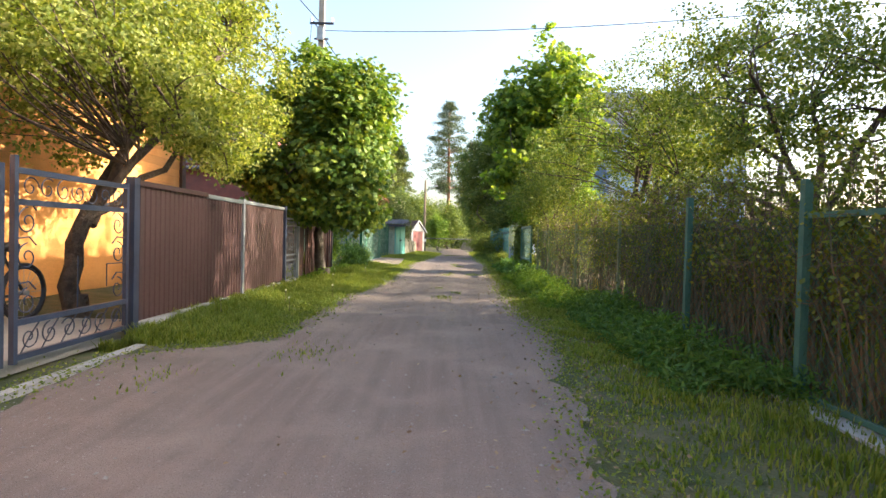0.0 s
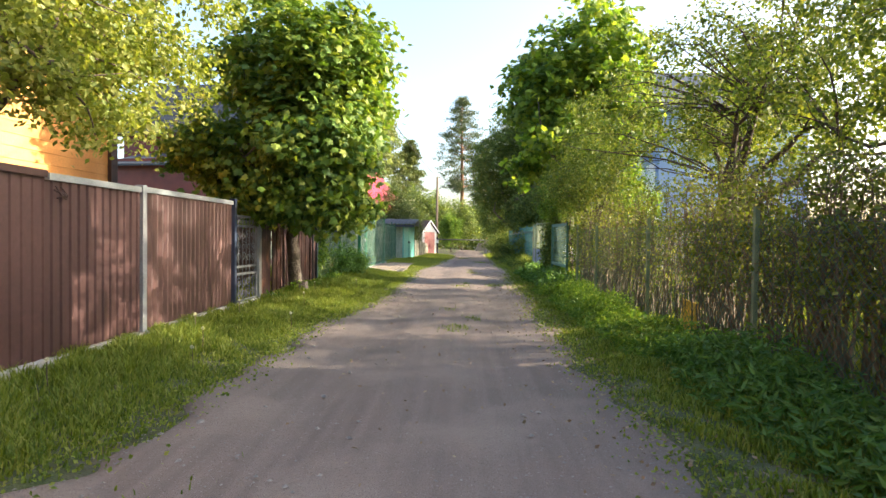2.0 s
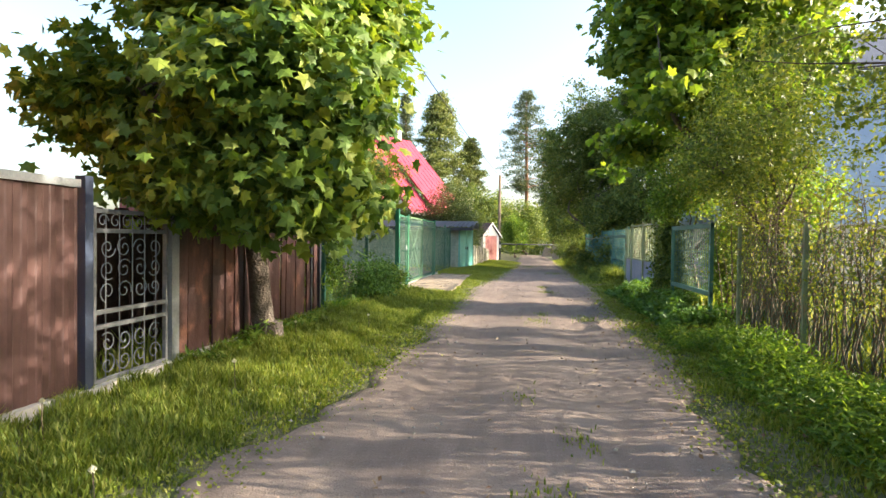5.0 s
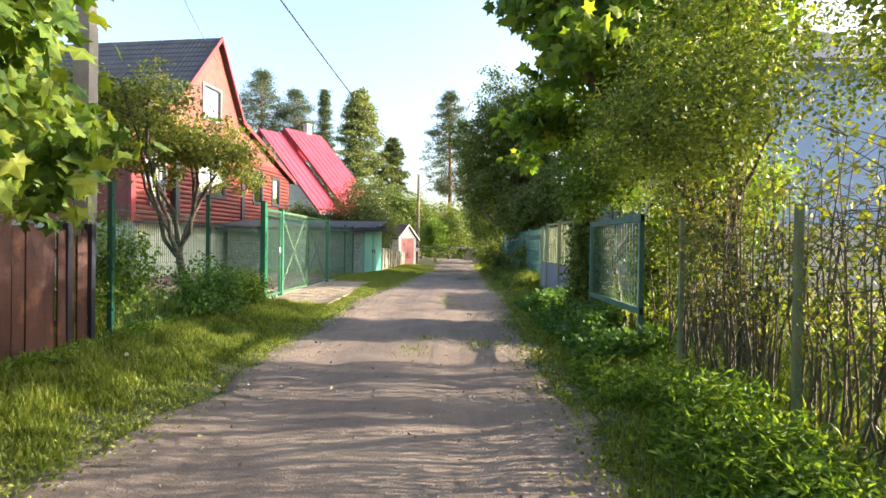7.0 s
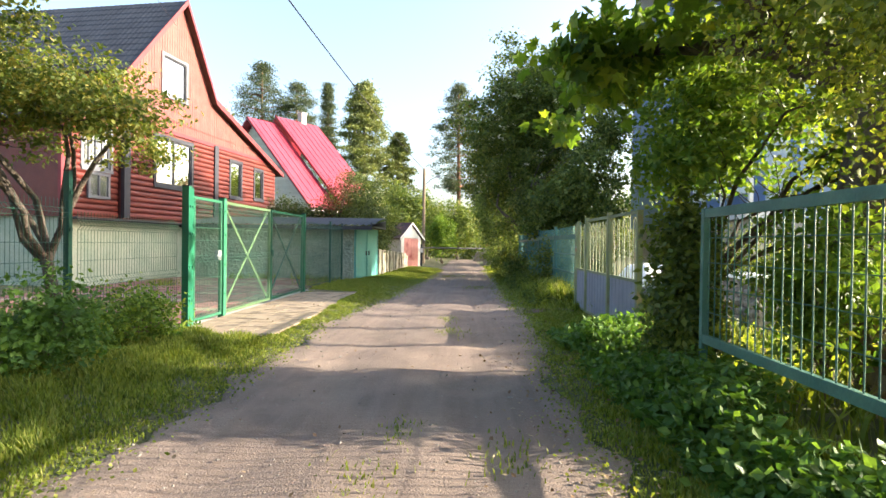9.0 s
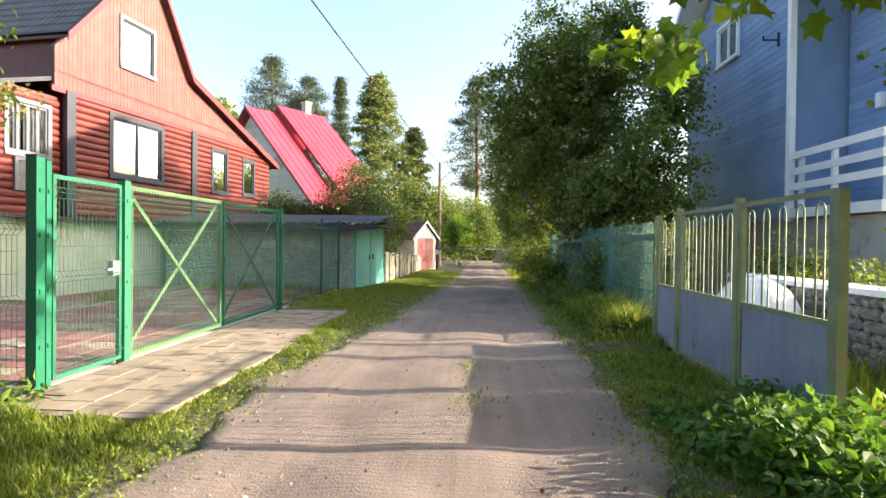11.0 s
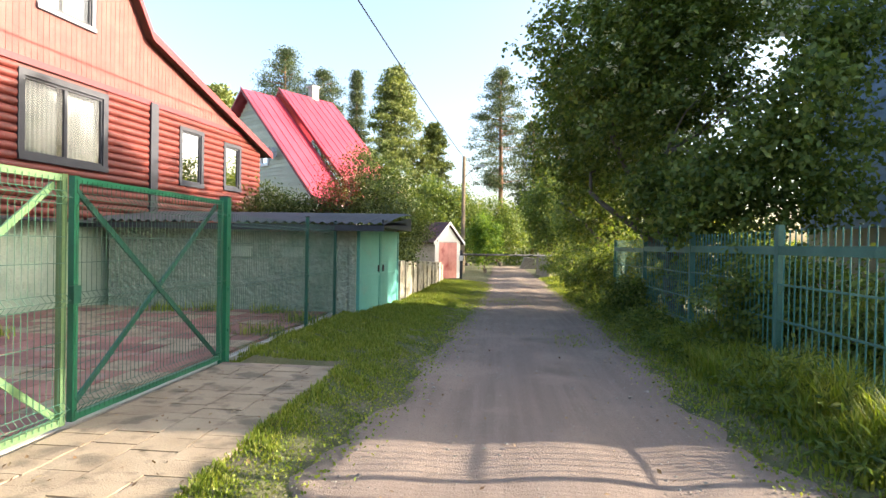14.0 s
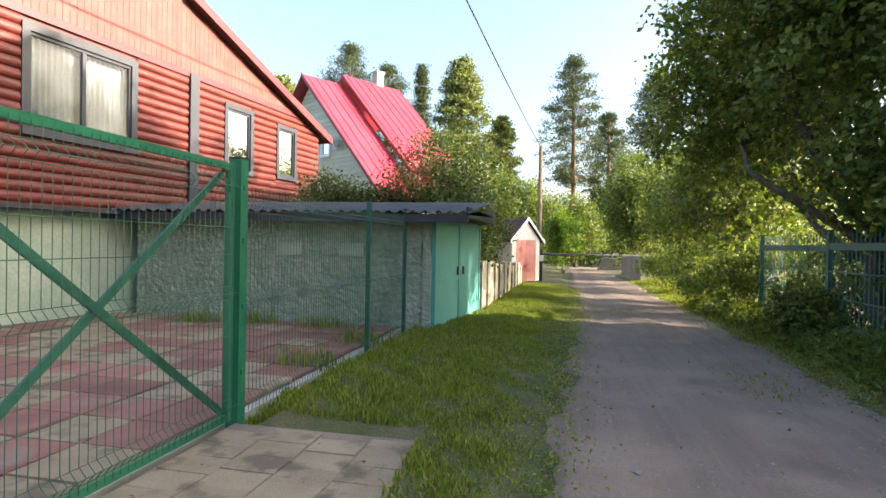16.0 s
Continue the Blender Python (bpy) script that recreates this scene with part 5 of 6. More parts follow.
def hedge_fence():
    X = 2.8
    for y in (1.9, 4.25, 6.2, 8.6, 11.4, 14.3, 16.0):
        p = thing("fence_post", (X, y, 0), "green painted steel post of the hedge fence", "post", "hedge fence posts")
        k = 0.03 if y < 8 else 0.02
        part("post", Shape().box(X - k, X + k, y - k, y + k, -0.1, 1.72 if y < 8 else 1.56).mesh("post", M_RAIL_GREEN if y < 8 else M_OLD_GREEN), p)
    for i, (a, b) in enumerate(((-0.9, 1.9), (1.9, 4.25), (4.25, 6.2), (6.2, 8.6), (8.6, 11.4), (11.4, 14.3), (14.3, 16.0))):
        t = thing("chain_link_fence", (X, a, 0), "green chain-link fence panel overgrown by the hedge", "fence", "chain-link panels")
        for z in (1.45, 0.12) if b < 5 else (0.12,):
            part("rail", Shape().box(X - 0.015, X + 0.015, a + 0.04, b - 0.04, z - 0.02, z + 0.02).mesh("rail", M_RAIL_GREEN), t)
        s = Shape()
        n = int((b - a + 1.35) / 0.09)
        for k in range(n):
            y0 = a - 1.35 + k * 0.09
            for lo, hi, z0, z1 in ((y0, y0 + 1.35, 0.12, 1.45), (y0, y0 + 1.35, 1.45, 0.12)):
                c0, c1 = max(lo, a), min(hi, b)
                if c1 - c0 < 0.05:
                    continue
                f0, f1 = (c0 - lo) / 1.35, (c1 - lo) / 1.35
                s.tube([(X, c0, z0 + (z1 - z0) * f0), (X, c1, z0 + (z1 - z0) * f1)], 0.0022, 4)
        part("wire_mesh", s.mesh("wire_mesh", M_WIRE), t)
    c = Shape()
    c.box(2.62, 2.86, -3, 5.6, -0.1, 0.09)
    c.box(2.64, 2.86, 5.6, 16.5, -0.1, 0.05)
    solo("fence_footing", c.mesh("fence_footing", M_CONC), "mossy concrete footing of the hedge fence", "footing", "structure")


hedge_fence()


def hedge(y0, y1, seed, n_stems, n_leaf, low, label, z_top=1.75):
    t = thing("hedge", (3.15, (y0 + y1) / 2, 0), label, "hedge")
    g = rng(seed)
    s = Shape()
    tips = []
    for i in range(n_stems):
        y, x = g.uniform(y0, y1), g.uniform(2.9, 3.4)
        h = z_top * g.uniform(0.7, 1.12)
        p = [(x, y, 0)]
        for k in range(1, 5):
            p.append((p[-1][0] + g.normal() * 0.05, p[-1][1] + g.normal() * 0.06, h * k / 4))
        s.tube(p, [0.011, 0.010, 0.008, 0.006, 0.003], 4)
        for k in range(2, 5):
            for q in range(3):
                e = (p[k][0] + g.normal() * 0.14, p[k][1] + g.normal() * 0.2, p[k][2] + g.uniform(-0.1, 0.25))
                s.tube([p[k], e], [0.004, 0.002], 4)
                tips.append(e)
            tips.append(p[k])
    part("stem_tangle", s.mesh("stem_tangle", M_STEM), t)
    tips = np.array(tips)
    tips = tips[g.uniform(size=len(tips)) < np.clip((tips[:, 2] - low) / 0.8, 0.12, 1)]
    pick = tips[g.integers(0, len(tips), n_leaf)] + g.normal(size=(n_leaf, 3)) * 0.07
    part("foliage", leaf_mesh("foliage", pick, 0.045, L_HEDGE, LEAF_RHOMB, seed, 0.5), t)


hedge(-1.5, 4.5, 31, 330, 26000, 0.3, "dense clipped hedge of thin stems with fresh leaves")
hedge(4.5, 10.5, 32, 340, 22000, 0.3, "twiggy clipped hedge with sparse yellow-green leaves")
hedge(10.5, 16.9, 33, 190, 9500, 0.2, "sunlit twiggy hedge with yellow-green young leaves")


def frame_panel(y0, y1, bars_h):
    X = 2.75
    t = thing("frame_fence", (X, y0, 0), "green steel frame fence panel with thin vertical bars", "fence", "green frame panels")
    f = Shape()
    for z in (0.58, 1.60):
        f.box(X - 0.02, X + 0.02, y0, y1, z - 0.035, z + 0.035)
    for y in (y0, y1 - 0.05):
        f.box(X - 0.025, X + 0.025, y, y + 0.05, -0.05, 1.64)
    part("panel_frame", f.mesh("panel_frame", M_RAIL_GREEN), t)
    y = y0 + 0.14
    bar = Shape().tube([(X, 0, 0.6), (X, 0, 1.58)], 0.005, 6).mesh("bar", M_RAIL_GREEN)
    while y < y1 - 0.08:
        o = part("bar", bar, t)
        o.location = (0, y, 0)
        y += 0.10
    if bars_h:
        for z in (0.8, 1.0, 1.2, 1.4):
            part("cross_wire", Shape().tube([(X + 0.01, y0, z), (X + 0.01, y1, z)], 0.004, 4).mesh("cross_wire", M_RAIL_GREEN), t)


frame_panel(16.9, 19.05, True)


def bar_gate():
    X = 3.1
    for y, z in ((21.75, 1.80), (23.2, 1.85), (24.72, 1.84), (25.58, 1.76)):
        p = thing("gate_post", (X, y, 0), "worn yellow-green square steel gate post", "post", "bar gate posts")
        part("post", Shape().box(X - 0.035, X + 0.035, y - 0.035, y + 0.035, -0.1, z).mesh("post", M_OLD_GREEN), p)
    for y0, y1, name, lab in ((21.80, 23.15, "bar_gate", "gate leaf with hoop bars over blue-grey sheet"), (23.25, 24.66, "bar_gate", "gate leaf with hoop bars over blue-grey sheet"), (24.78, 25.50, "bar_wicket", "narrow wicket with hoop bars over grey sheet")):
        t = thing(name, (X, y0, 0), lab, "gate", "bar gate leaves")
        f = Shape()
        f.box(X - 0.02, X + 0.02, y0 + 0.04, y1 - 0.04, 1.76, 1.80) if name == "bar_gate" else None
        f.box(X - 0.02, X + 0.02, y0 + 0.04, y1 - 0.04, 0.84, 0.88)
        f.box(X - 0.02, X + 0.02, y0 + 0.04, y1 - 0.04, 0.10, 0.14)
        f.box(X - 0.022, X + 0.022, y0, y0 + 0.04, 0.08, 1.80)
        f.box(X - 0.022, X + 0.022, y1 - 0.04, y1, 0.08, 1.80)
        part("gate_frame", f.mesh("gate_frame", M_OLD_GREEN), t)
        sh = ribbed(X - 0.012, y0 + 0.04, y1 - 0.04, 0.14, 0.85, 0.19, 0.006)
        part("sheet", sh.mesh("sheet", M_GREY_SHEET), t)
        n = max(2, int((y1 - y0 - 0.1) / 0.21))
        for i in range(n):
            c = y0 + 0.05 + (y1 - y0 - 0.1) * (i + 0.5) / n
            pts = [(X, c - 0.05, 0.80), (X, c - 0.05, 1.66)]
            for k in range(1, 6):
                a = math.pi * (1 - k / 6)
                pts.append((X, c + 0.05 * math.cos(a), 1.66 + 0.06 * math.sin(a)))
            pts += [(X, c + 0.05, 1.66), (X, c + 0.05, 0.80)]
            part("hoop_bar", Shape().tube(pts, 0.0075, 6).mesh("hoop_bar", M_OLD_GREEN, True), t)
    lock = thing("padlock", (X, 25.52, 1.0), "small brass padlock and chain on the wicket", "padlock")
    part("body", Shape().box(X - 0.05, X - 0.02, 25.49, 25.55, 1.20, 1.27).mesh("body", M_WOODCUT), lock)
    part("shackle", Shape().tube([(X - 0.035, 25.50, 1.27), (X - 0.035, 25.50, 1.31), (X - 0.035, 25.54, 1.31), (X - 0.035, 25.54, 1.27)], 0.006, 4).mesh("shackle", M_GALV), lock)


bar_gate()


def bar_fence():
    X = 3.2
    ys_ = [25.9, 28.65, 31.45, 34.3, 37.2]
    for y in ys_:
        p = thing("fence_post", (X, y, 0), "bluish-green square steel post of the bar fence", "post", "bar fence posts")
        part("post", Shape().box(X - 0.035, X + 0.035, y - 0.035, y + 0.035, -0.15, 1.80 + float(fall(y))).mesh("post", M_RAIL_GREEN), p)
    bar = Shape().tube([(X, 0, 0.28), (X, 0, 1.74)], 0.0075, 6).mesh("bar", M_BAR)
    for a, b in zip(ys_[:-1], ys_[1:]):
        t = thing("bar_fence", (X, a, 0), "bluish-green steel bar fence panel", "fence", "bar fence panels")
        zf = float(fall(a))
        for z0, z1 in ((1.46, 1.56), (1.12, 1.14), (0.72, 0.74), (0.30, 0.36)):
            part("rail", Shape().box(X - 0.03, X - 0.01, a + 0.05, b - 0.05, z0 + zf, z1 + zf).mesh("rail", M_RAIL_GREEN), t)
        y = a + 0.12
        while y < b - 0.08:
            o = part("bar", bar, t)
            o.location = (0, y, zf)
            y += 0.115
    c = Shape()
    c.box(X - 0.12, X + 0.12, 25.9, 37.4, -0.3, 0.10)
    solo("fence_footing", c.mesh("fence_footing", M_CONC), "low concrete footing of the bar fence", "footing", "structure")


bar_fence()

# ---- paving ----
mu, mv = np.meshgrid(np.linspace(-1, 1, 24), np.linspace(-1, 1, 24))
mz = 0.075 * np.clip(1 - mu ** 2 - mv ** 2, -0.1, 1) + 0.008 * np.sin(mu * 9 + mv * 4) * np.cos(mv * 11) + 0.02
mi = (np.arange(23)[:, None] * 24 + np.arange(23)[None]).reshape(-1)
solo("earth_mound", fast_mesh("earth_mound", np.stack([2.65 + 0.55 * mu, 25.2 + 0.6 * mv, mz], -1).reshape(-1, 3), np.stack([mi, mi + 1, mi + 25, mi + 24], 1), pbr("bare_brown_earth", (0.10, 0.062, 0.042), (0.16, 0.10, 0.07), 0.15, 0.95, 0.8), True), "low heap of bare brown earth before the wicket", "earth", "structure")
g = rng(41)
pv = [Shape().box(-0.180 + e, 0.180 - e, -0.118, 0.118 - e, -0.03, 0.02).mesh("paver", M_PAVE) for e in (0.001, 0.004)]
apron = thing("pavement_apron", (-2.5, 25.7, 0), "worn concrete slab apron before the green gate", "paving", kind="structure")
part("bed", Shape().box(-3.27, -1.80, 21.85, 28.5, -0.1, 0.036).mesh("bed", M_ROAD), apron)
for i in range(4):
    for j in range(27):
        o = part("paver", pv[int(g.integers(0, 2))], apron)
        o.location = (-3.07 + i * 0.366 + g.normal() * 0.004, 21.98 + j * 0.2405 + g.normal() * 0.003 + (0.10 if i % 2 else 0), 0.024 + g.normal() * 0.002)
        o.rotation_euler = (g.normal() * 0.006, g.normal() * 0.006, g.normal() * 0.012)
yard = thing("courtyard_paving", (-6, 28, 0), "red and grey concrete pavers of the courtyard", "paving", kind="structure")
part("bed", Shape().box(-9.2, -3.4, 22.7, 33.6, -0.15, 0.0).mesh("bed", M_CONC), yard)
pr = Shape().box(-0.245, 0.245, -0.245, 0.245, 0, 0.04).mesh("paver", M_PAVE_RED)
pg = Shape().box(-0.245, 0.245, -0.245, 0.245, 0, 0.04).mesh("paver", M_PAVE)
for i in range(11):
    for j in range(21):
        o = part("paver", pg if g.uniform() < 0.33 else pr, yard)
        o.location = (-8.95 + i * 0.52, 23.0 + j * 0.51, 0.005 + g.normal() * 0.003)
        o.rotation_euler = (0, 0, g.normal() * 0.01)

# ---- trees and shrubs ----
tree("apple_tree", (-4.65, 7.26, 0.05), (-4.5, 7.3, 1.55), 0.13, [(-4.7, 7.6, 3.7, 2.3, 2.4, 1.7), (-3.9, 9.7, 3.5, 1.4, 2.1, 1.5), (-4.6, 5.2, 3.6, 1.5, 1.6, 1.4), (-3.6, 8.6, 2.6, 0.7, 1.6, 0.6), (-4.2, 9.8, 5.0, 1.5, 2.0, 1.0)], 1250, 62, 0.115, 0.066, L_APPLE, M_BARK, "old apple tree with a broad pale green crown", "tree", 51, limbs=6, twigs=150)
tree("maple", (-3.05, 14.6, 0.02), (-3.05, 14.5, 1.9), 0.15, [(-2.9, 14.4, 4.3, 1.9, 1.9, 1.8), (-1.95, 13.9, 4.0, 0.95, 1.2, 1.5), (-4.3, 14.0, 2.8, 1.2, 1.3, 0.9), (-2.4, 13.2, 2.7, 1.2, 0.9, 1.1), (-2.1, 13.7, 2.0, 0.75, 0.9, 0.8), (-2.5, 13.1, 1.8, 1.2, 0.7, 0.6), (-3.3, 13.6, 2.0, 1.2, 0.9, 0.6), (-2.0, 13.7, 3.1, 0.75, 0.9, 1.0), (-3.6, 15.0, 2.4, 1.2, 1.2, 1.0)], 1900, 27, 0.17, 0.122, L_MAPLE, M_BARK_G, "young maple with dense broad green leaves", "tree", 52, shape=LEAF_MAPLE, limbs=10, twigs=90, lift=0.7, droop=1.5, flat=0.5, outw=1.0)
L_PLUM = leaf_mat("plum_leaves", [(0.055, 0.09, 0.02), (0.10, 0.145, 0.03), (0.17, 0.205, 0.045), (0.27, 0.235, 0.07)])
tree("plum_tree", (-4.4, 21.5, 0.05), (-4.55, 21.4, 1.15), 0.09, [(-4.5, 21.2, 3.1, 1.6, 1.6, 0.8), (-3.4, 20.9, 2.9, 0.9, 1.0, 0.55), (-5.8, 20.8, 3.1, 1.2, 1.3, 0.9), (-4.8, 20.0, 3.7, 1.4, 1.2, 0.6), (-3.5, 21.9, 2.5, 0.7, 0.7, 0.3)], 720, 34, 0.10, 0.062, L_PLUM, M_BARK_G, "small garden tree with a spreading olive green crown", "tree", 53, limbs=7, twigs=110, flat=0.4)
# Lighter copy of L_MAPLE: sunlight through the overhanging crown is put into its colours
L_MAPLE_B = leaf_mat("backlit_maple_leaves", [(0.06, 0.12, 0.02), (0.10, 0.18, 0.026), (0.16, 0.24, 0.034), (0.24, 0.30, 0.042)], 0.52)
tree("large_maple", (4.4, 19.2, 0), (4.3, 19.0, 3.2), 0.22, [(4.0, 19.2, 5.6, 2.2, 2.6, 2.7), (2.4, 18.8, 5.4, 1.3, 1.7, 1.7), (2.8, 18.4, 4.0, 1.4, 1.6, 0.8), (2.6, 21, 3.5, 1.1, 1.4, 0.6), (2.25, 22.9, 3.15, 0.3, 0.3, 0.25), (4.7, 22.0, 3.9, 1.5, 1.5, 1.1)], 760, 20, 0.17, 0.165, L_MAPLE_B, M_BARK_G, "tall maple leaning its leafy crown over the lane", "tree", 54, shape=LEAF_MAPLE, limbs=10, twigs=60, lift=0.7, droop=1.4, flat=0.5, outw=1.0)
tree("pear_tree", (4.3, 12.3, 0), (4.2, 12.3, 1.5), 0.12, [(4.2, 12.5, 3.7, 1.9, 2.3, 1.3), (2.9, 13.6, 3.1, 1.3, 1.7, 1.1), (4.6, 10.6, 3.4, 1.5, 1.5, 0.9), (5.6, 12, 3.2, 1.3, 2.4, 1.4), (4.7, 11.2, 4.6, 1.7, 2.6, 0.9)], 520, 46, 0.105, 0.062, L_APPLE_D, M_BARK, "gnarled fruit tree with dark limbs and young leaves", "tree", 55, limbs=7, twigs=130, shell=0.35)
tree("pear_tree", (5.0, 7.2, 0), (4.9, 7.3, 1.6), 0.11, [(4.9, 7.2, 3.2, 1.7, 2.1, 1.3), (4.3, 9.2, 2.9, 1.1, 1.4, 0.9), (5.4, 4.5, 3.2, 1.5, 2, 1.4), (5.3, 9.4, 4.4, 1.8, 2.0, 1.1)], 560, 48, 0.11, 0.062, L_APPLE_D, M_BARK, "sparse fruit tree with dark twigs behind the hedge", "tree", 56, limbs=7, twigs=130, shell=0.35)
tree("elder_bush", (3.6, 16.4, 0), (3.5, 16.4, 1.2), 0.07, [(3.4, 16.5, 3.0, 1.3, 1.4, 1.4), (2.7, 16.0, 2.4, 1.0, 1.0, 0.7), (3.2, 17.8, 2.6, 1.0, 0.9, 0.9), (3.2, 16.6, 1.3, 0.4, 0.5, 0.9)], 620, 42, 0.12, 0.046, L_APPLE_D, M_BARK, "leafy yellow-green bush rising over the hedge", "shrub", 57, limbs=10, twigs=40)
tree("climber", (2.95, 19.9, 0), (2.95, 19.9, 0.6), 0.04, [(2.95, 19.85, 1.1, 0.26, 0.42, 1.0), (2.9, 19.7, 0.5, 0.3, 0.45, 0.45)], 230, 46, 0.11, 0.07, L_ROWAN, M_BARK, "dark leafy climber covering the fence", "shrub", 58, limbs=8, twigs=20)
# Sunlit top over the climber as its own bush, light put into brighter leaves
tree("hazel_bush", (3.5, 20.4, 0), (3.45, 20.4, 1.2), 0.05, [(3.3, 20.2, 2.7, 0.85, 0.9, 0.75), (2.9, 19.9, 2.2, 0.5, 0.6, 0.5), (3.9, 21.2, 2.6, 0.8, 0.8, 0.8), (4.8, 19.6, 2.2, 1.2, 1.3, 1.2)], 480, 40, 0.12, 0.075, L_BUSH, M_BARK, "bright leafy bush rising over the frame fence", "shrub", 66, limbs=9, twigs=40)
for i, (x, y, h, r) in enumerate(((7.0, 16.4, 1.7, 1.2), (6.8, 13.6, 1.5, 1.2), (7.2, 10.2, 1.7, 1.3), (7.0, 6.2, 2.6, 1.3), (7.0, 2.4, 2.8, 1.4))):
    tree("garden_tree", (x, y, 0), (x, y, 0.5), 0.07, [(x, y, h * 0.62, r, r * 1.5, h * 0.5)], 330, 40, 0.13, 0.075, L_APPLE_D, M_BARK, "bushy green tree deeper in the garden", "tree", 170 + i, limbs=9, twigs=40)
tree("rowan", (3.8, 33.6, -0.05), (3.7, 33.7, 1.5), 0.16, [(3.1, 33.6, 5.5, 2.6, 2.6, 2.9), (2.9, 36.8, 4.6, 2.4, 2.8, 3.2), (4.6, 31.0, 3.0, 1.4, 1.5, 1.8), (3.6, 33, 2.6, 1.5, 2.2, 1.2), (4.4, 34.5, 7.2, 1.9, 2, 1.6), (3.4, 31.6, 2.4, 0.9, 1.2, 1.1), (5.2, 31.2, 4.8, 0.9, 1.2, 1.2)], 2850, 36, 0.15, 0.105, L_ROWAN, M_BARK_G, "big dense rowan with white blossom clusters", "tree", 59, limbs=7, twigs=70)
tree("rowan", (4.6, 41, -0.1), (4.5, 41, 1.4), 0.14, [(4.2, 41, 3.6, 1.9, 2.6, 2.6), (4.0, 44, 3.0, 1.7, 2.2, 2.2)], 700, 36, 0.26, 0.13, L_ROWAN, M_BARK_G, "dark green tree beyond the bar fence", "tree", 60, limbs=8, twigs=20)
tree("alder", (5.0, 49, -0.2), (5, 49, 1.4), 0.14, [(4.6, 49, 3.2, 1.9, 3.0, 2.6), (5.2, 54, 4, 2.6, 3, 3.4)], 700, 36, 0.3, 0.15, L_ROWAN, M_BARK_G, "dark green tree at the lane's end", "tree", 61, limbs=8, twigs=20)
tree("young_lime", (-0.6, 57.5, -0.3), (-0.6, 57.5, 0.8), 0.06, [(-0.6, 57.5, 2.0, 1.25, 1.3, 1.9)], 300, 40, 0.18, 0.12, L_BUSH, M_BARK_G, "bright green young tree beside the pole", "tree", 62, limbs=8, twigs=15)
L_LILAC = leaf_mat("lilac_leaves", [(0.03, 0.055, 0.018), (0.055, 0.09, 0.025), (0.09, 0.125, 0.035), (0.14, 0.17, 0.05)], 0.3)
tree("lilac", (-3.9, 40.0, -0.1), (-3.9, 40, 1.0), 0.07, [(-3.9, 40.2, 3.2, 1.6, 2.2, 1.6), (-3.2, 38.4, 2.2, 0.8, 1.2, 1.1), (-3.4, 43, 2.4, 1.2, 2.0, 1.3), (-2.75, 38.2, 1.35, 0.35, 1.6, 0.4)], 760, 40, 0.17, 0.085, L_LILAC, M_BARK, "round dark shrub with white blossom behind the garage", "shrub", 63, limbs=8, twigs=25)
tree("lilac", (-6.6, 38.6, 0), (-6.5, 38.6, 1.4), 0.06, [(-6.6, 38.4, 2.4, 1.6, 0.9, 0.9), (-5.0, 38.6, 2.4, 1.1, 0.8, 0.9)], 420, 38, 0.15, 0.08, L_LILAC, M_BARK, "dark shrub with white blossom behind the garage", "shrub", 64, limbs=8, twigs=25)
tree("plum_shrub", (-4.6, 38.0, 0), (-4.7, 38.0, 1.6), 0.04, [(-4.7, 38.0, 3.2, 0.8, 0.7, 1.0)], 60, 22, 0.16, 0.06, leaf_mat("purple_leaves", [(0.10, 0.025, 0.03), (0.17, 0.05, 0.04), (0.12, 0.10, 0.03)]), M_BARK, "thin purple-leaved shrub behind the garage", "shrub", 65, limbs=8, twigs=20)


def bush(name, c, r, n, per, size, leaf, label, seed, base_z=0.0):
    tree(name, (c[0], c[1], base_z), (c[0], c[1], base_z + c[2] * 0.35), 0.02, [(c[0], c[1], c[2], *r)], n, per, 0.10, size, leaf, M_STEM, label, "shrub", seed, limbs=10, twigs=24)


tree("cherry_tree", (6.1, 15.4, 0), (6.1, 15.5, 1.7), 0.1, [(5.9, 14.6, 3.5, 1.3, 1.9, 0.9), (6.2, 17.4, 3.6, 1.2, 1.5, 1.0), (6.4, 16.0, 5.0, 1.2, 1.7, 0.7)], 330, 46, 0.12, 0.06, L_APPLE_D, M_BARK, "leafy cherry tree in the garden", "tree", 67, limbs=10, twigs=80)
bush("bright_bush", (-3.75, 17.9, 0.9), (0.65, 0.75, 0.85), 150, 34, 0.055, L_BUSH, "rounded bright green bush at the fence's end", 71)
bush("dark_bush", (-3.1, 19.4, 0.5), (0.55, 0.95, 0.5), 130, 34, 0.06, L_HERB, "low dark green bush before the mesh fence", 72)
bush("dark_bush", (-3.1, 20.9, 0.42), (0.5, 0.7, 0.42), 100, 30, 0.055, L_BUSH, "low leafy green bush before the mesh fence", 73)
for i, (x, y, z, r) in enumerate(((3.0, 38, 0.8, 0.9), (3.1, 41, 0.9, 1.0), (3.2, 44.5, 0.8, 1.0), (3.0, 34.5, 0.5, 0.7), (3.4, 29.6, 0.8, 0.7), (4.0, 28.6, 0.8, 0.8), (4.2, 30.6, 1.0, 0.9), (4.1, 32.6, 1.0, 1.0), (4.0, 35.0, 1.0, 1.0), (3.9, 37.5, 1.1, 1.1), (2.7, 39.5, 0.7, 0.8), (2.8, 46, 0.8, 1.0))):
    bush("wayside_bush", (x, y, z), (r, r * 1.3, z), 130, 28, 0.08, L_ROWAN, "dark green bush under the bar fence", 80 + i, -0.1)
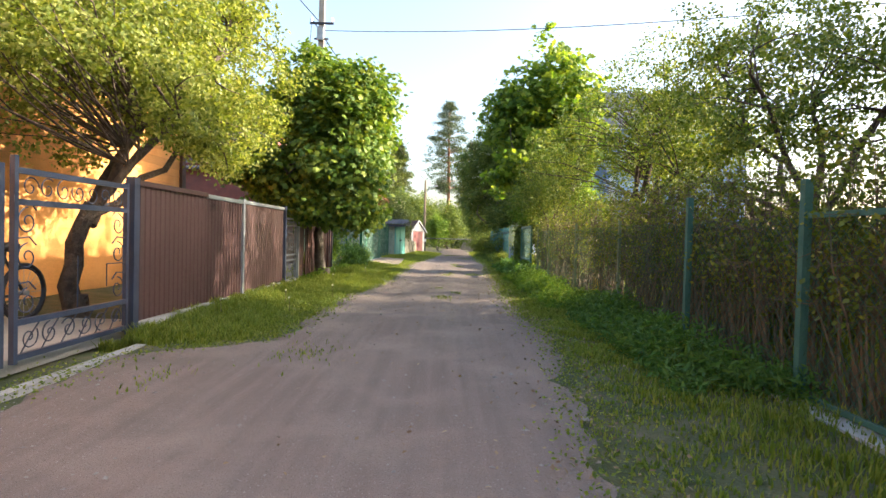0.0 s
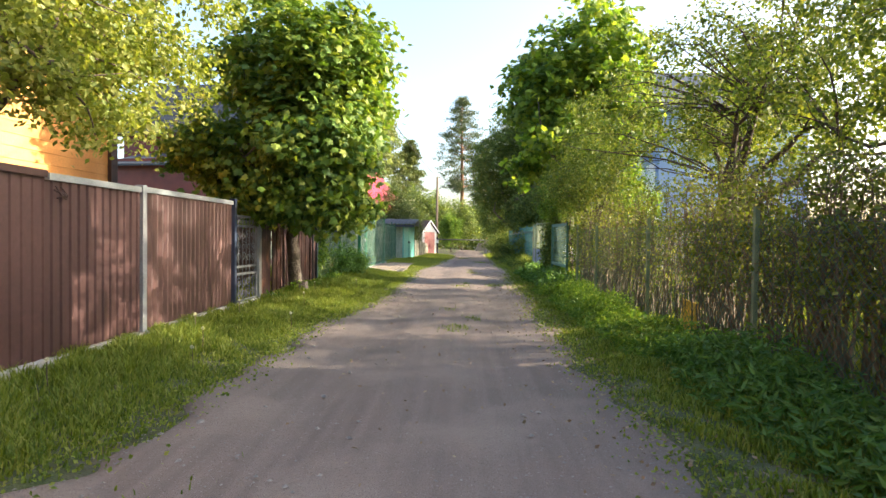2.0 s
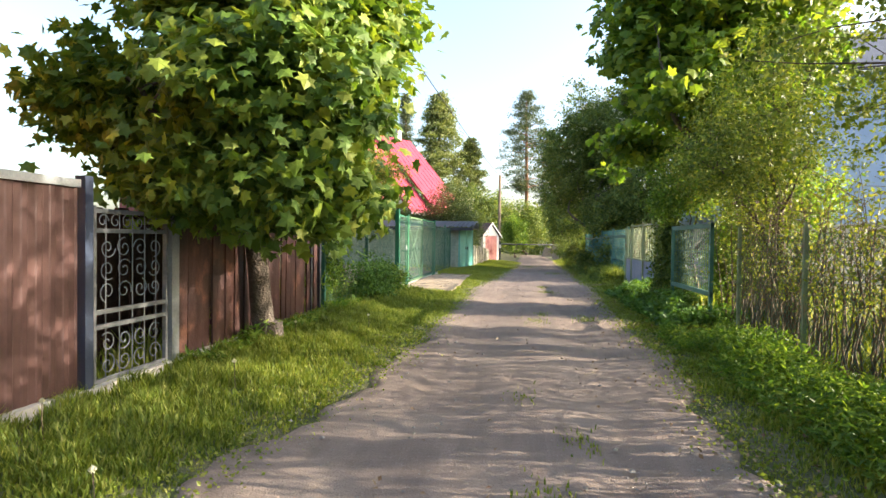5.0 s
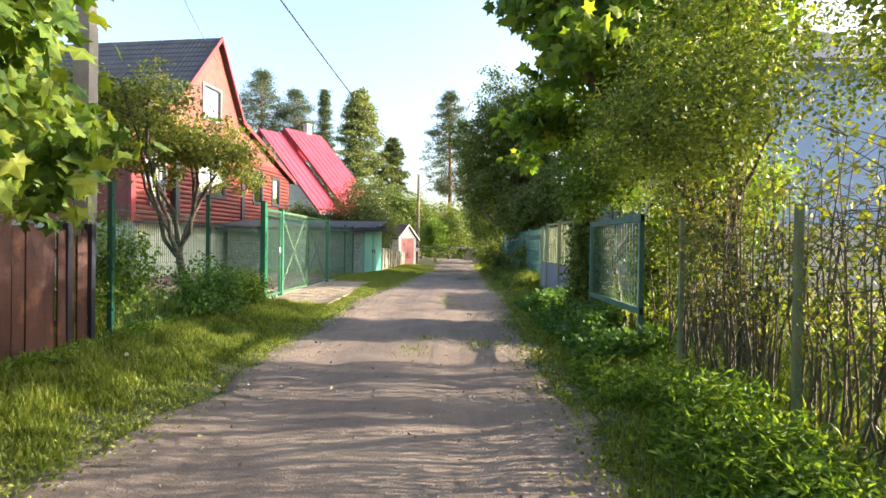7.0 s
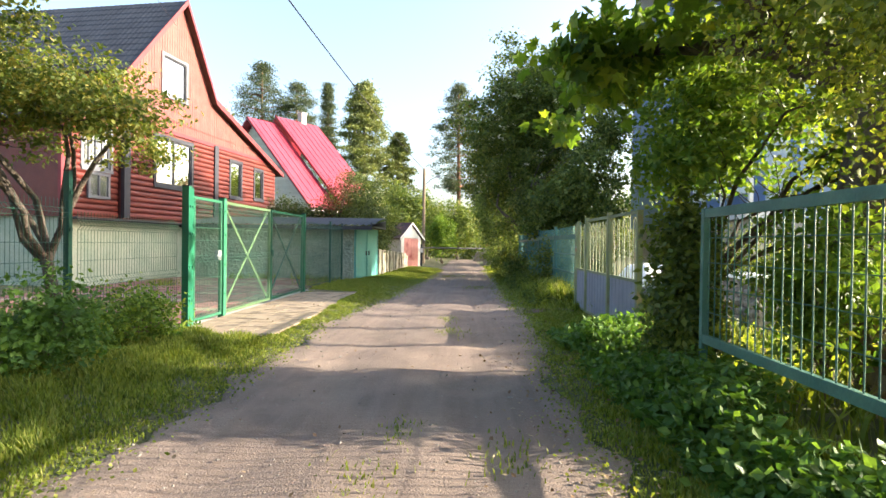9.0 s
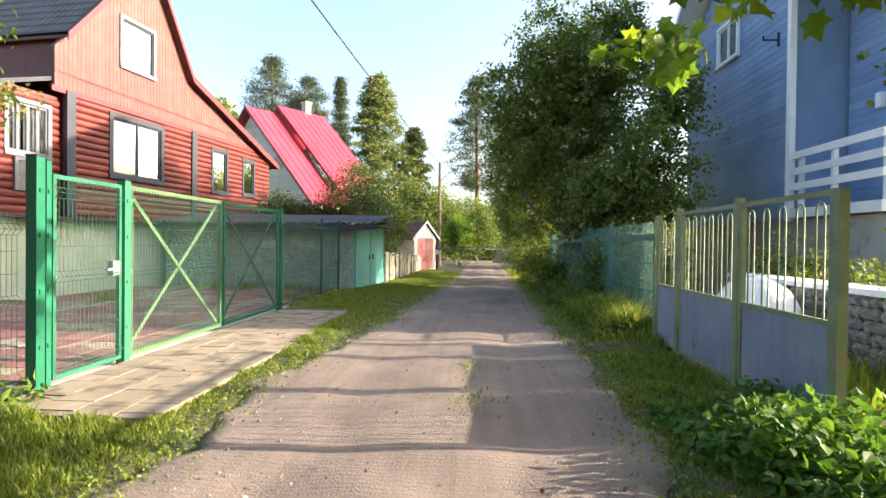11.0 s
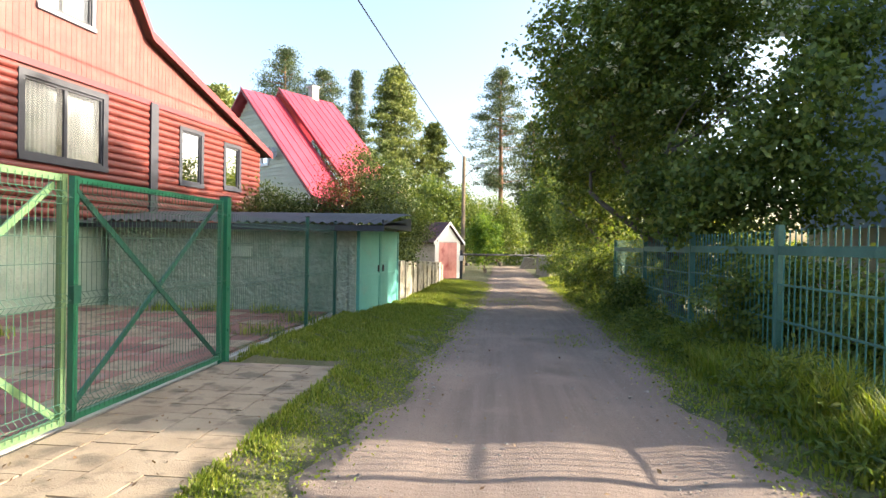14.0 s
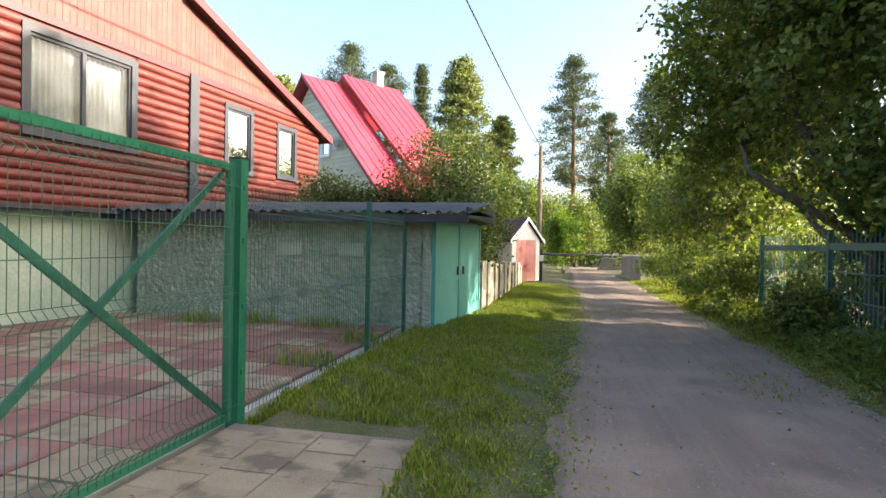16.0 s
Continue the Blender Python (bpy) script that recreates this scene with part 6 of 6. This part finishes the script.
for i, (x, y, z, r) in enumerate(((4.3, 1.5, 0.8, 0.8), (4.4, 4.0, 0.9, 0.9), (4.2, 6.3, 0.7, 0.8), (4.4, 8.4, 0.8, 0.8))):
    bush("currant_bush", (x, y, z), (r * 0.8, r * 1.2, z), 120, 28, 0.075, L_ROWAN, "dark green currant bush behind the hedge", 180 + i)
bush("leafy_bush", (3.7, 19.0, 0.95), (0.5, 0.9, 0.9), 150, 32, 0.065, L_BUSH, "sunlit leafy bush behind the frame fence", 92)
bush("garden_bush", (6.2, 27.5, 0.9), (0.9, 1.8, 0.8), 150, 26, 0.06, L_APPLE_D, "olive green garden bush before the blue house", 90)
bush("garden_bush", (6.0, 24.0, 0.9), (0.9, 1.6, 0.8), 150, 26, 0.06, L_APPLE_D, "olive green garden bush behind the stone wall", 91)


def blossoms(blobs, n, seed, size, base, label):
    cl = clumps(blobs, n, seed, 0.12)
    pos = foliage(cl, 10, 0.05, seed, 0.4)
    solo("blossom", leaf_mesh("blossom", pos, size, L_FLOWER, LEAF_RHOMB, seed, 1.5), label, "blossom", "stuff")


blossoms([(3.4, 33.6, 5.6, 2.2, 2.6, 2.9), (3.2, 36.6, 4.6, 2.1, 2.8, 3.0)], 420, 5, 0.075, 0, "white blossom clusters of the rowan")
blossoms([(-3.9, 40.2, 3.0, 1.5, 2.2, 1.5), (-6.6, 38.6, 2.5, 1.5, 0.9, 0.8)], 140, 6, 0.065, 0, "white blossom of the lilac")


def herbs(name, y0, y1, x0, x1, n, seed, size, height, leaf, label, shape=LEAF_LONG):
    """Low leafy weeds: many stalks with leaves."""
    g = rng(seed)
    x, y = g.uniform(x0, x1, n), g.uniform(y0, y1, n)
    keep = np.sin(y * 1.9 + seed) * np.sin(x * 3 + y) > -0.55
    x, y = x[keep], y[keep]
    h = height * (0.55 + 0.45 * np.sin(y * 1.3 + seed) ** 2) * np.clip((x - x0) / 0.5 + 0.35, 0.35, 1) * g.uniform(0.6, 1.1, len(x))
    k = 9
    z = ground_z(x, y)[:, None] + h[:, None] * np.linspace(0.15, 1, k)[None]
    px = x[:, None] + g.normal(size=(len(x), k)) * 0.05
    py = y[:, None] + g.normal(size=(len(x), k)) * 0.05
    pos = np.stack([px, py, z], -1).reshape(-1, 3)
    solo(name, leaf_mesh(name, pos, size, leaf, shape, seed, 1.1, 0.3), label, "weeds", "stuff")


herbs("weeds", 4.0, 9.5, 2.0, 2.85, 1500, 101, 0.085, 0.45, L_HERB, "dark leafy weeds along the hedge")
# From y 9 on the weeds take brighter L_BUSH leaves: sunlight put into colour
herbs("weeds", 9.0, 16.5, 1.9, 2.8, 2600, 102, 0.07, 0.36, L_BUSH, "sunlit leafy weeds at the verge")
herbs("weeds", 16.5, 22.5, 2.1, 3.0, 2000, 103, 0.075, 0.45, L_HERB, "leafy weeds under the frame fence", LEAF_RHOMB)
herbs("weeds", 25.8, 40.0, 2.3, 3.4, 1600, 104, 0.10, 0.5, L_ROWAN, "rank weeds under the bar fence")
herbs("weeds", 13.2, 22.2, -3.38, -3.0, 500, 105, 0.10, 0.3, L_BUSH, "weeds at the foot of the fence")


def pine(name, x, y, h, r, seed, label, low=0.45, leaf=L_PINE, bark=M_BARK_PINE, cone=False, n=260):
    g = rng(seed)
    t = thing(name, (x, y, -0.5), label, "tree")
    s = Shape()
    s.tube([(x, y, -0.8), (x + 0.2, y, h * 0.4), (x, y, h * 0.75), (x, y, h * 0.98)], [h * 0.014, h * 0.011, h * 0.007, 0.04], 8)
    cl = []
    for i in range(n):
        k = g.uniform(0, 1)
        z = h * (low + (1 - low) * k)
        rr = r * ((1 - k) * 0.95 + 0.06 if cone else math.sin(math.pi * min(1, 0.18 + k * 0.82)) ** 0.7) * g.uniform(0.25, 1.0)
        a = g.uniform(0, 2 * math.pi)
        p = (x + rr * math.cos(a), y + rr * math.sin(a), z)
        cl.append(p)
        if i % 4 == 0:
            s.tube([(x, y, z - 0.3), p], [h * 0.003, 0.02], 4)
    part("trunk", s.mesh("trunk", bark, True), t)
    pos = foliage(np.array(cl), 80, 0.36 * r / 3, seed, 0.4)
    part("crown", leaf_mesh("crown", pos, 0.27, leaf, LEAF_LONG if leaf is L_PINE else LEAF_RHOMB, seed, 0.5, 0.3), t)


pine("pine", 0.3, 88, 22.5, 3.6, 111, "tall slender pine beyond the lane", 0.36)
pine("pine", -25.5, 86, 24.5, 4.4, 112, "tall pine behind the crimson roof", 0.45)
pine("pine", -21.5, 88, 22.5, 3.8, 113, "tall pine behind the crimson roof", 0.45)
pine("spruce", -18.0, 91, 23.4, 2.8, 114, "narrow dark spruce behind the houses", 0.2, cone=True, n=300)
pine("birch", -11.6, 83.5, 21.5, 3.4, 115, "tall pale green birch behind the houses", 0.2, leaf=L_BIRCH, bark=M_BARK_G, n=420)
pine("birch", -7.5, 86, 15.5, 2.4, 116, "slender birch behind the pole", 0.3, leaf=L_BIRCH, bark=M_BARK_G, n=220)
pine("birch", -17.5, 55, 11.0, 2.2, 117, "pale green tree behind the red house", 0.4, leaf=L_BIRCH, bark=M_BARK_G, n=220)
pine("pine", 8.0, 80, 18, 3.2, 118, "pine among the far trees", 0.3)
pine("pine", 4.5, 92, 17, 3.0, 119, "pine among the far trees", 0.3)
gw = rng(120)
fw = []
for i in range(700):
    a = gw.uniform()
    x = -34 + 68 * gw.uniform()
    top = 5.5 + 3.5 * math.sin(x * 0.35) + 1.5 * math.sin(x * 1.1)
    if -5 < x < 4:
        top = 4.5 + 2 * a
    fw.append((x, 78 + 14 * gw.uniform(), gw.uniform(-0.5, max(2.0, top))))
solo("far_wood", leaf_mesh("far_wood", foliage(np.array(fw), 60, 0.75, 121, 0.8), 0.40, L_ROWAN, LEAF_RHOMB, 122), "dense green wood closing the lane's far end", "wood", "stuff")

for i, (x, y, h, r) in enumerate(((-4.2, 64, 3.6, 2.4), (0.5, 74, 3.2, 3.0), (4.5, 66, 4.4, 2.8), (-8, 62, 3.4, 2.4), (8.5, 60, 4.5, 2.6), (-2.5, 71, 3.4, 2.2))):
    tree("roadside_tree", (x, y, -0.4), (x, y, 1.0), 0.12, [(x, y, h, r, r, h)], 420, 34, 0.34, 0.2, L_ROWAN, M_BARK_G, "leafy tree closing the view at the lane's end", "tree", 140 + i, limbs=8, twigs=12)

# ---- poles, wires, barrier, small things ----
p1 = thing("utility_pole", (-4.0, 17.85, 0), "grey concrete utility pole with fittings at the top", "utility pole")
part("pole", Shape().box(-4.1, -3.9, 17.76, 17.94, -0.3, 4.0).box(-4.085, -3.915, 17.77, 17.93, 4.0, 8.9).mesh("pole", M_POLE), p1)
part("crossarm", Shape().beam((-4.35, 17.74, 7.9), (-3.6, 17.74, 7.9), 0.06).mesh("crossarm", M_TRIM_DARK), p1)
part("bracket", Shape().beam((-4.2, 17.72, 7.4), (-3.75, 17.72, 7.4), 0.05).mesh("bracket", M_TRIM_DARK), p1)
part("junction_box", Shape().box(-4.1, -3.9, 17.62, 17.76, 7.35, 7.75).mesh("junction_box", M_GALV), p1)
for x in (-4.3, -3.65):
    part("insulator", Shape().tube([(x, 17.74, 7.93), (x, 17.74, 8.0), (x, 17.74, 8.08)], [0.03, 0.05, 0.03], 8).mesh("insulator", M_WHITE, True), p1)
p2 = thing("utility_pole", (-2.0, 55.5, -0.3), "brown wooden utility pole with a street lamp", "utility pole")
part("pole", Shape().tube([(-2, 55.5, -0.5), (-2, 55.5, 6.9)], [0.14, 0.10], 8).mesh("pole", M_STEM, True), p2)
part("lamp_arm", Shape().tube([(-2, 55.5, 5.6), (-1.4, 55.0, 6.1), (-1.0, 54.7, 6.2)], 0.03, 6).mesh("lamp_arm", M_GALV), p2)
part("lamp_head", Shape().box(-1.15, -0.75, 54.55, 54.8, 6.15, 6.28).mesh("lamp_head", M_GALV), p2)


def wire(a, b, sag, r, label):
    pts = []
    for i in range(25):
        k = i / 24
        p = Vector(a).lerp(Vector(b), k)
        p.z -= sag * 4 * k * (1 - k)
        pts.append(p)
    tagged(new("overhead_wire", Shape().tube(pts, r, 4).mesh("overhead_wire", M_BLACK)), label, "wire", "overhead wires")


wire((-4.3, 17.8, 8.05), (-2.0, 55.5, 6.8), 0.35, 0.022, "black twisted overhead cable between the poles")
wire((-4.0, 17.75, 7.9), (-7.0, -14, 8.4), 0.4, 0.016, "black overhead cable passing over the lane")
wire((-3.9, 17.8, 7.7), (9.0, 9.4, 5.5), 0.25, 0.012, "thin service wire crossing the lane")
wire((-4.3, 17.75, 7.9), (-8.2, 31.5, 8.0), 0.3, 0.008, "thin service wire to the log house")
wire((-2.0, 55.5, 6.7), (-1.5, 95, 7.5), 0.4, 0.018, "black overhead cable beyond the far pole")

bp = thing("barrier", (-1.65, 48.6, -0.2), "steel pipe barrier on a post with a counterweight", "barrier")
part("post", Shape().box(-1.71, -1.59, 48.54, 48.66, -0.4, 1.25).mesh("post", M_TRIM_DARK), bp)
part("boom", Shape().tube([(-1.65, 48.62, 1.05), (4.2, 53.5, 1.0)], 0.05, 8).mesh("boom", M_TRIM_DARK, True), bp)
part("sign_box", Shape().box(-1.75, -1.55, 48.42, 48.53, 0.75, 1.0).mesh("sign_box", M_WHITE), bp)
fp = thing("far_fence", (2.8, 56, -0.3), "grey plank fence at the lane's far end", "fence")
for i in range(16):
    part("plank", Shape().box(2.85 - 0.02 * i, 2.88 - 0.02 * i, 52 + i * 0.32, 52.28 + i * 0.32, -0.4, 1.0 + 0.05 * math.sin(i * 2)).mesh("plank", M_POLE), fp)
tp = thing("tarp_pile", (1.2, 68, -0.4), "grey-blue covered pile beyond the lane's end", "pile")
part("cover", Shape().prism([(2.0, 67.5, -0.4), (3.8, 67.5, -0.4), (3.4, 67.5, 0.5), (2.4, 67.5, 0.6)], (0, 1.5, 0)).mesh("cover", M_STONE), tp)


def bicycle():
    X, y1, y0 = -4.85, 6.62, 5.55
    t = thing("bicycle", (X, 6.1, 0.09), "dark mountain bicycle leaning by the orange wall", "bicycle")
    zc = 0.43
    for yc in (y1, y0):
        ring = [(X, yc + 0.33 * math.cos(a), zc + 0.33 * math.sin(a)) for a in np.linspace(0, 2 * math.pi, 33)]
        w = part("wheel", Shape().tube(ring, 0.026, 6).mesh("wheel", M_BLACK, True), t)
        ring = [(X, yc + 0.295 * math.cos(a), zc + 0.295 * math.sin(a)) for a in np.linspace(0, 2 * math.pi, 33)]
        part("rim", Shape().tube(ring, 0.012, 4).mesh("rim", M_TRIM_DARK), w)
        s = Shape()
        for a in np.linspace(0, 2 * math.pi, 17)[:-1]:
            s.tube([(X, yc, zc), (X, yc + 0.29 * math.cos(a), zc + 0.29 * math.sin(a))], 0.0025, 4)
        s.tube([(X - 0.05, yc, zc), (X + 0.05, yc, zc)], 0.03, 8)
        part("spoke_set", s.mesh("spoke_set", M_GALV), w)
    f = Shape()
    bb, seat, head = (X, 6.18, 0.40), (X, 6.33, 0.85), (X, 5.72, 0.92)
    for a, b in ((bb, seat), (seat, head), (bb, (X, 5.70, 0.82)), (bb, (X, y1, zc)), (seat, (X, y1, zc)), (head, (X, y0, zc))):
        f.tube([a, b], 0.018, 6)
    part("frame", f.mesh("frame", M_BLACK, True), t)
    part("saddle", Shape().tube([(X, 6.48, 0.97), (X, 6.36, 0.98), (X, 6.2, 0.96)], [0.07, 0.055, 0.02], 8).tube([seat, (X, 6.36, 0.96)], 0.014, 6).mesh("saddle", M_BLACK, True), t)
    part("handlebar", Shape().tube([(X - 0.3, 5.66, 1.0), (X, 5.68, 0.98), (X + 0.3, 5.66, 1.0)], 0.014, 6).tube([head, (X, 5.68, 0.98)], 0.014, 6).mesh("handlebar", M_BLACK, True), t)
    part("crank", Shape().tube([(X + 0.05, 6.18, 0.40), (X + 0.06, 6.18, 0.40)], 0.09, 8).beam((X + 0.07, 6.18, 0.40), (X + 0.07, 6.30, 0.30), 0.02).mesh("crank", M_TRIM_DARK), t)


bicycle()

gb = thing("gabion_wall", (5.0, 26, 0), "low stone gabion wall with a white cap", "wall")
g = rng(131)
st = []
for k in range(4):
    s = Shape()
    r = [0.07 * (1 + 0.25 * g.normal()) for _ in range(3)]
    s.tube([(0, -r[1], 0), (0.01, -r[1] * 0.5, 0), (0, r[1] * 0.5, 0.01), (0, r[1], 0)], [0.03, 0.075, 0.07, 0.03], 6)
    st.append(s.mesh("stone", M_STONE))
part("core", Shape().box(5.06, 5.4, 22.5, 27.6, -0.1, 0.84).mesh("core", M_STONE), gb)
for j in range(32):
    for k in range(6):
        o = part("stone", st[int(g.integers(0, 4))], gb)
        o.location = (5.04, 22.6 + j * 0.155 + g.normal() * 0.015, 0.08 + k * 0.14)
part("cap", Shape().box(4.95, 5.5, 22.4, 27.7, 0.86, 0.93).mesh("cap", M_WHITE), gb)
wt = thing("white_cover", (4.3, 25.4, 0), "white sheet thrown over a heap behind the gate", "cover")
cu, cv = 26, 22
U, V = np.meshgrid(np.linspace(-1, 1, cu), np.linspace(-1, 1, cv))
R2 = np.clip(1 - (np.abs(U) ** 2.5 + np.abs(V) ** 2.5) * 0.6, 0, 1)
Zc = 0.1 + 0.88 * R2 ** 0.6 + 0.03 * np.sin(U * 9 + V * 5) * np.cos(V * 8)
pts = np.stack([4.3 + U * 0.45, 25.35 + V * 0.6, Zc], -1).reshape(-1, 3)
ix = (np.arange(cv - 1)[:, None] * cu + np.arange(cu - 1)[None]).reshape(-1)
part("sheet", fast_mesh("sheet", pts, np.stack([ix, ix + 1, ix + cu + 1, ix + cu], 1), M_WHITE, True), wt)
fwd = thing("firewood_stack", (4.2, 18.2, 0), "stack of split firewood behind the frame fence", "firewood")
for j in range(9):
    for k in range(6):
        r = 0.075 + 0.012 * math.sin(j * 3 + k * 5)
        yl, zl = 17.6 + j * 0.15 + 0.03 * math.sin(k * 5 + j), 0.08 + k * 0.135 + 0.015 * math.sin(j * 4 + k)
        part("log", Shape().tube([(3.95 + 0.06 * math.sin(j * 7 + k * 3), yl, zl), (4.4, yl, zl)], [r, r * 0.97], 6).mesh("log", M_WOODCUT), fwd)
yb = thing("yellow_board", (2.98, 10.4, 0), "yellow board standing in the hedge", "board")
part("board", Shape().prism([(2.95, 10.2, 0.05), (2.93, 10.55, 0.05), (2.95, 10.57, 0.52), (2.97, 10.2, 0.50)], (0.03, 0, 0)).mesh("board", M_YELLOW), yb)

# ---- grit, tufts and litter on the lane ----
g = rng(150)
v0 = np.array([(1, 0, 0), (-1, 0, 0), (0, 1, 0), (0, -1, 0), (0, 0, 0.7), (0, 0, -0.4)], float)
f0 = np.array([(4, 0, 2), (4, 2, 1), (4, 1, 3), (4, 3, 0), (5, 2, 0), (5, 1, 2), (5, 3, 1), (5, 0, 3)])
n = 9000
py = g.uniform(0.5, 40, n)
k = g.uniform(0, 1, n)
px = interp(LEFT_EDGE, py) + (interp(RIGHT_EDGE, py) - interp(LEFT_EDGE, py)) * np.where(k < 0.6, k / 0.6, np.where(g.uniform(size=n) < 0.5, 0.06, 0.95) + g.normal(size=n) * 0.05)
sz = g.gamma(1.6, 0.0042, n) + 0.003
rot = g.uniform(0, 6.28, n)
ca, sa = np.cos(rot)[:, None], np.sin(rot)[:, None]
base = np.stack([v0[None, :, 0] * ca - v0[None, :, 1] * sa * 0.7, v0[None, :, 0] * sa + v0[None, :, 1] * ca * 0.7, np.repeat(v0[None, :, 2], n, 0) * 0.7], -1)
v = base * sz[:, None, None] + np.stack([px, py, fall(py) + 0.012], 1)[:, None, :]
solo("pebbles", fast_mesh("pebbles", v.reshape(-1, 3), (f0[None] + (np.arange(n) * 6)[:, None, None]).reshape(-1, 3), pbr("pebble_stone", (0.20, 0.18, 0.16), (0.36, 0.33, 0.29), 0.05, 0.9, 0.3)), "small grey pebbles scattered on the lane", "pebbles", "stuff")
cx, cy = [], []
for (x, y, r, m) in ((0.1, 11.1, 0.16, 130), (0.35, 12.0, 0.12, 80), (0.0, 13.0, 0.12, 70), (0.2, 17.4, 0.2, 150), (0.35, 18.3, 0.14, 110), (1.1, 17.9, 0.18, 120), (0.6, 22.6, 0.2, 140), (0.55, 24.0, 0.16, 110), (-1.2, 5.6, 0.3, 120), (0.5, 38, 0.6, 300), (1.2, 31.2, 0.35, 200), (-2.2, 4.7, 0.2, 60)):
    cx.append(x + g.normal(size=m) * r * 0.6)
    cy.append(y + g.normal(size=m) * r * 1.2)
cx, cy = np.concatenate(cx), np.concatenate(cy)
solo("lane_tufts", grass_mesh("lane_tufts", cx, cy, 0.045, 151, L_GRASS, 0.012, fall(cy) + 0.01), "thin grass tufts growing in the lane", "grass", "stuff")
n = 24000
ey = g.uniform(0.5, 45, n)
sd = g.uniform(size=n) < 0.5
ex = np.where(sd, interp(LEFT_EDGE, ey), interp(RIGHT_EDGE, ey)) + g.normal(size=n) * 0.15
solo("edge_clover", leaf_mesh("edge_clover", np.stack([ex, ey, fall(ey) + 0.025 + np.abs(g.normal(size=n)) * 0.014], 1), 0.03, L_GRASS, LEAF_RHOMB, 152, 1.2), "low clover and plantain along the lane's edges", "weeds", "stuff")
n = 2600
ly = g.uniform(1, 32, n)
lx = np.where((ly > 22.9) & (ly < 28.4) & (g.uniform(size=n) < 0.7), g.uniform(-3.2, -1.5, n), np.where(g.uniform(size=n) < 0.75, interp(RIGHT_EDGE, ly) + g.normal(size=n) * 0.35, g.uniform(-1, 1.5, n)))
solo("dry_leaves", leaf_mesh("dry_leaves", np.stack([lx, ly, fall(ly) + 0.035 + np.abs(g.normal(size=n)) * 0.01], 1), 0.035, leaf_mat("dry_leaf", [(0.14, 0.08, 0.04), (0.24, 0.16, 0.09), (0.33, 0.26, 0.16)], 0.1), LEAF_RHOMB, 153, 2.5), "dry brown leaves and chaff at the lane's edge", "litter", "stuff")
cx, cy = [], []
for (x, y) in ((-6.8, 32.9), (-5.9, 33.1), (-4.6, 33.0), (-7.5, 29.5), (-3.6, 30.5), (-3.5, 32.0)):
    cx.append(x + g.normal(size=160) * 0.22)
    cy.append(y + g.normal(size=160) * 0.12)
cx, cy = np.concatenate(cx), np.concatenate(cy)
solo("yard_tufts", grass_mesh("yard_tufts", cx, cy, 0.22, 154, L_GRASS, 0.014, np.full_like(cx, 0.03)), "grass tufts in the courtyard's joints", "grass", "stuff")

dl = thing("dandelion", (-2.5, 9.2, 0.03), "dandelion gone to seed with a white head", "flower", "dandelions")
part("stalk", Shape().tube([(-2.5, 9.2, 0.03), (-2.49, 9.21, 0.15), (-2.49, 9.2, 0.27)], 0.004, 4).mesh("stalk", M_STEM), dl)
g = rng(160)
d = g.normal(size=(160, 3))
d /= np.linalg.norm(d, axis=1, keepdims=True)
part("seed_head", leaf_mesh("seed_head", np.array([-2.49, 9.2, 0.275]) + d * 0.012, 0.010, L_FLOWER, LEAF_RHOMB, 161, 0, 0, d * 2), dl)
for x, y in ((-2.9, 9.9), (-2.2, 8.4), (-2.95, 11.3), (-2.4, 12.6), (-2.0, 10.6), (-2.8, 14.8), (-2.1, 15.6), (-2.9, 7.6)):
    copy_thing(dl, pose(x, y, float(ground_z(x, y)), 0, 0, x * 50))
